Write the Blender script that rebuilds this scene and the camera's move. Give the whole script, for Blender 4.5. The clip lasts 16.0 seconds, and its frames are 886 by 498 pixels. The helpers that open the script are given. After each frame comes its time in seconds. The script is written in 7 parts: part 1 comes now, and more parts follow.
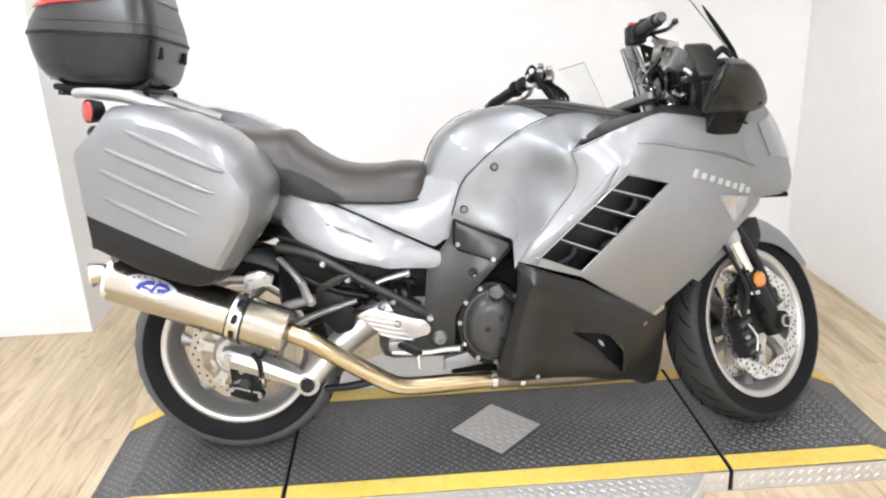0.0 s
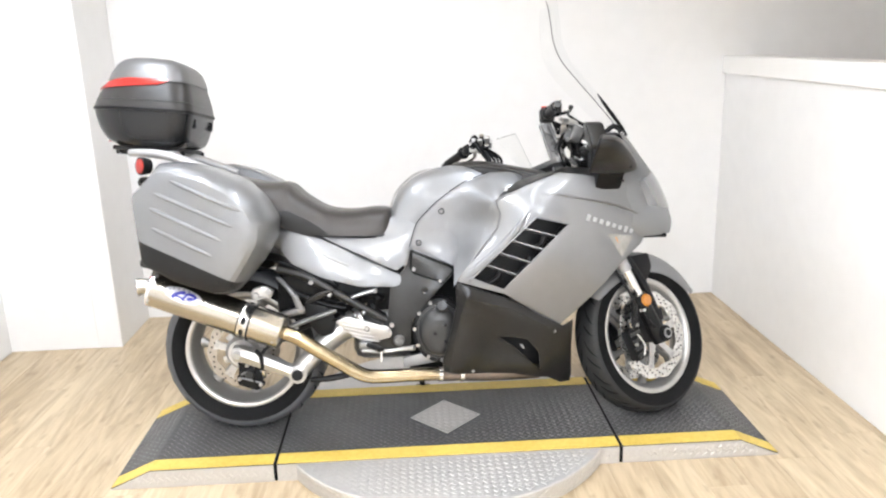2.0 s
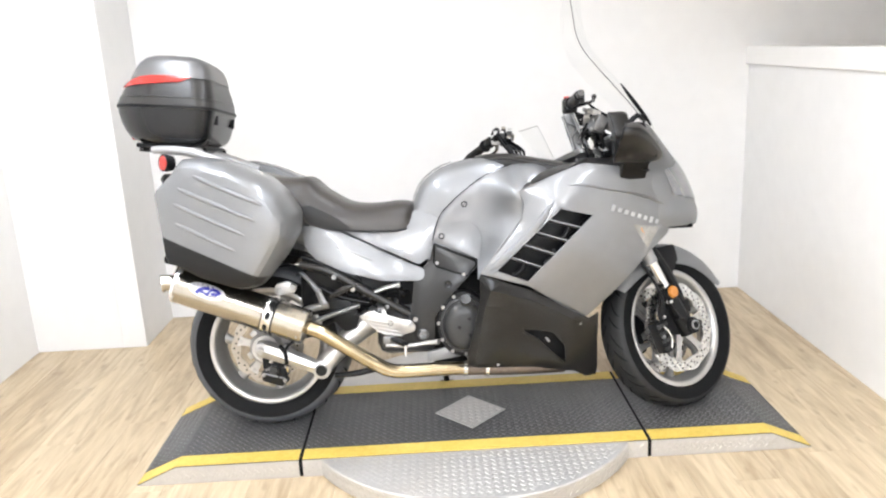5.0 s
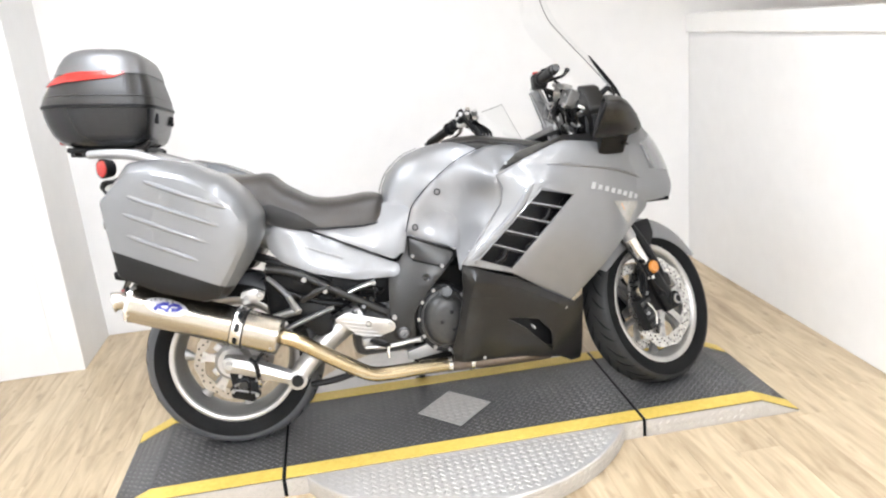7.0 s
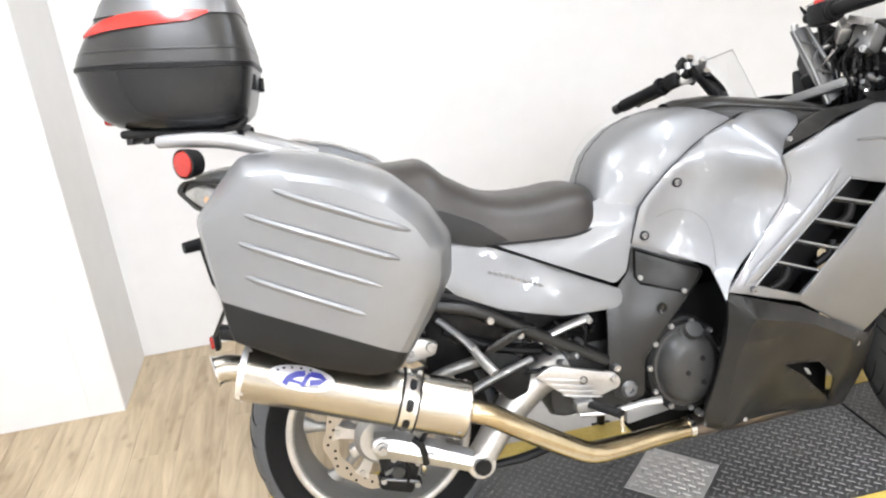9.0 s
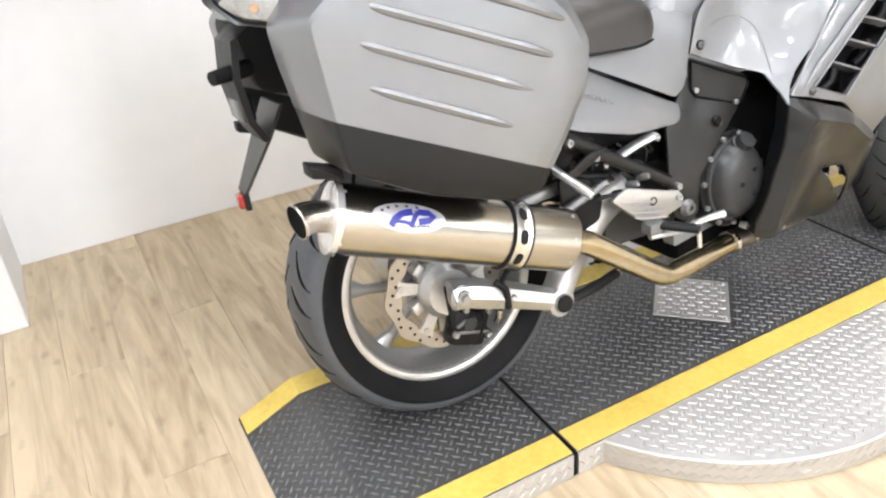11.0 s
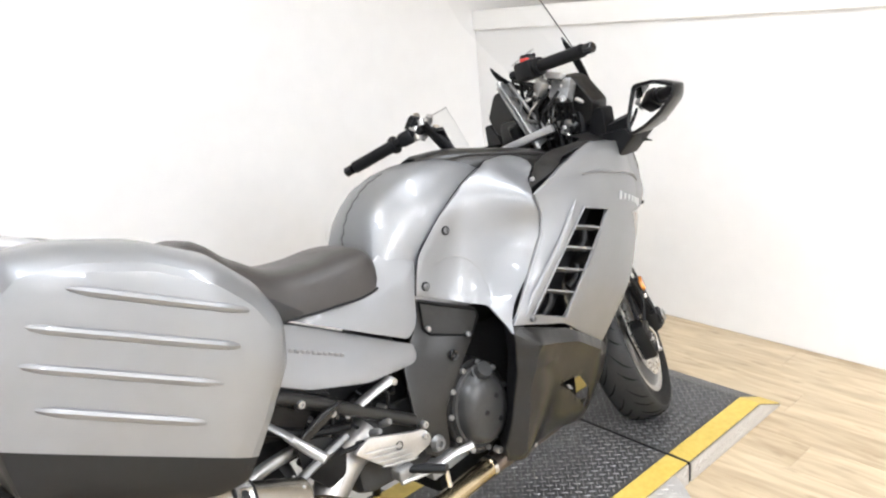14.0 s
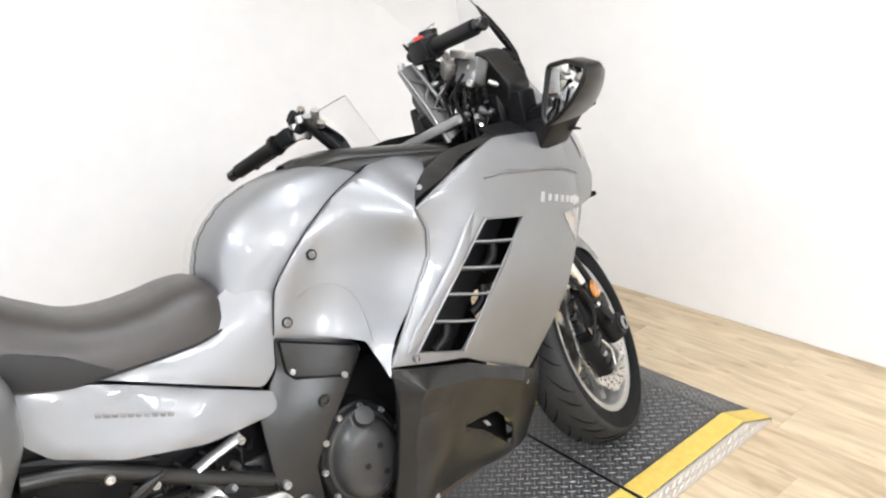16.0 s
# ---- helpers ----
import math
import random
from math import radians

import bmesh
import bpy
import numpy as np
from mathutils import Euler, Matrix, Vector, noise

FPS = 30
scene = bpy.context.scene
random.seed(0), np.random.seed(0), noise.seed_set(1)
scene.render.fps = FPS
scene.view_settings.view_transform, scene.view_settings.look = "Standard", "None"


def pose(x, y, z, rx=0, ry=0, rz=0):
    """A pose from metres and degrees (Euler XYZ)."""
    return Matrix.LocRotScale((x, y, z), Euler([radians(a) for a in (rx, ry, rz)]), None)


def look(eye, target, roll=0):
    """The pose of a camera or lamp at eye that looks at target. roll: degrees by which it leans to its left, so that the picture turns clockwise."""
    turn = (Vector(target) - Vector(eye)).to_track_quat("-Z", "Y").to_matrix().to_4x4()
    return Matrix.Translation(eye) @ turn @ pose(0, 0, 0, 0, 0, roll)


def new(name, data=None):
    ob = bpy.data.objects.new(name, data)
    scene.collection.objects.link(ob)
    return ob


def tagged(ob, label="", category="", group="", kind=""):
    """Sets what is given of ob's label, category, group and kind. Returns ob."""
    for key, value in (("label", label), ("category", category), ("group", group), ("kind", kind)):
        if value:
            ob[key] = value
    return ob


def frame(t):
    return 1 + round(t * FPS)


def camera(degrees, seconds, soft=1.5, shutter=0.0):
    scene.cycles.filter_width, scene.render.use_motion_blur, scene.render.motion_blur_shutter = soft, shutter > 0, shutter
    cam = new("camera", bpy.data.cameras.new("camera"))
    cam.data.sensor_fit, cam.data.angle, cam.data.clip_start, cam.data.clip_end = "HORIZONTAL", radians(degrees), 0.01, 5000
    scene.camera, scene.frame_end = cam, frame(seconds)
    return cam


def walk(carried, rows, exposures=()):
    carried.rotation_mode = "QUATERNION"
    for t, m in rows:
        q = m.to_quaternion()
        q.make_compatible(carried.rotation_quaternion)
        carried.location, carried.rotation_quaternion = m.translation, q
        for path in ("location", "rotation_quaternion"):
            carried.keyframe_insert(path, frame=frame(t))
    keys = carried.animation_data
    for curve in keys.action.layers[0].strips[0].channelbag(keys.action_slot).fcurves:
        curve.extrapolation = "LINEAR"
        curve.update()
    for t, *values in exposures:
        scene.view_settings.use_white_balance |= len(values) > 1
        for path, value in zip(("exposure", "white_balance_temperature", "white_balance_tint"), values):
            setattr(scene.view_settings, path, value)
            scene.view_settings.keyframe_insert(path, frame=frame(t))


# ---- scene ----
cam = camera(59.8, 16.0, soft=2.2)
PATH = [
    (0, (-0.234, -2.101, 1.389), (-0.149, -0.215, 0.727), -2.5),
    (0.5, (-0.18, -2.516, 1.444), (-0.121, -0.606, 0.854), -1.7),
    (1, (-0.106, -2.8, 1.509), (-0.111, -0.871, 0.979), -1.8),
    (1.5, (-0.098, -2.819, 1.504), (-0.073, -0.888, 0.985), -1.2),
    (2, (-0.102, -2.795, 1.505), (-0.023, -0.867, 0.978), -1.8),
    (2.5, (-0.124, -2.778, 1.492), (-0.065, -0.856, 0.939), -1.9),
    (3, (-0.132, -2.774, 1.493), (-0.072, -0.855, 0.933), -2.3),
    (3.5, (-0.129, -2.794, 1.502), (-0.093, -0.863, 0.983), -2.5),
    (4, (-0.118, -2.795, 1.496), (-0.098, -0.865, 0.973), -2.8),
    (4.2, (-0.114, -2.793, 1.488), (-0.079, -0.862, 0.965), -2.8),
    (6.5, (-0.177, -2.721, 1.453), (-0.164, -0.785, 0.948), -3.0),
    (7, (-0.322, -2.612, 1.457), (-0.075, -0.71, 0.889), -5.4),
    (7.5, (-0.381, -2.412, 1.432), (-0.122, -0.506, 0.883), -2.2),
    (8, (-0.546, -2.069, 1.45), (-0.36, -0.165, 0.866), -5.7),
    (8.2, (-0.594, -1.979, 1.448), (-0.411, -0.09, 0.817), -6.0),
    (10.3, (-1.262, -1.295, 1.389), (-0.528, 0.411, 0.646), -7.3),
    (10.5, (-1.329, -1.292, 1.368), (-0.534, 0.381, 0.613), -7.1),
    (11, (-1.386, -1.299, 1.275), (-0.604, 0.255, 0.29), -4.5),
    (11.5, (-1.389, -1.297, 1.233), (-0.576, 0.177, 0.154), -6.5),
    (12, (-1.347, -1.293, 1.243), (-0.408, 0.118, 0.182), -4.9),
    (12.5, (-1.264, -1.321, 1.266), (-0.314, 0.162, 0.319), -4.5),
    (13, (-1.187, -1.35, 1.293), (-0.067, 0.055, 0.414), -4.6),
    (13.5, (-1.152, -1.373, 1.362), (0.101, 0.016, 0.656), -5.6),
    (14, (-1.156, -1.373, 1.407), (0.093, 0.068, 0.807), -5.4),
    (14.5, (-1.157, -1.368, 1.452), (0.122, 0.074, 0.917), -6.8),
    (15, (-1.096, -1.361, 1.452), (0.266, -0.018, 0.869), -8.1),
    (15.5, (-0.852, -1.405, 1.412), (0.287, 0.156, 0.899), -7.2),
    (16, (-0.601, -1.39, 1.422), (0.46, 0.147, 0.706), -8.9),
]
walk(cam, [(t, look(eye, target, roll)) for t, eye, target, roll in PATH])


# ---- world, light and exposure ----
world = bpy.data.worlds.new("world")
scene.world = world
world.use_nodes = True
world.node_tree.nodes["Background"].inputs[0].default_value = (1.0, 0.97, 0.93, 1)
world.node_tree.nodes["Background"].inputs[1].default_value = 0.03


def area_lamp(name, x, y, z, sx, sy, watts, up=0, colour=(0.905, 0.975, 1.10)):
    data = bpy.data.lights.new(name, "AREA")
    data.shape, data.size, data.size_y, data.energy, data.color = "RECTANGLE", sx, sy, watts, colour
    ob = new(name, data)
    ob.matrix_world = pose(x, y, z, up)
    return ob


CEILING = 2.75
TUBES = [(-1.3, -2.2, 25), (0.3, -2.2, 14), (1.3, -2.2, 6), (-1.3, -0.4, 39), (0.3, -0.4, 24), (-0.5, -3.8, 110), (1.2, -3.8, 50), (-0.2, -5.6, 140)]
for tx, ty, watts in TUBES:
    area_lamp("tube_light", tx, ty, CEILING - 0.39, 0.09, 1.2, watts * 0.62)
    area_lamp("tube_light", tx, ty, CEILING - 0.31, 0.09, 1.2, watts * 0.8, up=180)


# ---- materials ----
def shader(name, base, rough=0.5, metal=0.0, coat=0.0, var=0.0, scale=8.0, bump=0.0, bump_scale=60.0, rough_var=0.0, ior=1.5, other=None, random=0.0, coat_rough=0.12):
    """A surface with variation at two scales in colour, gloss and relief."""
    m = bpy.data.materials.new(name)
    m.use_nodes = True
    nt = m.node_tree
    b = nt.nodes["Principled BSDF"]
    b.inputs["Base Color"].default_value = (*base, 1)
    b.inputs["Roughness"].default_value = rough
    b.inputs["Metallic"].default_value = metal
    b.inputs["IOR"].default_value = ior
    b.inputs["Coat Weight"].default_value = coat
    b.inputs["Coat Roughness"].default_value = coat_rough
    co = nt.nodes.new("ShaderNodeTexCoord")

    def tex(s, detail=4.0):
        n = nt.nodes.new("ShaderNodeTexNoise")
        n.inputs["Scale"].default_value = s
        n.inputs["Detail"].default_value = detail
        nt.links.new(co.outputs["Object"], n.inputs["Vector"])
        return n

    if var or random:
        big, fine = tex(scale), tex(scale * 9)
        add = nt.nodes.new("ShaderNodeMath")
        add.operation = "ADD"
        nt.links.new(big.outputs["Fac"], add.inputs[0])
        nt.links.new(fine.outputs["Fac"], add.inputs[1])
        last = add
        if random:
            info = nt.nodes.new("ShaderNodeObjectInfo")
            mul = nt.nodes.new("ShaderNodeMath")
            mul.operation = "MULTIPLY_ADD"
            mul.inputs[1].default_value = random
            nt.links.new(info.outputs["Random"], mul.inputs[0])
            nt.links.new(add.outputs[0], mul.inputs[2])
            last = mul
        ramp = nt.nodes.new("ShaderNodeMapRange")
        ramp.inputs["From Min"].default_value, ramp.inputs["From Max"].default_value = 0.6, 1.4 + random
        nt.links.new(last.outputs[0], ramp.inputs["Value"])
        mix = nt.nodes.new("ShaderNodeMix")
        mix.data_type = "RGBA"
        dark = tuple(c * (1 - var) for c in base)
        light = other if other else tuple(min(1, c * (1 + var)) for c in base)
        mix.inputs["A"].default_value, mix.inputs["B"].default_value = (*dark, 1), (*light, 1)
        nt.links.new(ramp.outputs[0], mix.inputs["Factor"])
        nt.links.new(mix.outputs["Result"], b.inputs["Base Color"])
    if rough_var:
        n = tex(scale * 3)
        r = nt.nodes.new("ShaderNodeMapRange")
        r.inputs["To Min"].default_value, r.inputs["To Max"].default_value = max(0.02, rough - rough_var), min(1, rough + rough_var)
        nt.links.new(n.outputs["Fac"], r.inputs["Value"])
        nt.links.new(r.outputs[0], b.inputs["Roughness"])
    if bump:
        n = tex(bump_scale, 6.0)
        bp = nt.nodes.new("ShaderNodeBump")
        bp.inputs["Strength"].default_value = bump
        bp.inputs["Distance"].default_value = 0.002
        nt.links.new(n.outputs["Fac"], bp.inputs["Height"])
        nt.links.new(bp.outputs[0], b.inputs["Normal"])
    return m


def wood(name, base, light, grain=(3.0, 40.0, 40.0)):
    """Wood-look plank: streaks along the plank, a tone of its own for each."""
    m = shader(name, base, 0.42, 0, 0, bump=0.06, bump_scale=150, rough_var=0.08)
    nt = m.node_tree
    b = nt.nodes["Principled BSDF"]
    co = nt.nodes.new("ShaderNodeTexCoord")
    info = nt.nodes.new("ShaderNodeObjectInfo")
    shift = nt.nodes.new("ShaderNodeVectorMath")
    shift.operation = "ADD"
    big = nt.nodes.new("ShaderNodeVectorMath")
    big.operation = "SCALE"
    big.inputs["Scale"].default_value = 37.0
    nt.links.new(info.outputs["Random"], big.inputs[0])
    nt.links.new(co.outputs["Object"], shift.inputs[0])
    nt.links.new(big.outputs[0], shift.inputs[1])
    mp = nt.nodes.new("ShaderNodeMapping")
    mp.inputs["Scale"].default_value = grain
    nt.links.new(shift.outputs[0], mp.inputs[0])
    n1, n2 = nt.nodes.new("ShaderNodeTexNoise"), nt.nodes.new("ShaderNodeTexNoise")
    n1.inputs["Scale"].default_value, n2.inputs["Scale"].default_value = 0.55, 3.2
    n1.inputs["Detail"].default_value = 4
    n1.inputs["Distortion"].default_value = 1.8
    for n in (n1, n2):
        nt.links.new(mp.outputs[0], n.inputs["Vector"])
    s1 = nt.nodes.new("ShaderNodeMath")
    s1.operation = "MULTIPLY_ADD"
    s1.inputs[1].default_value = 0.24
    nt.links.new(n2.outputs["Fac"], s1.inputs[0])
    nt.links.new(n1.outputs["Fac"], s1.inputs[2])
    s2 = nt.nodes.new("ShaderNodeMath")
    s2.operation = "MULTIPLY_ADD"
    s2.inputs[1].default_value = 0.14
    nt.links.new(info.outputs["Random"], s2.inputs[0])
    nt.links.new(s1.outputs[0], s2.inputs[2])
    r = nt.nodes.new("ShaderNodeMapRange")
    r.inputs["From Min"].default_value, r.inputs["From Max"].default_value = 0.44, 0.90
    nt.links.new(s2.outputs[0], r.inputs["Value"])
    mix = nt.nodes.new("ShaderNodeMix")
    mix.data_type = "RGBA"
    mix.inputs["A"].default_value, mix.inputs["B"].default_value = (*base, 1), (*light, 1)
    nt.links.new(r.outputs[0], mix.inputs["Factor"])
    # knots and dark flecks here and there
    mk = nt.nodes.new("ShaderNodeMapping")
    mk.inputs["Scale"].default_value = (11.0, 3.6, 1.0)
    nt.links.new(shift.outputs[0], mk.inputs[0])
    vor = nt.nodes.new("ShaderNodeTexVoronoi")
    vor.voronoi_dimensions = "2D"
    vor.inputs["Scale"].default_value = 1.0
    nz = nt.nodes.new("ShaderNodeTexNoise")
    nz.inputs["Scale"].default_value = 26.0
    nt.links.new(shift.outputs[0], nz.inputs["Vector"])
    dist = nt.nodes.new("ShaderNodeMath")
    dist.operation = "MULTIPLY_ADD"
    dist.inputs[1].default_value = 0.35
    nt.links.new(nz.outputs["Fac"], dist.inputs[0])
    nt.links.new(mk.outputs[0], vor.inputs["Vector"])
    nt.links.new(vor.outputs["Distance"], dist.inputs[2])
    kr = nt.nodes.new("ShaderNodeMapRange")
    kr.inputs["From Min"].default_value, kr.inputs["From Max"].default_value = 0.18, 0.31
    kr.inputs["To Min"].default_value, kr.inputs["To Max"].default_value = 0.34, 0.0
    nt.links.new(dist.outputs[0], kr.inputs["Value"])
    knot = nt.nodes.new("ShaderNodeMix")
    knot.data_type = "RGBA"
    knot.inputs["B"].default_value = (base[0] * 0.5, base[1] * 0.42, base[2] * 0.36, 1)
    nt.links.new(kr.outputs[0], knot.inputs["Factor"])
    nt.links.new(mix.outputs["Result"], knot.inputs["A"])
    nt.links.new(knot.outputs["Result"], b.inputs["Base Color"])
    return m


def clear(name, tint=(0.985, 0.99, 0.99)):
    """Thin clear sheet: lets light through, with a little gloss."""
    m = bpy.data.materials.new(name)
    m.use_nodes = True
    nt = m.node_tree
    nt.nodes.remove(nt.nodes["Principled BSDF"])
    t, g, mix = (nt.nodes.new("ShaderNode" + k) for k in ("BsdfTransparent", "BsdfGlossy", "MixShader"))
    t.inputs[0].default_value = (*tint, 1)
    g.inputs["Roughness"].default_value = 0.03
    mix.inputs[0].default_value = 0.04
    nt.links.new(t.outputs[0], mix.inputs[1])
    nt.links.new(g.outputs[0], mix.inputs[2])
    nt.links.new(mix.outputs[0], nt.nodes["Material Output"].inputs[0])
    return m


WALL = shader("white_wall_paint", (0.83, 0.825, 0.815), 0.75, var=0.03, scale=1.2, bump=0.08, bump_scale=240)
BEIGE = shader("beige_wall_paint", (0.50, 0.44, 0.37), 0.8, var=0.05, scale=1.0, bump=0.08, bump_scale=200)
CEIL = shader("ceiling_paint", (0.76, 0.71, 0.64), 0.9, var=0.05, scale=1.5, bump=0.2, bump_scale=90)
TRIM = shader("white_trim_paint", (0.86, 0.85, 0.83), 0.4, var=0.02, scale=2)
PLANK = wood("oak_vinyl_plank", (0.335, 0.251, 0.156), (0.575, 0.472, 0.323), (26.0, 3.0, 26.0))
SUB = shader("floor_joint", (0.42, 0.32, 0.20), 0.8, var=0.1)
SILVER = shader("silver_metallic_paint", (0.212, 0.217, 0.226), 0.47, 0.67, 0.6, var=0.03, scale=3, rough_var=0.03, coat_rough=0.04)
LIDSILVER = shader("dull_silver_lid_paint", (0.15, 0.15, 0.152), 0.45, 0.6, 0.2, var=0.04, scale=4, rough_var=0.04)
SILVER_PLASTIC = shader("silver_painted_plastic", (0.36, 0.36, 0.36), 0.42, 0.4, var=0.04, scale=6)
MIDGREY = shader("bronze_grey_matt_paint", (0.0145, 0.0138, 0.013), 0.30, 0.0, 0.0, var=0.06, scale=5, bump=0.05, bump_scale=300, rough_var=0.04, ior=1.40)
BLACK = shader("black_plastic", (0.006, 0.006, 0.0065), 0.46, var=0.12, scale=12, bump=0.1, bump_scale=300, rough_var=0.1, ior=1.32)
GLOSSBLACK = shader("gloss_black_plastic", (0.010, 0.010, 0.011), 0.2, 0, 0.2, var=0.1, scale=10)
CASEBLACK = shader("grained_black_case_plastic", (0.012, 0.012, 0.0125), 0.25, var=0.02, scale=10, bump=0.03, bump_scale=420, rough_var=0.01, ior=1.42)
BASEBLACK = shader("matt_black_pannier_plastic", (0.008, 0.008, 0.008), 0.42, var=0.03, scale=10, bump=0.05, bump_scale=420, ior=1.36)
CASEGREY = shader("dark_grey_case_plastic", (0.024, 0.023, 0.022), 0.33, var=0.03, scale=8, bump=0.05, bump_scale=380, rough_var=0.01, ior=1.42)
ENGINE = shader("satin_black_engine_paint", (0.036, 0.036, 0.036), 0.34, 0.2, var=0.12, scale=14, bump=0.08, bump_scale=160, rough_var=0.06, ior=1.45)
VINYL = shader("black_seat_vinyl", (0.034, 0.030, 0.027), 0.36, var=0.12, scale=14, bump=0.3, bump_scale=500, rough_var=0.08)
VINYL_SIDE = shader("textured_black_seat_side", (0.012, 0.012, 0.012), 0.6, var=0.1, scale=20, bump=0.4, bump_scale=700)
RUBBER = shader("tyre_rubber", (0.007, 0.007, 0.0075), 0.6, var=0.2, scale=9, bump=0.2, bump_scale=200, rough_var=0.1, ior=1.2)
# Greyer than the sidewall: light reflected on the shoulder is put into the colour.
TREAD = shader("tread_rubber_with_sheen", (0.066, 0.069, 0.075), 0.5, var=0.15, scale=9, bump=0.2, bump_scale=200, rough_var=0.08)
TREAD_FRONT = shader("front_tyre_tread_rubber", (0.020, 0.0205, 0.021), 0.55, var=0.2, scale=9, bump=0.2, bump_scale=200, rough_var=0.08, ior=1.35)
# Near black: paints shade into grooves, gaps, holes, engine cavity; also seam rubber.
DEEP_BLACK = shader("black_rubber_and_recess_shade", (0.006, 0.006, 0.006), 0.9, ior=1.2)
RIM = shader("silver_wheel_paint", (0.30, 0.297, 0.29), 0.42, 0.7, 0.2, var=0.05, scale=10)
ALU = shader("cast_aluminium", (0.50, 0.495, 0.485), 0.38, 0.85, var=0.1, scale=14, bump=0.08, bump_scale=220, rough_var=0.1)
STEEL = shader("bright_steel", (0.68, 0.67, 0.65), 0.22, 1.0, var=0.06, scale=20, rough_var=0.08)
BOLT = shader("zinc_bolt_head", (0.42, 0.42, 0.42), 0.33, 0.9, var=0.1, scale=60)
PANELBOLT = shader("dull_panel_bolt", (0.20, 0.20, 0.205), 0.35, 0.8, var=0.1, scale=60)
CAST = shader("dull_cast_metal", (0.20, 0.20, 0.20), 0.42, 0.7, var=0.2, scale=30, bump=0.15, bump_scale=160, rough_var=0.1)
BRUSHED = shader("brushed_stainless", (0.47, 0.44, 0.385), 0.23, 1.0, var=0.05, scale=6, bump=0.05, bump_scale=90, rough_var=0.05)
GOLDEN = shader("heat_tinted_stainless", (0.47, 0.375, 0.225), 0.24, 1.0, var=0.1, scale=5, other=(0.56, 0.48, 0.34), rough_var=0.06)
BURNT = shader("heat_stained_pipe", (0.20, 0.165, 0.14), 0.4, 0.9, var=0.25, scale=14, rough_var=0.1)
DISC = shader("brake_disc_steel", (0.38, 0.35, 0.31), 0.32, 1.0, var=0.06, scale=30, rough_var=0.08)
DISC_BRIGHT = shader("polished_brake_disc", (0.66, 0.65, 0.63), 0.28, 1.0, var=0.06, scale=30, rough_var=0.08)
RED = shader("red_lens", (0.36, 0.018, 0.012), 0.18, 0, 0.5, var=0.15, scale=30)
REDSWITCH = shader("red_switch", (0.6, 0.04, 0.03), 0.4)
AMBER = shader("amber_lens", (0.52, 0.20, 0.03), 0.2, 0, 0.5, var=0.1, scale=40)
PALEAMBER = shader("pale_amber_bulb", (0.50, 0.30, 0.17), 0.25, 0, 0.4, var=0.1, scale=40)
LENS = shader("clear_lamp_lens", (0.36, 0.35, 0.33), 0.14, 0.3, 0.6, var=0.3, scale=25)
HEADLENS = shader("headlamp_lens", (0.24, 0.245, 0.25), 0.25, 0.6, 0.8, var=0.12, scale=14)
WHITEPAINT = shader("pale_silver_lettering", (0.40, 0.41, 0.42), 0.35, 0.3)
POLISHED = shader("polished_end_cap", (0.82, 0.81, 0.8), 0.18, 0.7, var=0.03)
BLUE = shader("blue_print", (0.03, 0.035, 0.30), 0.4)
INK = shader("black_print", (0.02, 0.02, 0.03), 0.5)
DECAL = shader("silver_decal", (0.62, 0.62, 0.64), 0.4, 0.4)
DECK = shader("dark_tread_coating", (0.040, 0.040, 0.041), 0.42, 0.0, var=0.22, scale=5, bump=0.15, bump_scale=120, rough_var=0.12, other=(0.062, 0.061, 0.060), ior=1.6)
TREADBAR = shader("worn_tread_bar", (0.15, 0.15, 0.153), 0.33, 0.4, var=0.3, scale=6, rough_var=0.12)
ALUPLATE = shader("tread_plate_aluminium", (0.56, 0.55, 0.535), 0.46, 0.6, var=0.08, scale=6, bump=0.08, bump_scale=140, rough_var=0.1)
ALUBAR = shader("tread_plate_bar", (0.56, 0.55, 0.53), 0.42, 0.85, var=0.1, scale=8, rough_var=0.08)
YELLOW = shader("yellow_safety_tape", (0.60, 0.42, 0.07), 0.5, var=0.12, scale=7, bump=0.12, bump_scale=170, other=(0.70, 0.53, 0.13), rough_var=0.08)
GLASS = clear("clear_acrylic")
MIRROR = shader("mirror_glass", (0.9, 0.9, 0.9), 0.02, 1.0)


# ---- mesh helpers ----
FIXM = None


def part(name, bm, material, parent=None, label="", smooth=35):
    if FIXM is not None:
        bm.transform(FIXM)
    me = bpy.data.meshes.new(name)
    bmesh.ops.recalc_face_normals(bm, faces=bm.faces)
    bm.to_mesh(me)
    bm.free()
    me.materials.append(material)
    if smooth:
        me.polygons.foreach_set("use_smooth", [True] * len(me.polygons))
        me.set_sharp_from_angle(angle=radians(smooth))
    ob = new(name, me)
    if parent is not None:
        ob.parent = parent
    if label:
        ob["label"] = label
    return ob


def block(x0, x1, y0, y1, z0, z1, bevel=0.0, bm=None, m=None, seg=2):
    own = bmesh.new()
    bmesh.ops.create_cube(own, size=1)
    for v in own.verts:
        v.co = Vector(((x0 + x1) / 2 + v.co.x * (x1 - x0), (y0 + y1) / 2 + v.co.y * (y1 - y0), (z0 + z1) / 2 + v.co.z * (z1 - z0)))
    if bevel:
        bmesh.ops.bevel(own, geom=own.edges[:], offset=bevel, segments=seg, affect="EDGES", profile=0.5)
    if m is not None:
        own.transform(m)
    return merge(bm, own)


def merge(bm, own):
    if bm is None:
        return own
    me = bpy.data.meshes.new("tmp")
    own.to_mesh(me)
    own.free()
    bm.from_mesh(me)
    bpy.data.meshes.remove(me)
    return bm


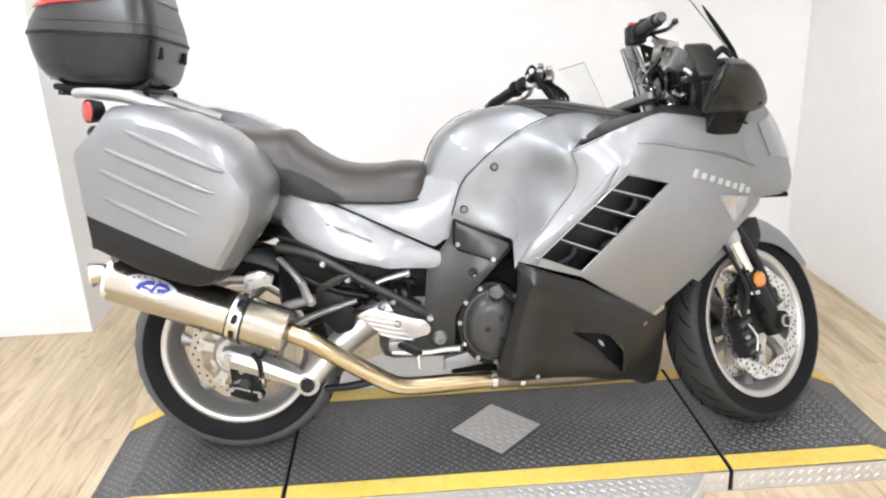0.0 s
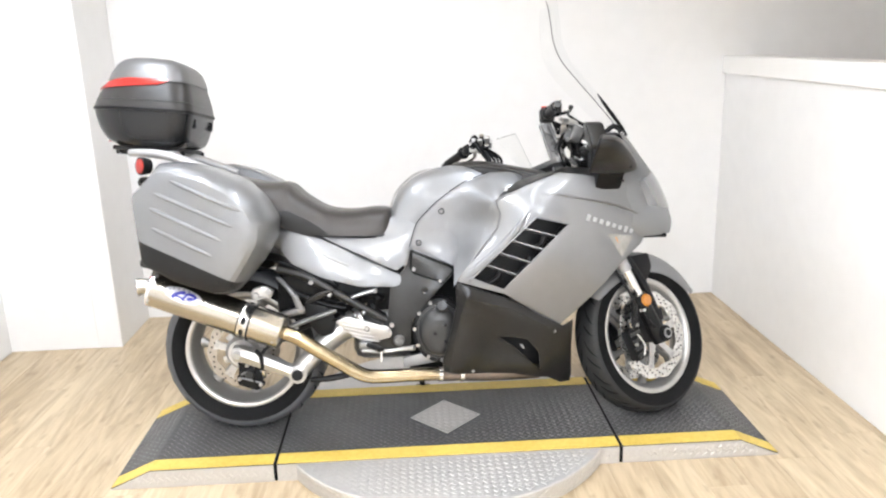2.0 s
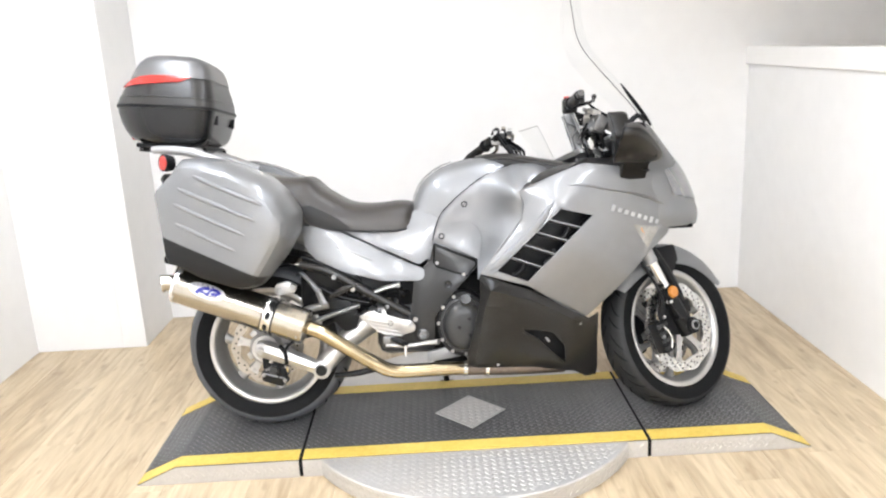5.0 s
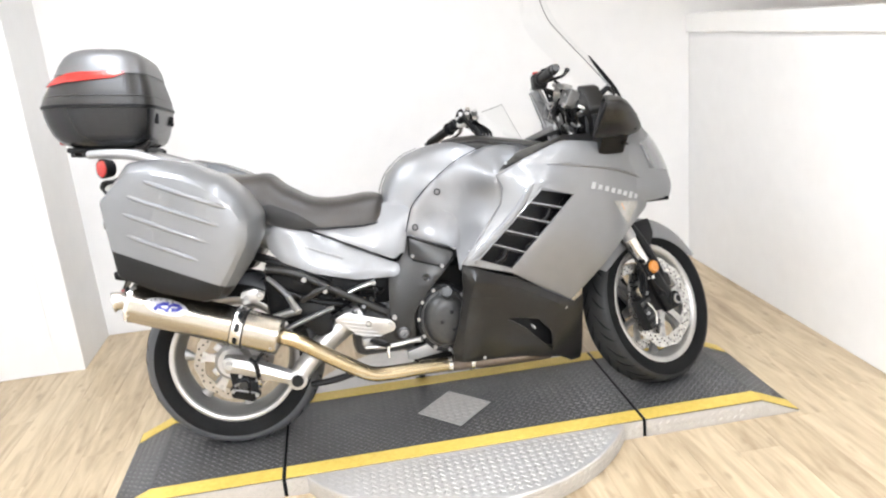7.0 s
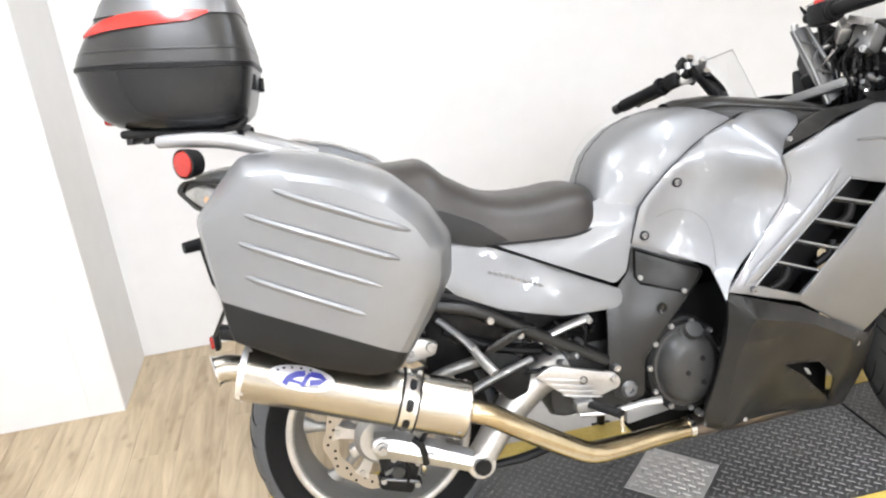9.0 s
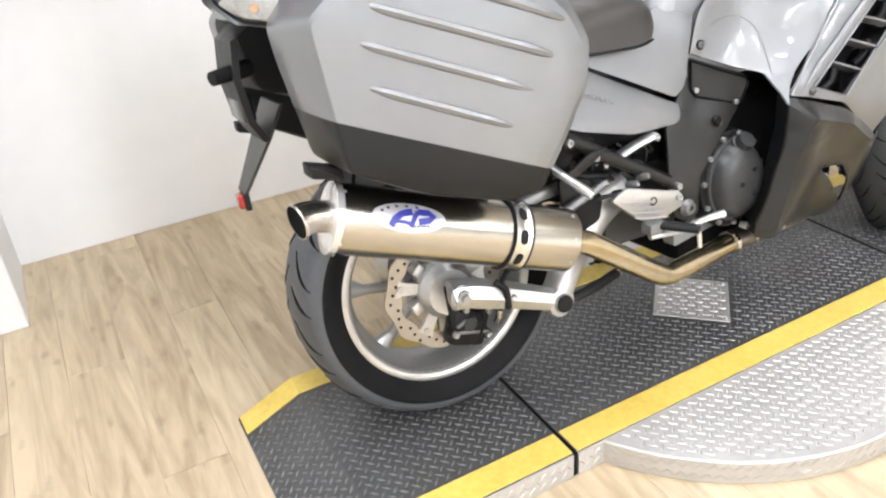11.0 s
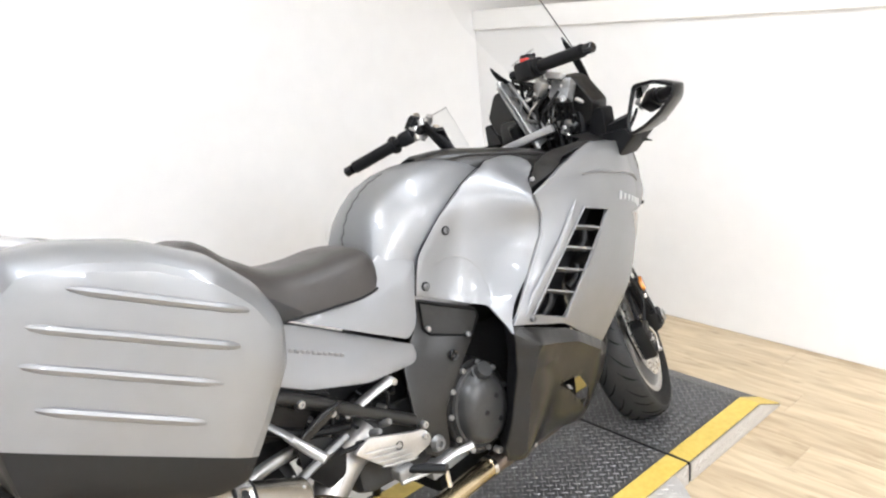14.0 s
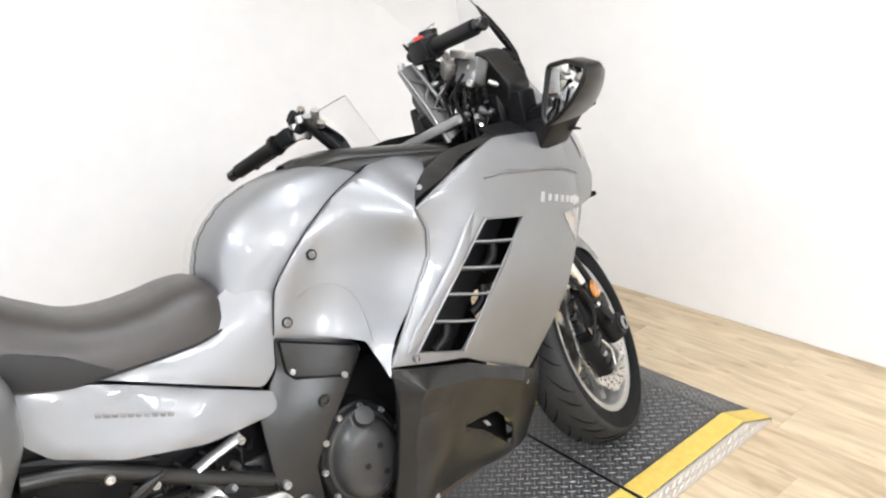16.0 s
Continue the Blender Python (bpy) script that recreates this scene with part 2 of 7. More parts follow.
def rings(loops, closed=True, caps=True, bm=None):
    """A skin over a row of point loops."""
    own = bmesh.new()
    rows = [[own.verts.new(p) for p in lp] for lp in loops]
    n = len(rows[0])
    for a, b in zip(rows, rows[1:]):
        for i in range(n if closed else n - 1):
            own.faces.new((a[i], a[(i + 1) % n], b[(i + 1) % n], b[i]))
    if caps:
        own.faces.new(rows[0])
        own.faces.new(rows[-1])
    return merge(bm, own)


def smooth_line(points, step=0.02):
    """Catmull-Rom line through the points."""
    p = [Vector(q) for q in points]
    if len(p) == 2:
        return p
    out = []
    ext = [2 * p[0] - p[1], *p, 2 * p[-1] - p[-2]]
    for a, b, c, d in zip(ext, ext[1:], ext[2:], ext[3:]):
        n = max(2, int((c - b).length / step))
        for i in range(n):
            t = i / n
            out.append(0.5 * (2 * b + (c - a) * t + (2 * a - 5 * b + 4 * c - d) * t * t + (3 * b - a - 3 * c + d) * t ** 3))
    out.append(p[-1])
    return out


def tube(points, radius, seg=12, smooth=True, bm=None, flat=1.0):
    line = smooth_line(points) if smooth else [Vector(q) for q in points]
    radii = radius if isinstance(radius, (list, tuple)) else [radius, radius]
    loops, up = [], None
    for i, p in enumerate(line):
        d = (line[min(i + 1, len(line) - 1)] - line[max(i - 1, 0)]).normalized()
        if up is None:
            up = Vector((0, 0, 1)) if abs(d.z) < 0.9 else Vector((0, 1, 0))
        side = d.cross(up).normalized()
        up = side.cross(d).normalized()
        t = i / max(1, len(line) - 1) * (len(radii) - 1)
        k = min(int(t), len(radii) - 2)
        r = radii[k] + (radii[k + 1] - radii[k]) * (t - k)
        loops.append([p + side * (math.cos(a) * r) + up * (math.sin(a) * r * flat) for a in (2 * math.pi * j / seg for j in range(seg))])
    return rings(loops, bm=bm)


def lathe(profile, m=None, seg=48, closed=False, bm=None):
    """Turns (radius, along) pairs round the z axis, then places the body by m."""
    own = bmesh.new()
    rows = []
    for r, a in profile:
        if r < 1e-6:
            rows.append([own.verts.new((0, 0, a))])
        else:
            rows.append([own.verts.new((r * math.cos(2 * math.pi * j / seg), r * math.sin(2 * math.pi * j / seg), a)) for j in range(seg)])
    pairs = list(zip(rows, rows[1:])) + ([(rows[-1], rows[0])] if closed else [])
    for a, b in pairs:
        for j in range(seg):
            q = [a[j % len(a)], a[(j + 1) % len(a)], b[(j + 1) % len(b)], b[j % len(b)]]
            q = [v for i, v in enumerate(q) if v not in q[:i]]
            if len(q) > 2:
                own.faces.new(q)
    if m is not None:
        own.transform(m)
    return merge(bm, own)


def axis_to(origin, direction):
    """A pose whose z axis points along direction."""
    return Matrix.Translation(origin) @ Vector(direction).to_track_quat("Z", "Y").to_matrix().to_4x4()


def bolt(r=0.007, h=0.005, m=None, bm=None):
    """A socket-head bolt."""
    return lathe([(0, h * 0.45), (r * 0.45, h * 0.45), (r * 0.5, h), (r * 0.85, h), (r, h * 0.7), (r, -h)], m, 14, bm=bm)


def inside(poly, x, y):
    hit = False
    for (x0, y0), (x1, y1) in zip(poly, poly[1:] + poly[:1]):
        if (y0 > y) != (y1 > y) and x < (x1 - x0) * (y - y0) / (y1 - y0) + x0:
            hit = not hit
    return hit


def round_poly(poly, r=0.01, seg=3):
    """Rounds the corners of a flat outline."""
    out = []
    n = len(poly)
    for i in range(n):
        p, a, b = Vector(poly[i]), Vector(poly[i - 1]), Vector(poly[(i + 1) % n])
        k = min(r, (a - p).length * 0.45, (b - p).length * 0.45)
        q0, q1 = p + (a - p).normalized() * k, p + (b - p).normalized() * k
        for j in range(seg + 1):
            t = j / seg
            out.append(tuple(q0 * (1 - t) ** 2 + p * 2 * t * (1 - t) + q1 * t * t))
    return out


def plate(outline, v0, v1, bevel=0.003, r=0.008, bm=None, side=1):
    """A flat plate: an outline in (x, z), between two depths in y."""
    pts = round_poly(outline, r) if r else list(outline)
    own = bmesh.new()
    face = own.faces.new([own.verts.new((u, side * v0, w)) for u, w in pts])
    ext = bmesh.ops.extrude_face_region(own, geom=[face])
    for v in ext["geom"]:
        if isinstance(v, bmesh.types.BMVert):
            v.co.y = side * v1
    if bevel:
        flat = [e for e in own.edges if len({round(v.co.y, 5) for v in e.verts}) == 1]
        bmesh.ops.bevel(own, geom=flat, offset=bevel, segments=2, affect="EDGES", profile=0.5)
    return merge(bm, own)


class Field:
    """A smooth depth over (x, z) through given points (thin-plate spline)."""

    def __init__(self, pts, soft=1e-5):
        p = np.array(pts, float)
        self.xy = p[:, [0, 2]]
        n = len(p)
        d = np.linalg.norm(self.xy[:, None] - self.xy[None], axis=2)
        k = self.kern(d) + np.eye(n) * soft
        q = np.c_[np.ones(n), self.xy]
        a = np.block([[k, q], [q.T, np.zeros((3, 3))]])
        self.c = np.linalg.solve(a, np.r_[p[:, 1], 0, 0, 0])

    @staticmethod
    def kern(d):
        return np.where(d > 1e-9, d * d * np.log(np.maximum(d, 1e-9)), 0.0)

    def __call__(self, u, w):
        d = np.hypot(self.xy[:, 0] - u, self.xy[:, 1] - w)
        return float(self.kern(d) @ self.c[:-3] + self.c[-3:] @ (1, u, w))


def off_line(line, u, w):
    """Distance of (u, w) from a broken line."""
    best = 1e9
    for (x0, y0), (x1, y1) in zip(line, line[1:]):
        dx, dy = x1 - x0, y1 - y0
        t = max(0.0, min(1.0, ((u - x0) * dx + (w - y0) * dy) / (dx * dx + dy * dy)))
        best = min(best, math.hypot(u - x0 - t * dx, w - y0 - t * dy))
    return best


def dense(poly, step, close=True):
    out = []
    n = len(poly)
    for i in range(n if close else n - 1):
        a, b = Vector(poly[i]), Vector(poly[(i + 1) % n])
        k = max(1, int((b - a).length / step))
        out += [tuple(a.lerp(b, j / k)) for j in range(k)]
    return out


def skin(outline, depth, holes=(), side=-1, step=0.018, thick=0.006, r=0.012, lip=0.003, bm=None, folds=()):
    """A curved panel: an outline in (x, z) with holes, at y = side * depth(x, z), with thickness and a rolled edge."""
    from mathutils.geometry import delaunay_2d_cdt
    loops = [dense(round_poly(outline, r) if r else outline, step)] + [dense(round_poly(h, 0.008), step) for h in holes]
    pts, edges = [], []
    for lp in loops:
        base = len(pts)
        pts += [Vector(p) for p in lp]
        edges += [(base + i, base + (i + 1) % len(lp)) for i in range(len(lp))]
    nb = len(pts)
    for a, b in folds:
        k = max(1, int((Vector(b) - Vector(a)).length / step))
        base = len(pts)
        pts += [Vector(a).lerp(Vector(b), j / k) for j in range(k + 1)]
        edges += [(base + j, base + j + 1) for j in range(k)]
    us, ws = [p[0] for p in loops[0]], [p[1] for p in loops[0]]
    border = np.array([tuple(p) for p in pts])
    y = min(ws) + step / 2
    row = 0
    while y < max(ws):
        x = min(us) + (step / 2 if row % 2 else 0)
        while x < max(us):
            if inside(loops[0], x, y) and not any(inside(h, x, y) for h in loops[1:]) and np.min(np.hypot(border[:, 0] - x, border[:, 1] - y)) > step * 0.55:
                pts.append(Vector((x, y)))
            x += step
        y += step * 0.87
        row += 1
    vs, _, fs, orig, _, _ = delaunay_2d_cdt(pts, edges, [], 0, 1e-6)
    rim = {i for i, o in enumerate(orig) if any(k < nb for k in o)}
    own = bmesh.new()
    outer = [own.verts.new((p.x, side * (depth(p.x, p.y) - (lip if i in rim else 0)), p.y)) for i, p in enumerate(vs)]
    for fc in fs:
        cx, cy = sum(vs[i].x for i in fc) / 3, sum(vs[i].y for i in fc) / 3
        if inside(loops[0], cx, cy) and not any(inside(h, cx, cy) for h in loops[1:]):
            own.faces.new([outer[i] for i in fc])
    bmesh.ops.delete(own, geom=[v for v in own.verts if not v.link_faces], context="VERTS")
    ext = bmesh.ops.extrude_face_region(own, geom=own.faces[:])
    for v in ext["geom"]:
        if isinstance(v, bmesh.types.BMVert):
            v.co.y -= side * thick
    return merge(bm, own)


def strip(points, width, height, depth=None, side=-1, bm=None, seg=8, taper=True):
    """A raised rib along a line, thin at both ends."""
    line = smooth_line(points, 0.012)
    n = len(line)
    loops = []
    for i, p in enumerate(line):
        t = i / (n - 1)
        k = min(1.0, 0.12 + 6 * t, 0.12 + 6 * (1 - t)) if taper else 1.0
        loops.append([p + Vector((0, side * math.sin(a) * height * k, math.cos(a) * width * k)) for a in (2 * math.pi * j / seg for j in range(seg))])
    return rings(loops, bm=bm)


# ---- the room ----
LEFT, RIGHT, BACK, JOG_X, JOG_Y, FRONT = -2.2, 1.66, 1.475, -1.635, 1.035, -7.5
T = 0.12


def wall(name, x0, x1, y0, y1, z0, z1, mat, label):
    ob = part(name, block(x0, x1, y0, y1, z0, z1, 0.004), mat, None, "", 0)
    return tagged(ob, label, "wall", kind="structure")


wall("wall_north", JOG_X - T, RIGHT + T + 2.6, BACK, BACK + T, 0, CEILING, WALL, "smooth white painted wall behind the motorcycle")
wall("wall_return", JOG_X - T, JOG_X, JOG_Y, BACK, 0, CEILING, WALL, "short white painted return of the wall")
wall("wall_pier", LEFT - T, JOG_X - T, JOG_Y, JOG_Y + T, 0, CEILING, WALL, "white painted pier standing out of the wall")
wall("wall_west", LEFT - T, LEFT, FRONT, JOG_Y, 0, CEILING, WALL, "white painted side wall")
wall("wall_south", LEFT - T, RIGHT + T + 2.6, FRONT - T, FRONT, 0, CEILING, WALL, "white painted wall closing the room")
half_wall = wall("half_wall_east", RIGHT, RIGHT + T, FRONT, BACK, 0, 1.350, WALL, "low white painted partition wall with a capped top")
cap = part("wall_cap", block(RIGHT - 0.018, RIGHT + T + 0.018, FRONT, BACK, 1.275, 1.370, 0.006), TRIM, half_wall, "white painted cap board", 0)
wall("wall_east", RIGHT + 2.6, RIGHT + 2.6 + T, FRONT, BACK, 0, CEILING, BEIGE, "beige painted wall beyond the partition")
ceiling = part("ceiling", block(LEFT - T, RIGHT + 2.6 + T, FRONT - T, BACK + T, CEILING, CEILING + 0.1), CEIL, None, "", 0)
tagged(ceiling, "plain off-white ceiling", "ceiling", kind="structure")

for tx, ty, watts in TUBES:
    shape = block(tx - 0.05, tx + 0.05, ty - 0.62, ty + 0.62, CEILING - 0.385, CEILING - 0.315, 0.012)
    for end in (-0.5, 0.5):
        block(tx - 0.006, tx + 0.006, ty + end - 0.006, ty + end + 0.006, CEILING - 0.32, CEILING - 0.001, bm=shape)
    lamp_body = part("ceiling_light", shape, TRIM, None, "", 30)
    tagged(lamp_body, "white fluorescent strip light hung on rods under the ceiling", "ceiling light", "strip lights")

floor = part("floor", block(LEFT - T, RIGHT + 2.6 + T, FRONT - T, BACK + T, -0.12, -0.004), SUB, None, "", 0)
tagged(floor, "light oak-look vinyl plank floor", "floor", kind="structure")


# ---- the turntable with its tread-plate deck ----
TOP, NEAR, FAR, SEAM, BREAK, TIP, TAPE = 0.066, -0.331, 0.259, 0.621, 1.06, 1.205, 0.070


def bars_on(m, x0, x1, y0, y1, cell=0.0195, keep=None, bm=None, length=0.0115, width=0.0034, height=0.0022, seed=3):
    """Raised tread bars, set crosswise, on the z = 0 plane of m."""
    rnd = random.Random(seed)
    verts, faces = [], []
    n = int((abs(x1 - x0) + abs(y1 - y0)) / cell) + 2
    cx, cy = (x0 + x1) / 2, (y0 + y1) / 2
    c = math.sqrt(0.5)
    for i in range(-n, n):
        for j in range(-n, n):
            p, q = i * cell, j * cell
            x, y = cx + (p - q) * c, cy + (p + q) * c
            if not (x0 + 0.008 < x < x1 - 0.008 and y0 + 0.008 < y < y1 - 0.008) or (keep and not keep(x, y)):
                continue
            d = Vector((c, c)) if (i + j) % 2 else Vector((-c, c))
            s = Vector((-d.y, d.x))
            h = height * rnd.uniform(0.75, 1.1)
            b = len(verts)
            o = Vector((x, y))
            for pt, z in ((o + d * length, 0), (o + s * width, 0), (o - d * length, 0), (o - s * width, 0), (o + d * length * 0.55, h), (o - d * length * 0.55, h)):
                verts.append(m @ Vector((pt.x, pt.y, z)))
            faces += [(b, b + 1, b + 4), (b + 1, b + 5, b + 4), (b + 1, b + 2, b + 5), (b + 2, b + 3, b + 5), (b + 3, b + 4, b + 5), (b + 3, b, b + 4)]
    me = bpy.data.meshes.new("bars")
    me.from_pydata(verts, [], faces)
    return me


def bars(name, parent, material, *args, **kw):
    me = bars_on(*args, **kw)
    me.name = name
    me.materials.append(material)
    ob = new(name, me)
    ob.parent = parent
    ob["kind"] = "stuff"
    return ob


turntable = tagged(new("motorcycle_turntable"), "low motorcycle turntable with dark tread-plate deck and yellow edges", "turntable")

# round turning disc that reaches out under the deck
disc = part("turning_disc", lathe([(0, 0.0), (0.638, 0.0), (0.641, 0.004), (0.641, TOP - 0.006), (0.638, TOP - 0.002), (0, TOP - 0.002)], None, 128), ALUPLATE, turntable, "round aluminium tread-plate disc")
bars("disc_tread", disc, ALUBAR, pose(0, 0, TOP - 0.0025), -0.64, 0.64, -0.64, NEAR, keep=lambda x, y: x * x + y * y < 0.621 ** 2 and y < NEAR - 0.008)
rim_bars = bmesh.new()
for k in range(150):
    a = math.pi + math.pi * k / 150
    for row in range(2):
        z = 0.018 + row * 0.027
        tilt = 1 if (k + row) % 2 else -1
        rot = Matrix.Rotation(a, 4, "Z") @ Matrix.Translation((0.6408, 0, z)) @ Matrix.Rotation(radians(90), 4, "Y") @ Matrix.Rotation(radians(45 * tilt), 4, "Z")
        block(-0.010, 0.010, -0.0025, 0.0025, -0.001, 0.0015, 0.0, bm=rim_bars, m=rot)
rb = part("rim_tread", rim_bars, ALUBAR, disc, "", 0)
rb["kind"] = "stuff"


def deck_section(x0, x1, ramp):
    """One length of the deck between two seams; ramp: -1 or 1 slopes its outer end to the floor."""
    own = bmesh.new()
    xs = [x0, x1]
    if ramp > 0:
        prof = [(x0, 0.002), (x0, TOP), (BREAK, TOP), (TIP, 0.004), (TIP, 0.002)]
    elif ramp < 0:
        prof = [(x1, 0.002), (x1, TOP), (-BREAK, TOP), (-TIP, 0.004), (-TIP, 0.002)]
    else:
        prof = [(x0, 0.002), (x0, TOP), (x1, TOP), (x1, 0.002)]
    a = [own.verts.new((x, NEAR, z)) for x, z in prof]
    b = [own.verts.new((x, FAR, z)) for x, z in prof]
    for i in range(len(prof)):
        j = (i + 1) % len(prof)
        own.faces.new((a[i], a[j], b[j], b[i]))
    own.faces.new(a)
    own.faces.new(b)
    bmesh.ops.bevel(own, geom=[e for e in own.edges], offset=0.0025, segments=2, affect="EDGES", profile=0.5)
    sec = part("deck", own, DECK, turntable, "dark coated tread-plate deck section", 30)
    lo, hi = NEAR + TAPE, FAR - TAPE
    hole = lambda x, y: abs(x) / 0.145 + abs(y + 0.036) / 0.145 > 1
    fx0, fx1 = (x0, min(x1, BREAK)) if ramp > 0 else (max(x0, -BREAK), x1)
    bars("deck_tread", sec, TREADBAR, pose(0, 0, TOP), fx0, fx1, lo, hi, keep=hole)
    if ramp:
        slope = math.atan2(TOP - 0.004, TIP - BREAK)
        m = pose(ramp * BREAK, 0, TOP, 0, math.degrees(slope) * ramp, 0)
        ln = math.hypot(TIP - BREAK, TOP)
        bars("ramp_tread", sec, TREADBAR, m, *((0, ln) if ramp > 0 else (-ln, 0)), lo, hi)
    # yellow tape along both long edges, folded down the ramp
    for y0, y1 in ((NEAR + 0.002, NEAR + TAPE), (FAR - TAPE, FAR - 0.002)):
        line = [(x0 + 0.003, TOP), (x1 - 0.003, TOP)]
        if ramp > 0:
            line = [(x0 + 0.003, TOP), (BREAK, TOP), (TIP - 0.004, 0.006)]
        elif ramp < 0:
            line = [(-TIP + 0.004, 0.006), (-BREAK, TOP), (x1 - 0.003, TOP)]
        loops = []
        for x, z in line:
            loops.append([(x, y0, z - 0.001), (x, y1, z - 0.001), (x, y1, z + 0.0026), (x, y0, z + 0.0026)])
        part("edge_tape", rings([[Vector(p) for p in lp] for lp in loops]), YELLOW, sec, "scuffed yellow safety tape", 20)
    # aluminium side skirts
    for yy, s in ((NEAR, -1), (FAR, 1)):
        if ramp > 0:
            out = [(x0 + 0.003, 0.001), (x0 + 0.003, TOP - 0.003), (BREAK, TOP - 0.003), (TIP - 0.002, 0.001)]
        elif ramp < 0:
            out = [(-TIP + 0.002, 0.001), (-BREAK, TOP - 0.003), (x1 - 0.003, TOP - 0.003), (x1 - 0.003, 0.001)]
        else:
            out = [(x0 + 0.003, 0.001), (x0 + 0.003, TOP - 0.003), (x1 - 0.003, TOP - 0.003), (x1 - 0.003, 0.001)]
        skirt = part("side_skirt", plate(out, yy, yy + s * 0.004, 0.0, 0), ALUPLATE, sec, "aluminium tread-plate side skirt", 30)
        if s < 0:
            top_at = lambda x: TOP if abs(x) < BREAK else TOP * (TIP - abs(x)) / (TIP - BREAK)
            m = Matrix.Translation((0, yy - 0.004, 0)) @ Matrix.Rotation(radians(90), 4, "X")
            lim = (x0, TIP) if ramp > 0 else ((-TIP, x1) if ramp < 0 else (x0, x1))
            bars("skirt_tread", skirt, ALUBAR, m, *lim, 0.0, TOP, keep=lambda x, y: y < top_at(x) - 0.008 and (abs(x) > 0.535))


deck_section(-SEAM + 0.004, SEAM - 0.004, 0)
deck_section(SEAM + 0.004, TIP, 1)
deck_section(-TIP, -SEAM - 0.004, -1)
for s in (-1, 1):
    part("seam_strip", block(s * SEAM - 0.0042, s * SEAM + 0.0042, NEAR - 0.002, FAR + 0.002, 0.002, TOP + 0.0004, 0.001), DEEP_BLACK, turntable, "black rubber strip in the deck seam", 0)

# bare aluminium diamond let into the middle of the deck
dia = bmesh.new()
pts = [(0.138, -0.036), (0, 0.103), (-0.138, -0.036), (0, -0.175)]
rings([[Vector((x, y, TOP - 0.001)) for x, y in pts], [Vector((x, y, TOP + 0.003)) for x, y in pts]], bm=dia)
diamond = part("diamond_plate", dia, ALUPLATE, turntable, "bare aluminium tread-plate diamond", 0)
bars("diamond_tread", diamond, ALUBAR, pose(0, 0, TOP + 0.003), -0.138, 0.138, -0.175, 0.103, keep=lambda x, y: abs(x) / 0.126 + abs(y + 0.036) / 0.126 < 1)
screws = [(0.122, -0.036), (0, 0.087), (-0.122, -0.036), (0, -0.159)]
for x, y in screws:
    part("screw", bolt(0.005, 0.003, pose(x, y, TOP + 0.0035)), BOLT, diamond)


# ---- the motorcycle: x ahead, y to its left, z up from the deck, leaning on its stand ----
LEAN, YAW = 9.5, -1.8
bike = tagged(new("motorcycle"), "silver sport-touring motorcycle with panniers, leaning on its side stand", "motorcycle")
PLACE = Matrix.Translation((-0.75, 0, TOP - 0.002)) @ pose(0, 0, 0, 0, 0, YAW) @ Matrix.Translation((0.75, 0, 0)) @ pose(0, 0, 0, -LEAN, 0, 0)
bike.matrix_world = PLACE
# side parts were laid out about an 8 degree lean: turn them into the frame of the machine
FIX_R = PLACE.inverted() @ pose(0, 0, TOP, -8.0, 0, 0)
FLIP = Matrix.Diagonal((1, -1, 1, 1))
FIX_L = FLIP @ FIX_R @ FLIP


def both(make):
    """Makes a part on the right (-1) and on the left (1)."""
    global FIXM
    was = FIXM
    FIXM = FIX_R
    a = make(-1)
    FIXM = FIX_L
    b = make(1)
    FIXM = was
    return [a, b]


def V(u, v, w):
    return Vector((u, v, w))


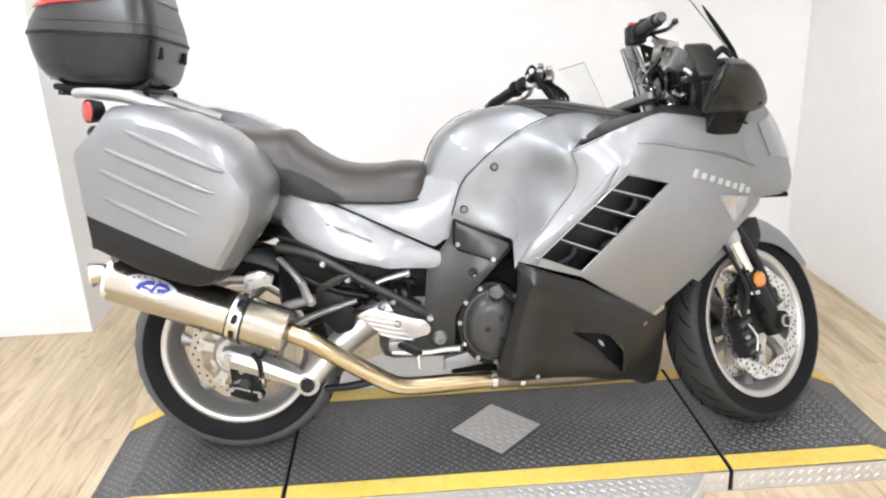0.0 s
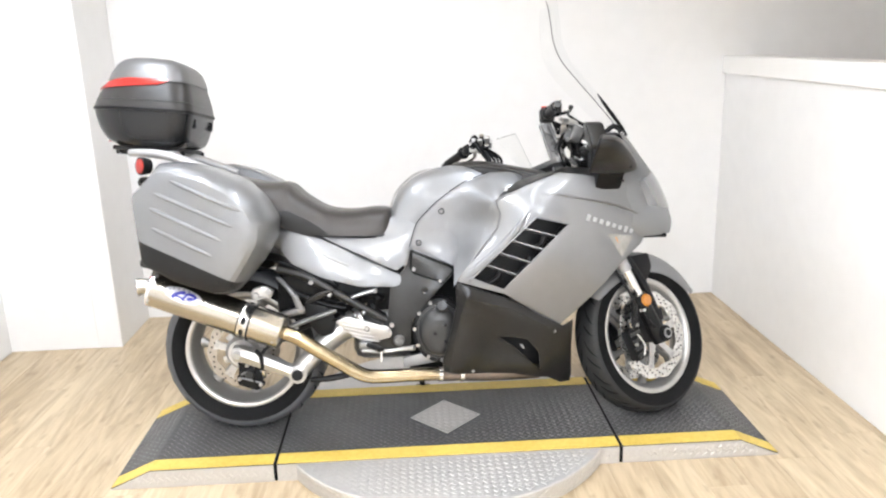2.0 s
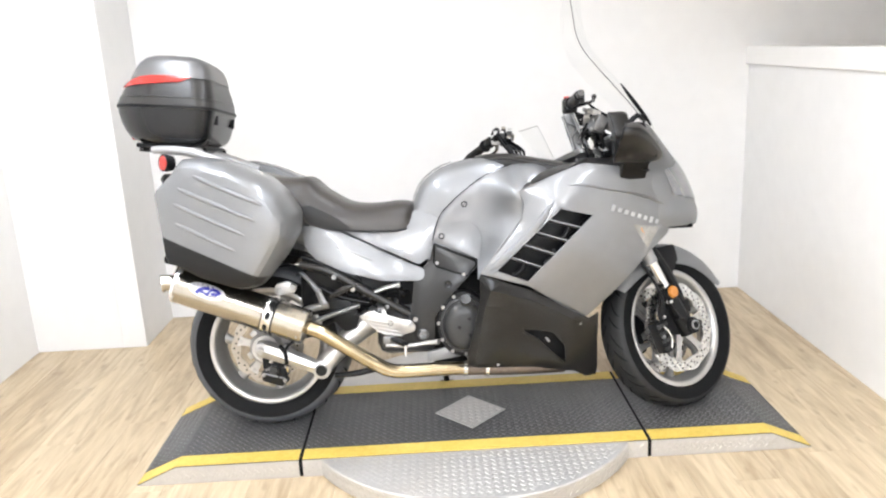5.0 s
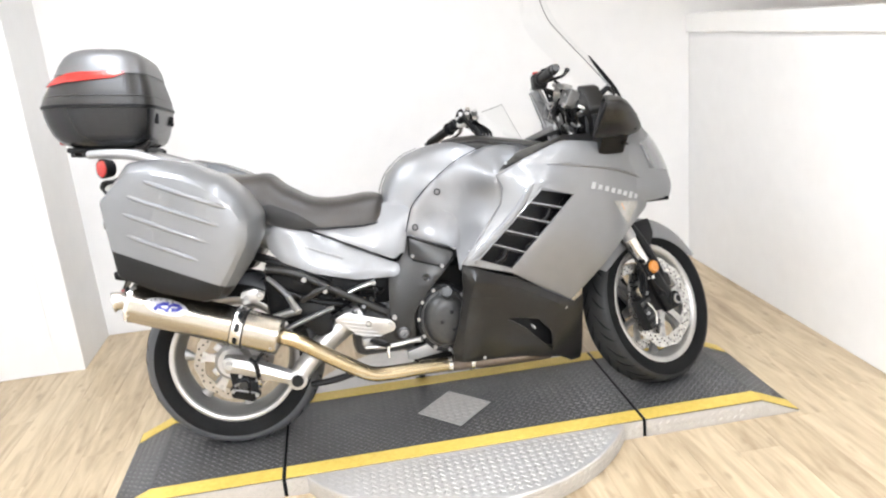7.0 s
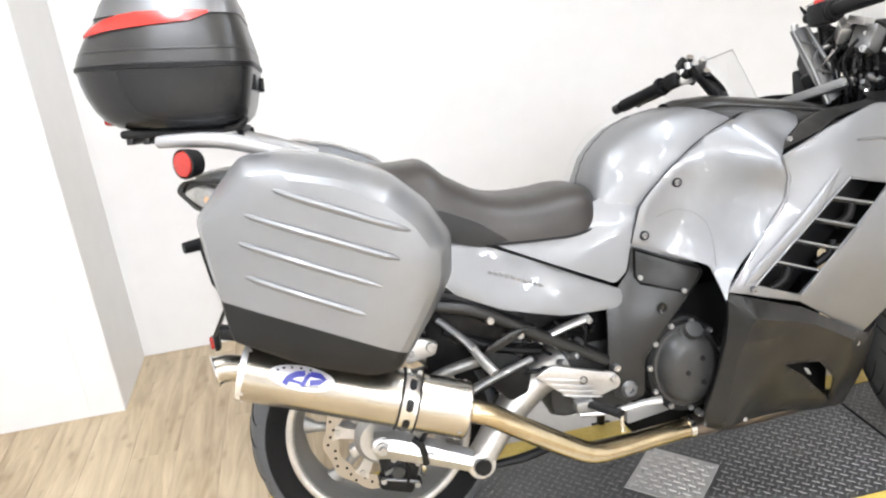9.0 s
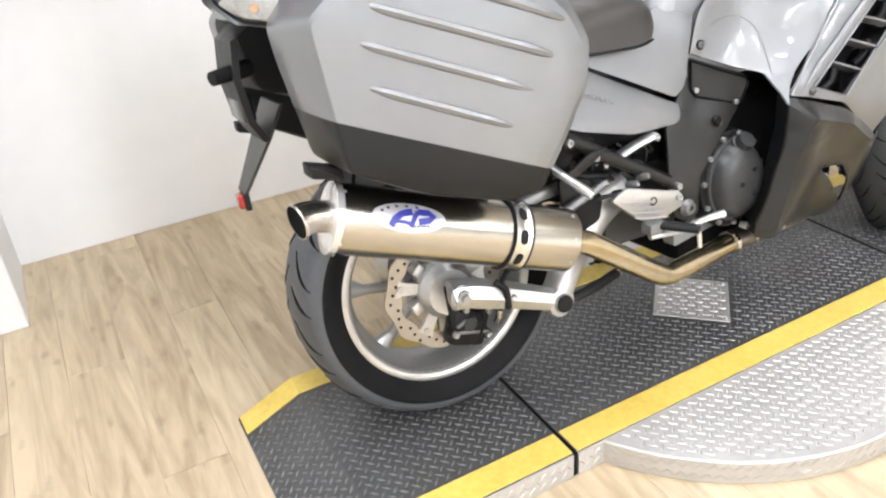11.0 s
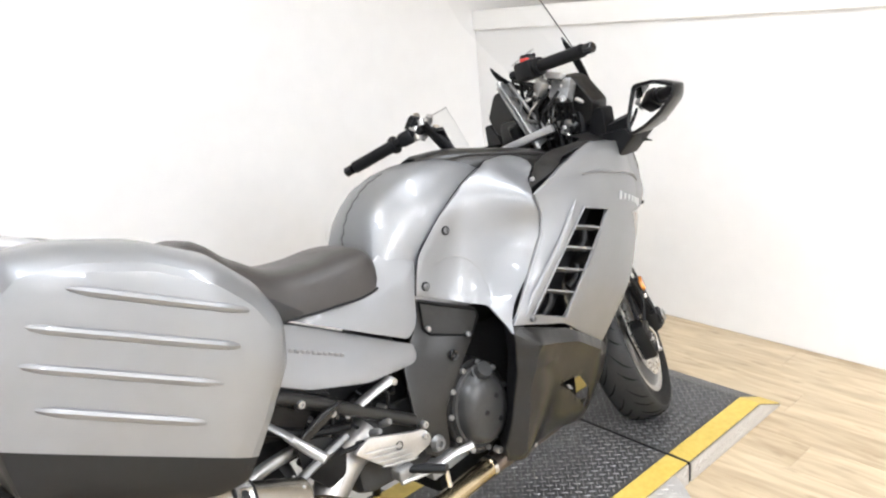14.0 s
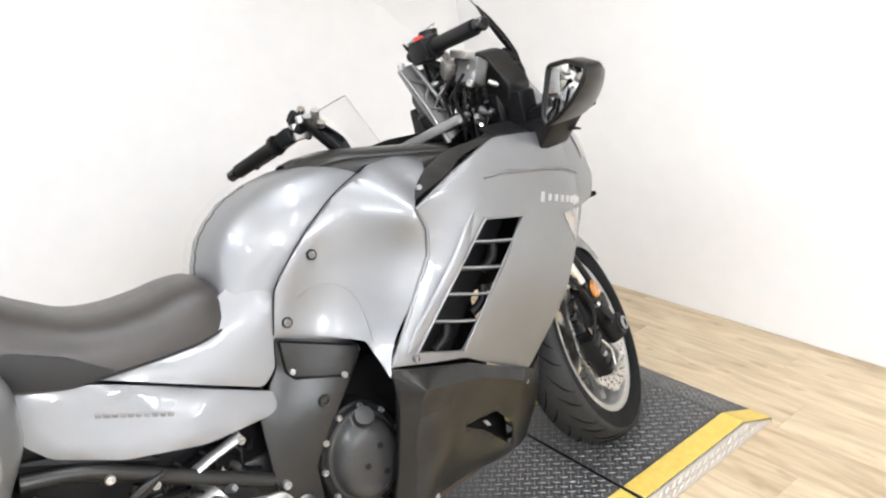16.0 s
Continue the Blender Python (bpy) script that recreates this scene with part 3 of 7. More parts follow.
# --- wheels ---
def wheel(parent, name, radius, width, rim_r, spokes, drive):
    """A cast wheel about the y axis at the origin of its parent."""
    spin = Matrix.Rotation(radians(90), 4, "X")
    hw = width / 2
    holder = part(name, lathe([(rim_r - 0.017, -hw * 0.58), (rim_r - 0.010, -hw * 0.74), (rim_r - 0.004, -hw * 0.79), (rim_r + 0.006, -hw * 0.80), (rim_r + 0.007, -hw * 0.72),
                               (rim_r - 0.006, -hw * 0.60), (rim_r - 0.022, -hw * 0.4), (rim_r - 0.026, 0), (rim_r - 0.022, hw * 0.4), (rim_r - 0.006, hw * 0.60), (rim_r + 0.007, hw * 0.72),
                               (rim_r + 0.006, hw * 0.80), (rim_r - 0.004, hw * 0.79), (rim_r - 0.010, hw * 0.74), (rim_r - 0.017, hw * 0.58), (rim_r - 0.028, hw * 0.3), (rim_r - 0.034, 0), (rim_r - 0.028, -hw * 0.3)],
                              spin, 72, True), RIM, parent, "silver cast wheel rim")
    for e in (-1, 1):
        part("rim_lip", lathe([(rim_r - 0.013, e * hw * 0.665), (rim_r - 0.009, e * hw * 0.77), (rim_r - 0.003, e * hw * 0.815), (rim_r + 0.007, e * hw * 0.822), (rim_r + 0.010, e * hw * 0.80), (rim_r + 0.009, e * hw * 0.74)], spin, 96), ALU, holder, "bright machined rim lip", 60)
    prof = []
    side = [(rim_r - 0.002, 0.70), (rim_r + 0.010, 0.82), (rim_r + 0.028, 0.93), (rim_r + 0.048, 0.985)]
    n = 10
    shoulder_r = rim_r + 0.056
    for r, k in side:
        prof.append((r, -hw * k))
    for i in range(n + 1):
        a = math.pi * (i / n) - math.pi / 2
        prof.append((shoulder_r + (radius - shoulder_r) * math.cos(a) ** 0.85 if abs(math.cos(a)) > 1e-6 else shoulder_r, hw * math.sin(a)))
    for r, k in reversed(side):
        prof.append((r, hw * k))
    tyre = part("tyre", lathe(prof, spin, 96), RUBBER, holder, "black road tyre with swept grooves", 60)
    band = [(r + 0.0012, y) for r, y in prof if r >= rim_r + 0.047]
    # tread band and its slanting grooves
    part("tread_band", lathe(band, spin, 96), TREAD if drive else TREAD_FRONT, holder, "grey tread band", 60)
    gm = bmesh.new()
    count = 26 if hw > 0.08 else 30
    for k in range(count):
        for s in (-1, 1):
            th0 = 2 * math.pi * (k + (0.5 if s > 0 else 0)) / count
            loops = []
            m = 12
            for i in range(m + 1):
                t = i / m
                y = s * hw * (0.16 + 0.72 * t)
                th = th0 + (0.34 * t - 0.12 * t * t) * (1 if k % 2 else 0.75)
                a = math.asin(max(-1, min(1, y / hw)))
                r = shoulder_r + (radius - shoulder_r) * max(0.0, math.cos(a)) ** 0.85 + 0.0024
                wdt = (0.0052 if hw > 0.08 else 0.0036) * math.sin(math.pi * min(0.96, t + 0.06)) / r
                loops.append([V(math.cos(th - wdt) * r, y, math.sin(th - wdt) * r), V(math.cos(th + wdt) * r, y, math.sin(th + wdt) * r),
                              V(math.cos(th + wdt) * (r - 0.004), y, math.sin(th + wdt) * (r - 0.004)), V(math.cos(th - wdt) * (r - 0.004), y, math.sin(th - wdt) * (r - 0.004))])
            rings(loops, bm=gm)
    part("groove_pattern", gm, DEEP_BLACK, holder, "", 0)["kind"] = "stuff"
    part("hub", lathe([(0, -hw * 0.55), (0.03, -hw * 0.55), (0.042, -hw * 0.4), (0.038, 0), (0.042, hw * 0.4), (0.03, hw * 0.55), (0, hw * 0.55)], spin, 36), RIM, holder, "silver wheel hub")
    for k in range(spokes):
        a = 2 * math.pi * (k + 0.35) / spokes
        d, sd = V(math.cos(a), 0, math.sin(a)), V(-math.sin(a), 0, math.cos(a))
        loops = []
        for t, wd, th in ((0.0, 0.022, 0.020), (0.35, 0.013, 0.014), (0.75, 0.012, 0.012), (1.0, 0.026, 0.016)):
            c = d * (0.034 + (rim_r - 0.028 - 0.034) * t) + sd * (0.012 * math.sin(t * math.pi))
            loops.append([c + sd * (math.cos(q) * wd) + V(0, math.sin(q) * th, 0) for q in (2 * math.pi * j / 10 for j in range(10))])
        part("spoke", rings(loops), RIM, holder)
    return holder


def brake_disc(parent, y, r0, r1, carrier, metal=DISC, holes=40):
    """A drilled wave disc with its carrier."""
    spin = Matrix.Translation((0, y, 0)) @ Matrix.Rotation(radians(90), 4, "X")
    own = bmesh.new()
    seg = 160
    loops = [[], [], [], []]
    for j in range(seg):
        a = 2 * math.pi * j / seg
        wave = 0.0035 * math.cos(a * 10)
        for lp, r, z in zip(loops, (r0 - wave, r1 + wave, r1 + wave, r0 - wave), (-0.0025, -0.0025, 0.0025, 0.0025)):
            lp.append(V(math.cos(a) * r, math.sin(a) * r, z))
    rings([*loops, loops[0]], caps=False, bm=own)
    own.transform(spin)
    bmesh.ops.remove_doubles(own, verts=own.verts, dist=1e-6)
    dsk = part("brake_disc", own, metal, parent, "drilled steel brake disc", 30)
    hm = bmesh.new()
    for k in range(holes):
        a = 2 * math.pi * k / holes
        r = r0 + (r1 - r0) * (0.3, 0.5, 0.72)[k % 3]
        lathe([(0, -0.0031), (0.0035, -0.0031), (0.0035, 0.0031), (0, 0.0031)], spin @ Matrix.Translation((math.cos(a) * r, math.sin(a) * r, 0)), 10, bm=hm)
    part("drilled_pattern", hm, DEEP_BLACK, dsk, "", 30)["kind"] = "stuff"
    for k in range(carrier):
        a = 2 * math.pi * (k + 0.2) / carrier
        d, sd = V(math.cos(a), 0, math.sin(a)), V(-math.sin(a), 0, math.cos(a))
        lo = []
        for r, wd, th in ((0.030, 0.018, 0.006), (r0 * 0.6, 0.012, 0.005), (r0 - 0.012, 0.014, 0.004), (r0 + 0.006, 0.020, 0.0036)):
            c = d * r + sd * (0.012 * (r / r0)) + V(0, y, 0)
            lo.append([c + sd * wd + V(0, th, 0), c + sd * wd - V(0, th, 0), c - sd * wd - V(0, th, 0), c - sd * wd + V(0, th, 0)])
        part("carrier_arm", rings(lo), ALU, dsk, "", 25)
        c1 = d * (r0 - 0.002) + sd * 0.012 + V(0, y, 0)
        part("rivet", lathe([(0, -0.006), (0.007, -0.006), (0.009, 0), (0.007, 0.006), (0, 0.006)], Matrix.Translation(c1) @ Matrix.Rotation(radians(90), 4, "X"), 14), BOLT, dsk)
    return dsk


REAR = (-0.757, 0.0, 0.309)
rear_wheel = wheel(bike, "rear_wheel", 0.312, 0.19, 0.216, 7, True)
rear_wheel.location = REAR
brake_disc(rear_wheel, -0.092, 0.104, 0.135, 5)
hubc = part("hub_carrier", lathe([(0, -0.03), (0.024, -0.03), (0.026, -0.022), (0.040, -0.022), (0.043, -0.010), (0.056, -0.008), (0.058, 0.004), (0.062, 0.008), (0.064, 0.03), (0.05, 0.05), (0, 0.05)], Matrix.Translation((0, -0.078, 0)) @ Matrix.Rotation(radians(90), 4, "X"), 40), ALU, rear_wheel, "cast hub carrier", 30)
for k in range(5):
    a = 2 * math.pi * k / 5 + 0.5
    part("hub_bolt", bolt(0.007, 0.008, axis_to((math.cos(a) * 0.050, -0.087, math.sin(a) * 0.050), (0, -1, 0))), BOLT, hubc)
    part("hub_lug", block(-0.014, 0.014, -0.094, -0.06, 0.058, 0.084, 0.005, m=Matrix.Rotation(a, 4, "Y")), ALU, hubc)

FIXM = FIX_R
# rear caliper and its hose
CALM = Matrix.Translation((-0.722, 0, 0.222)) @ Matrix.Rotation(radians(20), 4, "Y")
cal = part("rear_brake_caliper", block(-0.048, 0.040, -0.130, -0.080, -0.052, 0.032, 0.013, m=CALM), BLACK, bike, "black rear brake caliper")
part("piston_boss", lathe([(0, 0.010), (0.015, 0.010), (0.018, 0.004), (0.020, -0.01)], CALM @ axis_to((-0.012, -0.128, 0.004), (0, -1, 0)), 20), ENGINE, cal)
part("caliper_bridge", block(-0.030, 0.026, -0.120, -0.075, 0.026, 0.044, 0.006, m=CALM), ENGINE, cal)
part("pad_pin", tube([CALM @ V(-0.036, -0.132, -0.018), CALM @ V(0.038, -0.132, -0.014)], 0.004, 8, False), CAST, cal)
part("pad_spring", plate([(-0.765, 0.236), (-0.735, 0.246), (-0.732, 0.238), (-0.762, 0.228)], -0.136, -0.130, 0.001, 0.002), CAST, cal)
for du, dw in ((-0.042, -0.022), (0.040, -0.020), (0.030, 0.034), (-0.030, 0.036)):
    part("caliper_lug", lathe([(0, 0.004), (0.011, 0.004), (0.013, -0.014)], CALM @ axis_to((du, -0.126, dw), (0, -1, 0)), 16), BLACK, cal)
    part("caliper_bolt", bolt(0.007, 0.007, CALM @ axis_to((du, -0.134, dw), (0, -1, 0))), BOLT, cal)
part("banjo_fitting", tube([(-0.675, -0.150, 0.222), (-0.672, -0.160, 0.240), (-0.674, -0.166, 0.262)], [0.007, 0.008, 0.006], 10), STEEL, cal, "silver hose fitting")
part("bleed_nipple", tube([CALM @ V(0.02, -0.115, 0.04), CALM @ V(0.026, -0.120, 0.062)], 0.004, 8, False), STEEL, cal)
part("sensor_lead", tube([(-0.700, -0.150, 0.31), (-0.712, -0.150, 0.27), (-0.705, -0.150, 0.24), (-0.715, -0.145, 0.20)], 0.0032, 8), BLACK, cal)
part("caliper_bracket", plate([(-0.775, 0.33), (-0.73, 0.33), (-0.71, 0.25), (-0.72, 0.17), (-0.77, 0.19)], -0.125, -0.095), BLACK, bike, "black caliper bracket")
part("brake_hose", tube([(-0.674, -0.166, 0.256), (-0.668, -0.172, 0.275), (-0.675, -0.175, 0.30), (-0.66, -0.18, 0.335), (-0.60, -0.15, 0.36)], 0.006), BLACK, bike, "black rubber brake hose")

# swing arm
arm = part("swing_arm", tube([(-0.775, -0.150, 0.318), (-0.74, -0.155, 0.315), (-0.66, -0.17, 0.288), (-0.56, -0.19, 0.250)], [0.034, 0.036, 0.031, 0.027], 8, flat=0.98), ALU, bike, "cast aluminium lower swing arm", 22)
part("pivot_tube", tube([(-0.545, -0.185, 0.243), (-0.47, -0.155, 0.315), (-0.38, -0.125, 0.385), (-0.30, -0.11, 0.42)], [0.034, 0.036, 0.045, 0.05], 16), ALU, arm, "silver swing arm tube")
part("pivot_cap", lathe([(0, 0.008), (0.021, 0.008), (0.023, 0.0), (0.033, -0.002), (0.034, -0.05), (0, -0.05)], axis_to((-0.541, -0.210, 0.242), (0.05, -1, 0.02)), 28), ALU, arm)
part("pivot_plug", lathe([(0, 0.004), (0.019, 0.004), (0.0215, -0.004)], axis_to((-0.541, -0.2185, 0.242), (0.05, -1, 0.02)), 28), BLACK, arm, "black rubber plug")
part("axle_nut", lathe([(0, 0.010), (0.009, 0.010), (0.010, 0.0), (0.016, 0.0), (0.017, -0.01), (0.026, -0.012), (0.027, -0.03)], axis_to((-0.760, -0.185, 0.320), (0, -1, 0)), 18), BOLT, arm, "zinc axle nut")
part("arm_bolt", bolt(0.008, 0.006, axis_to((-0.655, -0.197, 0.290), (0, -1, 0))), BOLT, arm)
part("hose_clip", tube([(-0.69, -0.19, 0.335), (-0.672, -0.2, 0.315), (-0.668, -0.195, 0.27)], 0.008), BLACK, arm)
part("torque_rod", tube([(-0.72, -0.12, 0.385), (-0.58, -0.13, 0.455), (-0.39, -0.135, 0.475)], 0.014, 14), RIM, bike, "silver upper link rod")
part("left_swing_arm", tube([(-0.747, 0.14, 0.311), (-0.55, 0.15, 0.34), (-0.30, 0.11, 0.40)], [0.045, 0.036, 0.04], 14), ENGINE, bike, "dark cast shaft-drive arm")
part("final_drive", lathe([(0, -0.04), (0.07, -0.035), (0.085, 0.0), (0.07, 0.05), (0, 0.055)], Matrix.Translation((-0.747, 0.115, 0.311)) @ Matrix.Rotation(radians(-90), 4, "X"), 32), ALU, bike, "cast final drive housing")

FIXM = None
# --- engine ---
# coloured near black to give the shade of the cavity round the clutch
engine = part("engine", block(-0.13, 0.26, -0.115, 0.115, 0.17, 0.56, 0.03), DEEP_BLACK, bike, "near-black engine block, cavity shade in its colour")
part("gearbox", block(-0.34, -0.10, -0.11, 0.13, 0.26, 0.46, 0.04), ENGINE, engine)
part("oil_pan", block(-0.10, 0.28, -0.10, 0.10, 0.185, 0.26, 0.03), ENGINE, engine)
FIXM = FIX_R
CL = axis_to((-0.015, -0.188, 0.378), (0, -1, 0))
clutch = part("clutch_cover", lathe([(0, 0.050), (0.040, 0.049), (0.056, 0.046), (0.068, 0.039), (0.077, 0.028), (0.081, 0.016), (0.083, 0.010), (0.090, 0.009), (0.092, 0.005), (0.093, -0.03), (0.09, -0.05), (0, -0.05)], CL @ Matrix.Diagonal((0.93, 1.12, 1, 1)), 56), ENGINE, engine, "round satin black clutch cover")
part("cover_flange", lathe([(0.085, 0.001), (0.103, 0.0), (0.107, -0.004), (0.107, -0.06), (0.08, -0.06)], CL @ Matrix.Diagonal((0.93, 1.12, 1, 1)), 48), BLACK, clutch, "black engine case flange")
for k in range(11):
    a = 2 * math.pi * k / 11 + 0.2
    part("cover_bolt", bolt(0.0068, 0.008, CL @ Matrix.Translation((math.cos(a) * 0.092, math.sin(a) * 0.111, 0.0))), BOLT, clutch)
    part("bolt_lug", lathe([(0, 0.0), (0.010, 0.0), (0.011, -0.03)], CL @ Matrix.Translation((math.cos(a) * 0.091, math.sin(a) * 0.110, 0.0)), 16), BLACK, clutch)
for du, dw in ((0.02, 0.03), (0.02, -0.03), (-0.018, 0.0)):
    part("cover_pin", lathe([(0, 0.003), (0.006, 0.002), (0.0075, -0.002)], CL @ Matrix.Translation((du, dw, 0.0495)), 16), BLACK, clutch)
part("oil_filler_cap", lathe([(0, 0.02), (0.020, 0.018), (0.022, 0.0), (0.026, -0.002), (0.026, -0.02)], axis_to((-0.005, -0.212, 0.468), (0, -0.7, 0.6)), 20), ENGINE, engine, "black oil filler cap")
part("sump_bolt", bolt(0.009, 0.01, axis_to((0.0, -0.215, 0.262), (0, -1, 0))), BOLT, engine)
part("engine_bracket", plate([(-0.155, 0.265), (-0.02, 0.30), (-0.02, 0.248), (-0.155, 0.23)], -0.14, -0.10), SILVER_PLASTIC, engine, "silver sump bracket")

FIXM = None
# --- silver and black side bodywork ---
tank_top = [(-0.185, 0.80), (-0.170, 0.855), (-0.150, 0.895), (-0.12, 0.925), (-0.08, 0.953), (-0.02, 0.974), (0.04, 0.984), (0.105, 0.985), (0.17, 0.978), (0.24, 0.962), (0.30, 0.94)]
tank_half = [0.075, 0.108, 0.126, 0.140, 0.152, 0.162, 0.165, 0.165, 0.162, 0.158, 0.150]
loops = []
for (u, w), h in zip(tank_top, tank_half):
    lp = []
    for j in range(33):
        a = math.pi * j / 32
        c, s = math.cos(a), math.sin(a)
        ww = 0.62 + (w - 0.62) * s ** 0.62
        hh = h * abs(c) ** 0.55 * (1 if c > 0 else -1)
        k = max(0.0, min(1.0, (0.90 - ww) / 0.16))
        k = k * k * (3 - 2 * k)
        low = max(h, 0.138) * (1 - 0.10 * max(0.0, min(1.0, (u + 0.16) / 0.10)))
        lp.append(V(u, hh / h * (h * (1 - k) + low * k), ww))
    loops.append(lp)
part("fuel_tank", rings(loops), SILVER, bike, "silver metallic fuel tank", 50)
part("tank_pad", rings([[V(u + 0.004 * abs(math.sin(j * 1.7)), 0.058 + 0.055 * (j / 8 - 1) * (1 - 0.25 * i / 6), w + 0.0015) for j in range(17)] for i, (u, w) in
                        enumerate([(-0.1875, 0.82), (-0.1735, 0.857), (-0.1535, 0.897), (-0.1235, 0.928), (-0.082, 0.956), (-0.03, 0.974)])], closed=False, caps=False), GLASS, bike, "clear tank pad with ragged edges", 40)
film = smooth_line([(-0.186, 0.815, 0.050), (-0.1735, 0.855, 0.053), (-0.1535, 0.895, 0.055), (-0.1235, 0.926, 0.056), (-0.082, 0.955, 0.056), (-0.03, 0.9735, 0.054)], 0.004)
ragged = [V(q.x - 0.002, 0.058 - q.z - 0.009 * abs(math.sin(0.42 * k)), q.y + 0.001) for k, q in enumerate(film)]
part("film_edge", tube(ragged, 0.0014, 6, False), CASEGREY, bike, "ragged edge of the clear tank film")

BODY = [(-.111, .157, .691), (-.082, .153, .773), (.009, .155, .817), (-.079, .153, .703), (0, .159, .75), (.05, .165, .80), (.035, .170, .70), (-.06, .160, .66), (.004, .163, .855), (-.045, .158, .812),
        (.095, .184, .85), (.078, .186, .76), (.055, .194, .68), (.035, .207, .62), (.193, .289, .853), (.203, .286, .81), (.193, .284, .76), (.13, .287, .68), (.046, .288, .58), (.15, .238, .80), (.105, .234, .70),
        (.04, .163, .885), (.088, .161, .912), (.165, .150, .952), (.15, .196, .905), (.13, .214, .872), (.22, .240, .888), (.25, .195, .918), (.30, .14, .938), (.23, .162, .940), (.34, .12, .94), (-.16, .155, .60), (-.3, .155, .69)]
RIDGE = [(.193, .290, .855), (.205, .287, .81), (.195, .286, .76), (.13, .289, .68), (.047, .291, .578), (.22, .243, .886), (.245, .238, .887), (.29, .215, .921)]
body = Field(BODY + RIDGE * 3, 2.5e-3)


def mid_panel(s):
    out = [(-0.111, 0.691), (-0.082, 0.773), (-0.045, 0.812), (0.004, 0.855), (0.088, 0.912), (0.188, 0.950), (0.27, 0.952), (0.335, 0.940), (0.280, 0.912), (0.232, 0.885), (0.197, 0.858), (0.207, 0.81), (0.196, 0.76), (0.132, 0.68), (0.049, 0.577), (0.038, 0.556), (0.045, 0.622)]
    p = part("side_panel", skin(out, body, side=s, r=0.006, step=0.013), SILVER, bike, "silver side panel between tank and fairing")
    for u, w in ((0.009, 0.816), (-0.079, 0.703)):
        m = axis_to((u, s * (body(u, w) + 0.001), w), (0, s, 0))
        part("panel_bolt", bolt(0.0078, 0.005, m), PANELBOLT, p, "dull metal panel bolt")
        part("bolt_washer", lathe([(0.0078, 0.0025), (0.0112, 0.002), (0.0118, -0.004)], m, 18), BLACK, p)
    seam = [V(u, s * (body(u, w) + 0.0005), w) for u, w in ((-0.045, 0.742), (-0.005, 0.752), (0.035, 0.745), (0.060, 0.718), (0.064, 0.68), (0.052, 0.622))]
    part("panel_seam", tube(seam, 0.0009, 6), CAST, p)
    gap = [V(u, s * (body(u, w) + 0.0005), w) for u, w in ((-0.113, 0.690), (-0.084, 0.775), (-0.047, 0.815), (0.001, 0.858), (0.086, 0.915), (0.186, 0.953))]
    part("panel_gap", tube(gap, 0.0015, 6), DEEP_BLACK, p)
    return p


both(mid_panel)


def skirt_panel(s):
    out = [(-0.44, 0.741), (-0.37, 0.752), (-0.25, 0.765), (-0.19, 0.79), (-0.14, 0.812), (-0.08, 0.785), (-0.090, 0.762), (-0.113, 0.691), (-0.135, 0.625), (-0.165, 0.604), (-0.30, 0.671)]
    f = Field([(-.44, .140, .74), (-.30, .152, .70), (-.165, .170, .60), (-.111, .157, .69), (-.14, .108, .82), (-.07, .118, .80), (-.19, .116, .79), (-.082, .146, .758), (-.13, .130, .78), (-.2, .149, .72)])
    return part("tank_skirt", skin(out, f, side=s, r=0.012), SILVER, bike, "silver tank skirt below the seat")


both(skirt_panel)


def side_cowl(s):
    out = [(-0.585, 0.735), (-0.55, 0.775), (-0.50, 0.758), (-0.434, 0.730), (-0.30, 0.662), (-0.175, 0.598), (-0.148, 0.585), (-0.142, 0.562), (-0.165, 0.545), (-0.30, 0.553), (-0.44, 0.592), (-0.545, 0.645), (-0.58, 0.69)]
    f = Field([(-.58, .15, .71), (-.50, .145, .76), (-.44, .160, .66), (-.30, .168, .61), (-.15, .165, .565), (-.3, .148, .66), (-.3, .180, .555), (-.45, .174, .595)])
    p = part("side_cowl", skin(out, f, side=s, r=0.014), SILVER, bike, "silver side cowl with raised badge")
    for k in range(10):
        u = -0.455 + k * 0.0125
        w = 0.682 - k * 0.0056
        part("badge_bar", block(-0.0050, 0.0050, -0.0016, 0.0016, -0.0036, 0.0036, 0.0008, m=Matrix.Translation((u, s * (f(u, w) + 0.0004), w)) @ Matrix.Rotation(radians(26), 4, "Y")), CAST, p)
    return p


both(side_cowl)


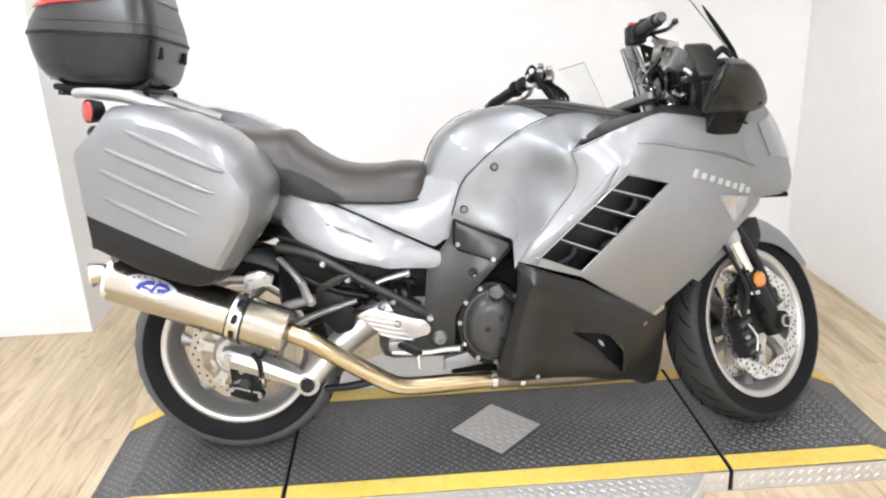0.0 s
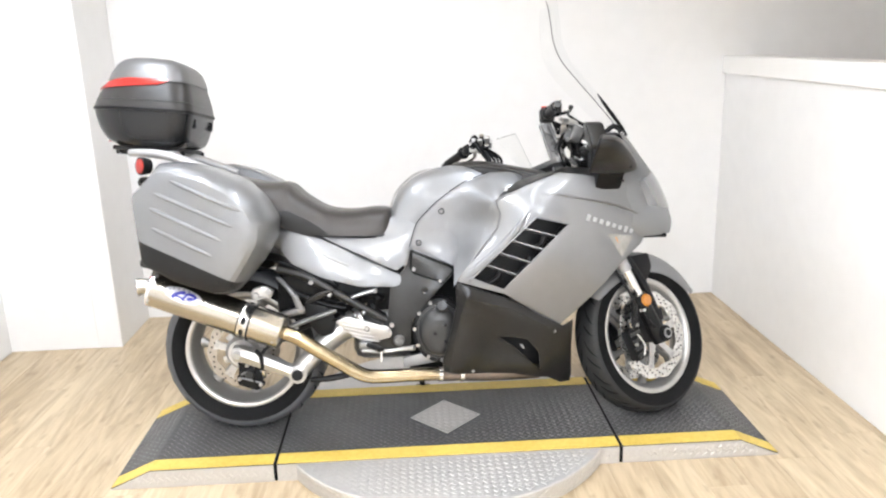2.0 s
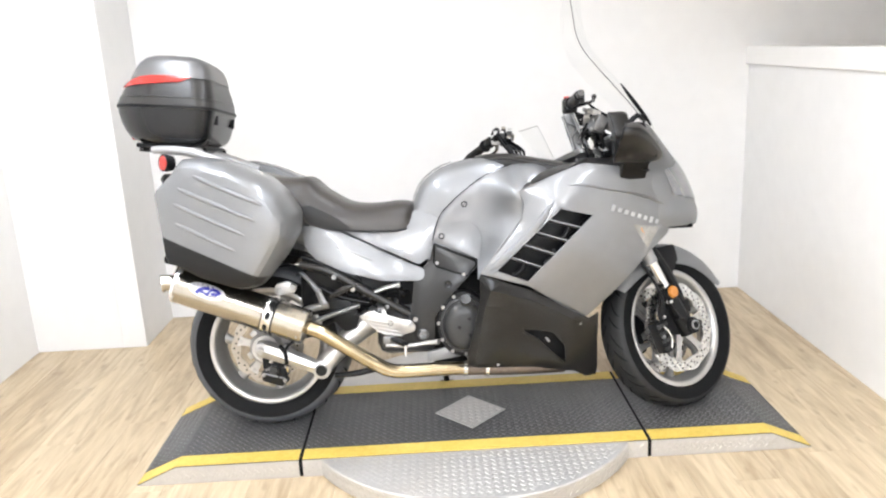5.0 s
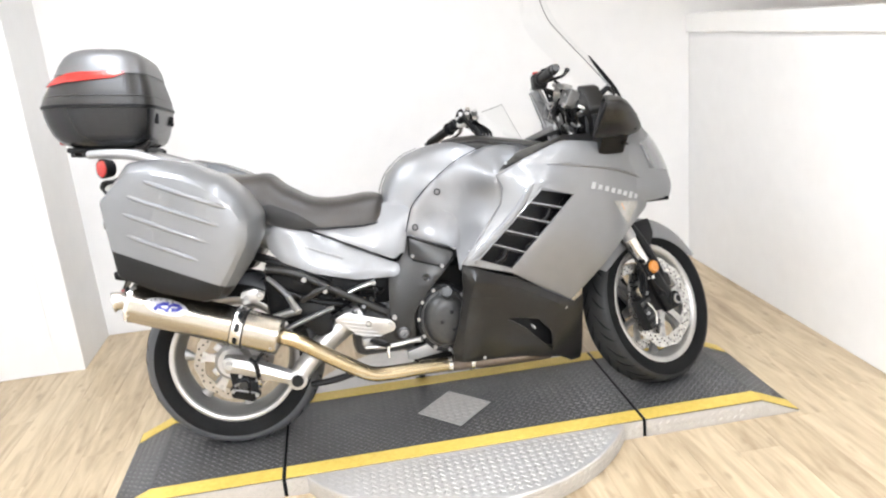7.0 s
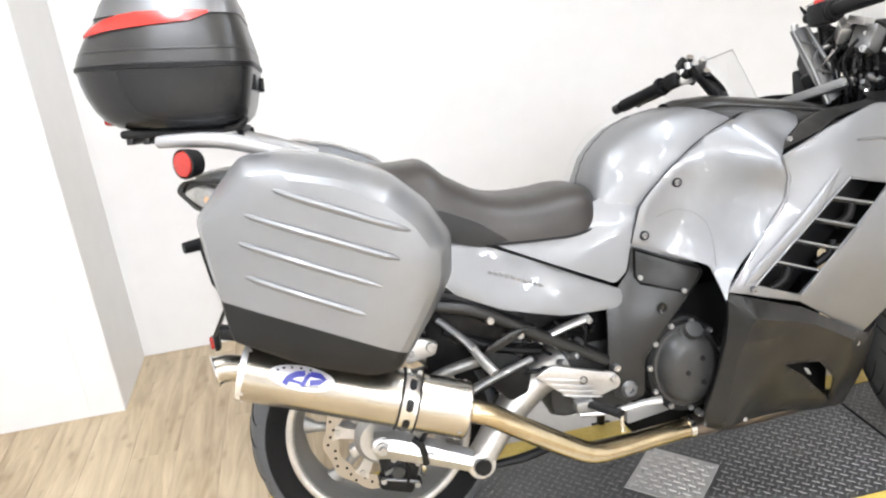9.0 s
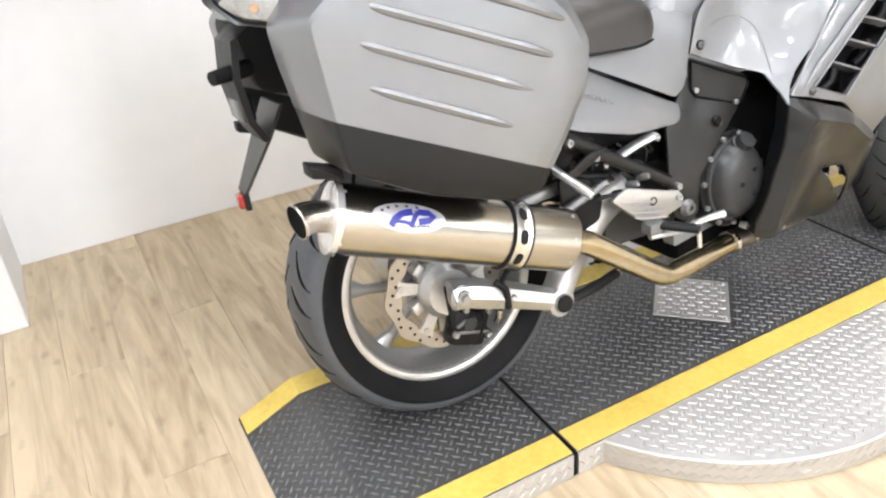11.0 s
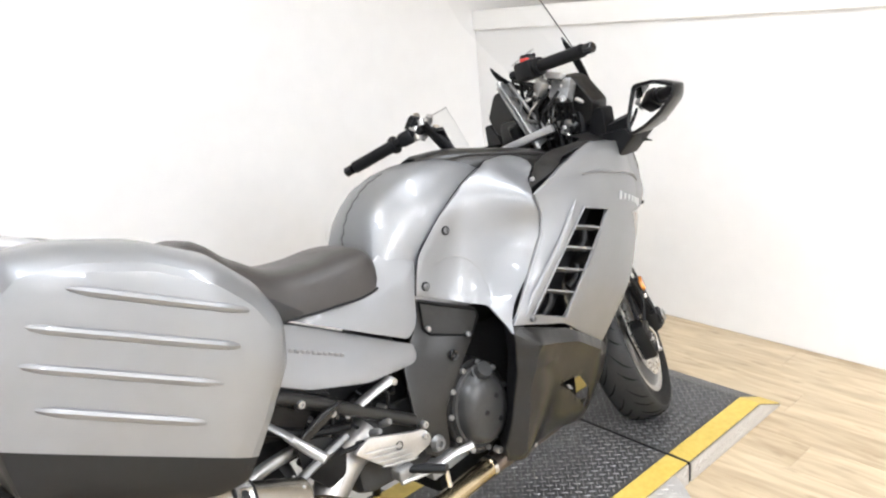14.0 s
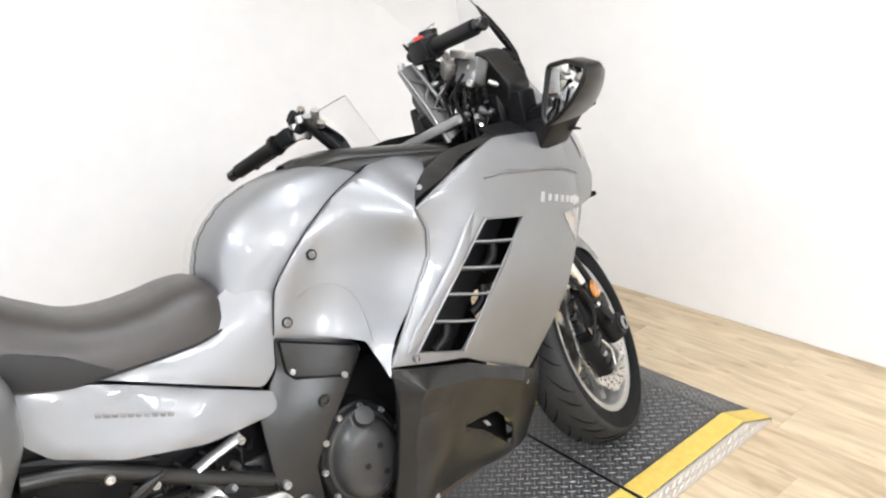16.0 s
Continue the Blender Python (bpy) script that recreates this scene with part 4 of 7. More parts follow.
def frame_cover(s):
    f = Field([(-.111, .150, .68), (-.101, .157, .604), (-.064, .187, .531), (.045, .172, .62), (-.19, .190, .36), (-.19, .188, .408), (-.19, .165, .54), (-.12, .192, .33), (.0, .185, .56)])
    out = [(-0.150, 0.595), (-0.125, 0.62), (-0.110, 0.682), (0.043, 0.615), (0.052, 0.595), (0.012, 0.555), (-0.04, 0.505), (-0.075, 0.470), (-0.118, 0.41), (-0.124, 0.322), (-0.16, 0.312), (-0.198, 0.335), (-0.205, 0.42), (-0.19, 0.545)]
    p = part("frame_cover", skin(out, f, side=s, r=0.012), MIDGREY, bike, "dark grey frame side cover")
    hatch = [(-0.107, 0.674), (0.040, 0.609), (0.042, 0.595), (0.006, 0.557), (-0.10, 0.592), (-0.112, 0.61)]
    h = part("hatch", skin(hatch, lambda u, w: f(u, w) + 0.005, side=s, r=0.008), MIDGREY, p, "dark grey service hatch")
    part("hatch_seam", tube([V(u, s * (f(u, w) + 0.0035), w) for u, w in [*hatch, hatch[0]]], 0.0028, 6, False), DEEP_BLACK, p)
    for u, w in ((-0.101, 0.606), (-0.006, 0.563)):
        part("hatch_bolt", bolt(0.0062, 0.004, axis_to((u, s * (f(u, w) + 0.006), w), (0, s, 0))), BOLT, p)
    m = axis_to((-0.064, s * 0.190, 0.531), (0, s, 0))
    part("frame_plug", lathe([(0, 0.001), (0.006, 0.001), (0.007, 0.005), (0.012, 0.006), (0.014, 0)], m, 20), GLOSSBLACK, p)
    m = axis_to((-0.165, s * 0.196, 0.350), (0, s, 0))
    part("pivot_nut", lathe([(0, 0.004), (0.007, 0.004), (0.008, 0.012), (0.015, 0.012), (0.018, 0.004), (0.021, 0.0)], m, 22), CAST, p, "dull pivot nut")
    part("frame_bolt", bolt(0.009, 0.007, axis_to((-0.190, s * 0.194, 0.408), (0, s, 0))), BOLT, p)
    return p


both(frame_cover)

# --- fairing ---
FAIR = [(.193, .291, .857), (.205, .288, .81), (.195, .287, .76), (.13, .290, .68), (.047, .294, .577), (.30, .292, .902), (.25, .300, .82), (.329, .322, .797), (.447, .302, .764), (.212, .309, .542), (.10, .312, .585), (.415, .240, .394), (.42, .292, .940), (.56, .285, .915),
        (.648, .236, .666), (.65, .255, .78), (.60, .27, .86), (.35, .285, .52), (.55, .262, .55), (.195, .312, .655), (.265, .318, .74), (.66, .222, .61), (.75, .174, .68), (.735, .198, .80), (.78, .170, .75), (.69, .212, .86)]
fair = Field(FAIR, 1.5e-3)
HOLE = [(0.332, 0.795), (0.447, 0.763), (0.214, 0.543), (0.104, 0.588)]


def fairing(s):
    out = [(0.193, 0.857), (0.30, 0.903), (0.42, 0.945), (0.50, 0.935), (0.60, 0.915), (0.69, 0.885), (0.735, 0.80), (0.76, 0.715), (0.745, 0.672), (0.662, 0.612), (0.583, 0.535), (0.506, 0.464), (0.425, 0.392), (0.405, 0.396), (0.214, 0.528), (0.085, 0.568), (0.047, 0.576), (0.131, 0.68), (0.195, 0.76), (0.206, 0.81)]
    p = part("fairing", skin(out, fair, [HOLE], side=s, step=0.02, thick=0.008, r=0.012), SILVER, bike, "silver upper side fairing with louvred vent")
    # raised lip along the rear edge of the vent
    lip = [V(u, s * (fair(u, w) + 0.002), w) for u, w in ((0.312, 0.818), (0.255, 0.745), (0.175, 0.665), (0.080, 0.590))]
    part("vent_lip", strip(lip, 0.019, 0.008, side=s), SILVER, p)
    frame_line = [V(u, s * (fair(u, w) + 0.001), w) for u, w in [*HOLE, HOLE[0]]]
    part("vent_frame", tube(frame_line, 0.0028, 8, False), SILVER, p)
    for k in range(4):
        t = (k + 0.9) / 5
        a = Vector(HOLE[0]).lerp(Vector(HOLE[3]), t)
        b = Vector(HOLE[1]).lerp(Vector(HOLE[2]), t)
        lo = []
        for i in range(7):
            q = a.lerp(b, i / 6)
            y = fair(q.x, q.y) - 0.006
            lo.append([V(q.x, s * y, q.y + 0.003), V(q.x, s * (y - 0.03), q.y - 0.006), V(q.x, s * (y - 0.03), q.y - 0.010), V(q.x, s * y, q.y - 0.002)])
        part("louvre", rings(lo), SILVER, p, "silver vent louvre")
    part("vent_bolt", bolt(0.0078, 0.006, axis_to((0.098, s * (fair(0.098, 0.578) + 0.002), 0.578), (0, s, 0))), PANELBOLT, p)
    # rolled rear edge of the fairing
    bead = [V(u, s * (fair(u, w) + 0.0005), w) for u, w in ((0.28, 0.893), (0.194, 0.858), (0.207, 0.81), (0.196, 0.76), (0.131, 0.68), (0.048, 0.577))]
    part("edge_bead", tube(bead, [0.002, 0.004, 0.004, 0.004, 0.004, 0.003], 8, False), SILVER, p)
    # step line below the nose: a grey tube stands in for its shadow
    step_l = [V(u, s * (fair(u, w) + 0.001), w) for u, w in ((0.385, 0.872), (0.50, 0.850), (0.62, 0.822), (0.71, 0.788), (0.755, 0.765))]
    part("step_groove", tube(step_l, [0.001, 0.003, 0.0045, 0.005, 0.004], 8), CAST, p)
    rib = [V(u, s * (fair(u, w) + 0.001), w) for u, w in ((0.365, 0.872), (0.43, 0.868), (0.50, 0.852))]
    part("body_rib", tube(rib, [0.002, 0.0045, 0.002], 10), SILVER, p)
    # maker's lettering as plain bars
    for k in range(8):
        u = 0.520 + k * 0.0245
        w = 0.784 - k * 0.0088
        hgt = 0.0115 if k in (0, 6) else 0.008
        part("lettering_bar", block(-0.0075, 0.0075, -0.0012, 0.0012, -hgt, hgt, 0.001, m=Matrix.Translation((u, s * (fair(u, w) + 0.001), w)) @ Matrix.Rotation(radians(19), 4, "Y") @ Matrix.Rotation(s * radians(-14), 4, "Z")), WHITEPAINT, p)
    sig = [(0.592, 0.722), (0.705, 0.702), (0.655, 0.628)]
    g = part("front_indicator", skin(sig, lambda u, w: fair(u, w) + 0.005, side=s, r=0.01), LENS, p, "clear front indicator lens with amber bulb")
    part("bulb", skin([(0.622, 0.708), (0.642, 0.704), (0.648, 0.676), (0.636, 0.684)], lambda u, w: fair(u, w) + 0.0075, side=s, r=0.006), AMBER, g, "amber bulb shade")
    return p


both(fairing)
part("radiator", block(0.28, 0.33, -0.20, 0.20, 0.36, 0.74, 0.01), BLACK, bike, "black radiator core")
part("vent_box", plate([(0.33, 0.80), (0.45, 0.77), (0.22, 0.53), (0.10, 0.58)], -0.235, -0.21, 0.004, 0.01), BLACK, bike, "black duct behind the louvres")
for u, w, h in ((0.36, 0.70, 0.02), (0.20, 0.58, 0.02), (0.31, 0.62, 0.028)):
    part("duct_fitting", tube([(u - 0.03, -0.262, w - 0.02), (u, -0.268, w), (u + 0.01, -0.265, w + 0.03)], 0.010), BLACK, bike, "dark hose behind the louvres")

LOWER_PTS = [(.046, .293, .574), (.10, .300, .558), (.223, .300, .512), (.407, .247, .396), (.437, .235, .386), (.474, .225, .405), (.080, .319, .523), (.24, .297, .472), (.39, .252, .380), (.061, .315, .470), (.14, .303, .452), (.043, .281, .492),
             (.020, .270, .38), (-.011, .258, .284), (-.006, .246, .240), (.038, .303, .37), (.012, .283, .25), (.19, .276, .372), (.30, .252, .345), (.33, .222, .235), (.474, .19, .30), (.10, .262, .27), (.10, .232, .220), (.25, .230, .25), (.25, .197, .203), (.39, .158, .170), (.445, .10, .130), (.49, .083, .130), (.492, .10, .165), (.0, .24, .60), (.5, .2, .42)]
LOWER = Field([p for p in LOWER_PTS], 6e-4)
REAR_FOLD = [(.080, .523), (.061, .470), (.038, .37), (.018, .27)]
TOP_FOLD = [(.080, .523), (.24, .472), (.37, .395)]
SHORT_FOLD = [(.061, .470), (.15, .455)]


def lower_depth(u, w):
    """The lower fairing's skin, folded sharply along three lines."""
    return LOWER(u, w) + 0.014 * math.exp(-off_line(REAR_FOLD, u, w) / 0.022) + 0.017 * math.exp(-off_line(TOP_FOLD, u, w) / 0.028) + 0.005 * math.exp(-off_line(SHORT_FOLD, u, w) / 0.02)


def lower_fairing(s):
    out = [(0.046, 0.573), (0.10, 0.556), (0.223, 0.511), (0.437, 0.386), (0.474, 0.405), (0.474, 0.30), (0.490, 0.165), (0.486, 0.132), (0.445, 0.132), (0.39, 0.172), (0.25, 0.205), (0.10, 0.222), (-0.006, 0.242), (-0.010, 0.284), (0.020, 0.38), (0.043, 0.492)]
    slot = [(0.19, 0.366), (0.245, 0.358), (0.30, 0.345), (0.345, 0.29), (0.352, 0.215), (0.318, 0.25), (0.255, 0.318)]
    p = part("lower_fairing", skin(out, lower_depth, [slot], side=s, step=0.012, thick=0.006, r=0.003, folds=[*zip(REAR_FOLD, REAR_FOLD[1:]), *zip(TOP_FOLD, TOP_FOLD[1:]), *zip(SHORT_FOLD, SHORT_FOLD[1:])]), MIDGREY, bike, "dark bronze-grey lower fairing", 16)
    part("slot_fin", plate([(0.276, 0.322), (0.288, 0.318), (0.296, 0.302), (0.286, 0.304)], 0.215, 0.22, 0.001, 0.003, side=s), SILVER_PLASTIC, p)
    # return of the panel behind its rear edge
    back_ = [(0.047, 0.565), (0.044, 0.492), (0.021, 0.38), (-0.009, 0.284), (-0.005, 0.245)]
    part("rear_return", rings([[V(u, s * (lower_depth(u, w) - 0.002), w), V(u + 0.004, s * (lower_depth(u, w) - 0.002), w), V(u + 0.03, s * (lower_depth(u, w) - 0.06), w), V(u + 0.026, s * (lower_depth(u, w) - 0.06), w)] for u, w in back_]), BLACK, p)
    # added plate: its black stands in for the shaded inside of the slot
    part("slot_duct", plate([(0.17, 0.385), (0.30, 0.375), (0.39, 0.30), (0.38, 0.19), (0.20, 0.20)], 0.135, 0.15, 0.003, 0.01, side=s), BLACK, p, "added black plate for the shaded interior behind the slot")
    for u, w in ((0.40, 0.372), (0.10, 0.235)):
        part("fairing_bolt", bolt(0.006, 0.004, axis_to((u, s * (LOWER(u, w) + 0.001), w), (0, s, 0))), BOLT, p)
    return p


both(lower_fairing)
part("belly_pan", rings([[V(u, -h, w + 0.03), V(u, -h * 0.8, w), V(u, h * 0.8, w), V(u, h, w + 0.03)] for u, h, w in ((-0.0, 0.17, 0.255), (0.2, 0.16, 0.225), (0.37, 0.13, 0.195), (0.455, 0.09, 0.17))], closed=False, caps=False), MIDGREY, bike, "dark belly pan", 40)

# nose and headlamp
nose_keys = [(0.70, 0.60, 0.188, 0.893), (0.74, 0.60, 0.208, 0.900), (0.80, 0.59, 0.217, 0.886), (0.86, 0.58, 0.220, 0.864), (0.905, 0.57, 0.215, 0.842), (0.95, 0.57, 0.195, 0.812), (1.00, 0.58, 0.170, 0.778), (1.05, 0.60, 0.137, 0.744), (1.085, 0.62, 0.115, 0.715)]
NOSE = [i * math.pi / 48 - math.pi / 2 for i in range(49)]
NW = np.array([k[0] for k in nose_keys])


def nose_row(w):
    """Back, half width and front of the nose at one height."""
    i = max(1, min(len(NW) - 2, int(np.argmin(abs(NW - w)))))
    q = np.polyfit(NW[i - 1:i + 2], np.array(nose_keys)[i - 1:i + 2, 1:], 2)
    lin = np.array([np.interp(w, NW, [k[c] for k in nose_keys]) for c in (1, 2, 3)])
    return 0.5 * lin + 0.5 * (q[0] * w * w + q[1] * w + q[2])


def nose_loop(w, angles, lift=0.0, s=1):
    u0, v0, u1 = nose_row(w)
    return [V(u0 + (u1 + lift - u0) * math.cos(a), s * (v0 + lift) * math.copysign(abs(math.sin(a)) ** 1.25, a), w) for a in angles]


nose = part("nose_fairing", rings([nose_loop(0.70 + 0.385 * k / 32, NOSE) for k in range(33)], closed=False, caps=False), SILVER, bike, "silver nose fairing", 50)


def headlamp(s):
    """A swept lens, low at the middle and drawn up and back at its outer end."""
    own = []
    for k in range(11):
        t = k / 10
        own.append([nose_loop(0.785 + 0.03 * b + t * (0.165 - 0.075 * b), [math.pi / 2 * (0.08 + 0.52 * b)], 0.003, s)[0] for b in (i / 16 for i in range(17))])
    lens = part("headlamp", rings(own, closed=False, caps=False), HEADLENS, nose, "clear headlamp lens", 60)
    return lens


headlamp(-1)
headlamp(1)
part("nose_intake", block(0.72, 0.855, -0.10, 0.10, 0.690, 0.704, 0.005), DEEP_BLACK, nose, "dark intake slot")

# black inner panels round the dash
INNER = Field([(.226, .249, .884), (.30, .284, .906), (.29, .215, .926), (.42, .285, .952), (.56, .268, .925), (.60, .22, .95), (.35, .195, .945), (.45, .225, .960)])


def inner_panel(s):
    out = [(0.208, 0.869), (0.245, 0.884), (0.30, 0.906), (0.42, 0.948), (0.57, 0.920), (0.64, 0.905), (0.62, 0.950), (0.45, 0.962), (0.36, 0.940), (0.285, 0.920)]
    p = part("inner_panel", skin(out, INNER, side=s, step=0.015, r=0.01), MIDGREY, bike, "dark grey inner fairing panel")
    part("panel_screw", bolt(0.006, 0.004, axis_to((0.237, s * (INNER(0.237, 0.889) + 0.001), 0.889), (0, s, 0.4))), BOLT, p)
    return p


both(inner_panel)
cover_rows = []
for u, h, w in ((0.060, 0.045, 0.984), (0.10, 0.082, 0.990), (0.17, 0.112, 0.990), (0.25, 0.142, 0.976), (0.32, 0.160, 0.962), (0.40, 0.168, 0.945)):
    cover_rows.append([V(u, h * math.copysign(abs(math.cos(a)) ** 0.7, math.cos(a)), w - 0.062 + 0.070 * math.sin(a) ** 0.42) for a in (math.pi * j / 24 for j in range(25))])
tank_cover = part("tank_cover", rings(cover_rows, closed=False, caps=False), MIDGREY, bike, "dark grey cover ahead of the tank", 45)
for k in (3, 21):
    part("cover_lip", tube([row[k] for row in cover_rows], [0.002, 0.004, 0.005, 0.005], 8), CASEGREY, tank_cover, "grey lip round the cover")
dash = part("dashboard", block(0.54, 0.66, -0.17, 0.17, 0.92, 1.03, 0.03), BLACK, bike, "black dashboard housing")
part("gauge_binnacle", block(0.575, 0.69, -0.13, 0.13, 1.01, 1.085, 0.025), BLACK, dash, "black instrument hood")
for y in (-0.065, 0.065):
    part("dial", lathe([(0, 0.0), (0.045, 0.0), (0.05, 0.008), (0.056, 0.008), (0.058, -0.03)], axis_to((0.575, y, 1.035), (-0.85, 0, 0.5)), 36), GLOSSBLACK, dash, "black round dial")


def standing(outline, u0, u1, bevel=0.006, r=0.012, slope=0.0):
    """A solid that stands across the machine: an outline in (y, z), between two places along x."""
    pts = round_poly(outline, r)
    cy, cz = sum(p[0] for p in pts) / len(pts), sum(p[1] for p in pts) / len(pts)
    return rings([[V(u + slope * (z - cz), cy + (y - cy) * k, cz + (z - cz) * k) for y, z in pts] for u, k in ((u0, 0.93), (u0 + bevel * 0.3, 0.98), (u0 + bevel, 1.0), (u1 - bevel, 1.0), (u1, 0.95))])


for s in (-1, 1):
    k = 1.0 if s < 0 else 0.9
    part("dash_pod", standing([(s * 0.095, 1.03), (s * 0.118, 1.128 * k + (1 - k) * 1.05), (s * 0.158, 1.118 * k + (1 - k) * 1.05), (s * 0.212, 1.040), (s * 0.190, 0.985), (s * 0.15, 0.975)], 0.552, 0.615, 0.008, 0.012, -0.12), MIDGREY, dash, "dark bronze angular dash pod", 22)
    part("dash_cheek", standing([(s * 0.185, 0.985), (s * 0.212, 1.022), (s * 0.236, 1.020), (s * 0.238, 0.945), (s * 0.170, 0.940)], 0.555, 0.60, 0.006, 0.008), BLACK, dash, "black dash side cheek", 22)
part("screen_arm", tube([(0.600, -0.098, 1.228), (0.622, -0.098, 1.195), (0.655, -0.095, 1.150), (0.690, -0.085, 1.105), (0.712, -0.070, 1.075)], [0.003, 0.011, 0.014, 0.012, 0.008], 10, flat=0.5), BLACK, bike, "black windscreen mounting arm")
part("screen_arm", tube([(0.512, 0.116, 1.188), (0.530, 0.118, 1.168), (0.560, 0.120, 1.145), (0.615, 0.115, 1.115), (0.685, 0.095, 1.090)], [0.003, 0.011, 0.013, 0.012, 0.010], 10, flat=0.5), BLACK, bike, "black windscreen mounting arm")
part("arm_bracket", tube([(0.63, -0.09, 1.085), (0.66, -0.09, 1.11), (0.69, -0.085, 1.09)], 0.010, 8), BLACK, dash)

# windscreen
scr = []
for w, u, h in ((1.06, 0.745, 0.10), (1.12, 0.72, 0.12), (1.20, 0.652, 0.142), (1.29, 0.572, 0.155), (1.36, 0.515, 0.16), (1.42, 0.488, 0.16), (1.50, 0.478, 0.15), (1.56, 0.475, 0.12), (1.59, 0.475, 0.07)):
    scr.append([V(u - 0.055 * (j / 10 - 1) ** 2, h * (j / 10 - 1), w - 0.02 * (j / 10 - 1) ** 2) for j in range(21)])
sb = rings(scr, closed=False, caps=False)
screen = part("windscreen", sb, GLASS, bike, "tall clear windscreen", 60)
screen.visible_shadow = False
edge_pts = [row[0] for row in scr]
part("screen_edge", tube(edge_pts, 0.0015, 6), CASEGREY, screen)


# mirror
def mirror(s):
    rim = [(0.343, 1.076), (0.42, 1.080), (0.502, 1.060), (0.498, 1.034), (0.452, 0.990), (0.395, 0.958), (0.345, 0.941), (0.328, 0.972)]
    rim = [(0.345 + (y - 0.345) * 0.9, 0.943 + (w - 0.943) * 0.88) for y, w in rim]
    cy, cw = 0.400, 1.010

    def lay(u, k, drop=0.0, r=0.012, in_=0.0, lean=0.21):
        return [V(u - lean * (y - 0.36) + lean * 1.7 * (w - cw), s * (cy - in_ + (y - cy) * k), cw - drop + (w - cw) * k) for y, w in round_poly(rim, r, 4)]

    hsg = part("mirror_housing", rings([lay(0.542, 0.99), lay(0.539, 1.03), lay(0.546, 1.06), lay(0.582, 1.055, 0.002, 0.016, 0.004), lay(0.612, 0.92, 0.012, 0.02, 0.016, 0.18), lay(0.640, 0.72, 0.026, 0.02, 0.038, 0.14), lay(0.664, 0.50, 0.040, 0.02, 0.060, 0.1), lay(0.682, 0.27, 0.050, 0.02, 0.078, 0.06), lay(0.689, 0.07, 0.056, 0.014, 0.088, 0.03)]), MIDGREY, bike, "dark grey mirror housing", 45)
    own = bmesh.new()
    own.faces.new([own.verts.new(q) for q in lay(0.5395, 0.965)])
    part("mirror_glass", own, MIRROR, hsg, "bright mirror glass", 0)
    edge_ = lay(0.5385, 1.0)
    part("mirror_rim", tube([*edge_, edge_[0]], 0.0048, 8, False), BLACK, hsg, "black mirror rim")
    part("mirror_stalk", rings([[V(u + du, s * y, w + dw) for du, dw in ((-0.035, -0.028), (0.045, -0.030), (0.05, 0.020), (0.0, 0.032), (-0.035, 0.02))] for u, y, w in ((0.600, 0.225, 0.945), (0.605, 0.29, 0.962), (0.612, 0.36, 0.985))]), BLACK, hsg, "black mirror stalk", 30)
    part("mirror_base", standing([(s * 0.205, 0.885), (s * 0.222, 0.950), (s * 0.290, 0.955), (s * 0.335, 0.942), (s * 0.262, 0.880)], 0.552, 0.640, 0.006, 0.008), BLACK, hsg, "black mirror base")
    return hsg


mirror(-1)

# --- seat ---
seat_rows = []
SEAT = ((-0.168, 0.802, 0.770, 0.060), (-0.173, 0.815, 0.757, 0.100), (-0.183, 0.827, 0.745, 0.126), (-0.205, 0.836, 0.735, 0.143), (-0.25, 0.838, 0.730, 0.153), (-0.30, 0.833, 0.732, 0.159), (-0.37, 0.834, 0.736, 0.164), (-0.43, 0.848, 0.740, 0.165), (-0.48, 0.878, 0.745, 0.167), (-0.515, 0.902, 0.755, 0.168), (-0.545, 0.932, 0.765, 0.168),
                      (-0.57, 0.945, 0.775, 0.167), (-0.61, 0.945, 0.79, 0.165), (-0.66, 0.948, 0.81, 0.162), (-0.74, 0.968, 0.84, 0.155), (-0.80, 0.985, 0.88, 0.14), (-0.85, 1.000, 0.93, 0.12), (-0.875, 0.998, 0.95, 0.09))
for u, top, low, h in smooth_line(SEAT, 0.014):
    seat_rows.append([V(u, h * math.copysign(abs(math.cos(a)) ** 0.55, math.cos(a)), low + (top - low) * math.sin(a) ** 0.7) for a in (math.pi * j / 32 for j in range(33))])
seat = part("seat", rings(seat_rows), VINYL, bike, "black vinyl stepped dual seat", 50)
for s in (-1, 1):
    welt = [V(u, s * (h + 0.001), low + 0.002) for u, top, low, h in smooth_line(SEAT, 0.014) if u > -0.46]
    part("seat_welt", tube(welt, 0.0028, 8, False), BLACK, seat, "black seat welt")
SEATSIDE = Field([(-.57, .172, .80), (-.48, .172, .80), (-.42, .170, .77), (-.36, .166, .745), (-.60, .17, .84), (-.5, .172, .75)])
for s in (-1, 1):
    part("seat_side_patch", skin([(-0.60, 0.835), (-0.55, 0.840), (-0.47, 0.80), (-0.40, 0.745), (-0.47, 0.742), (-0.56, 0.775)], SEATSIDE, side=s, r=0.01), VINYL_SIDE, seat, "textured dark seat side")

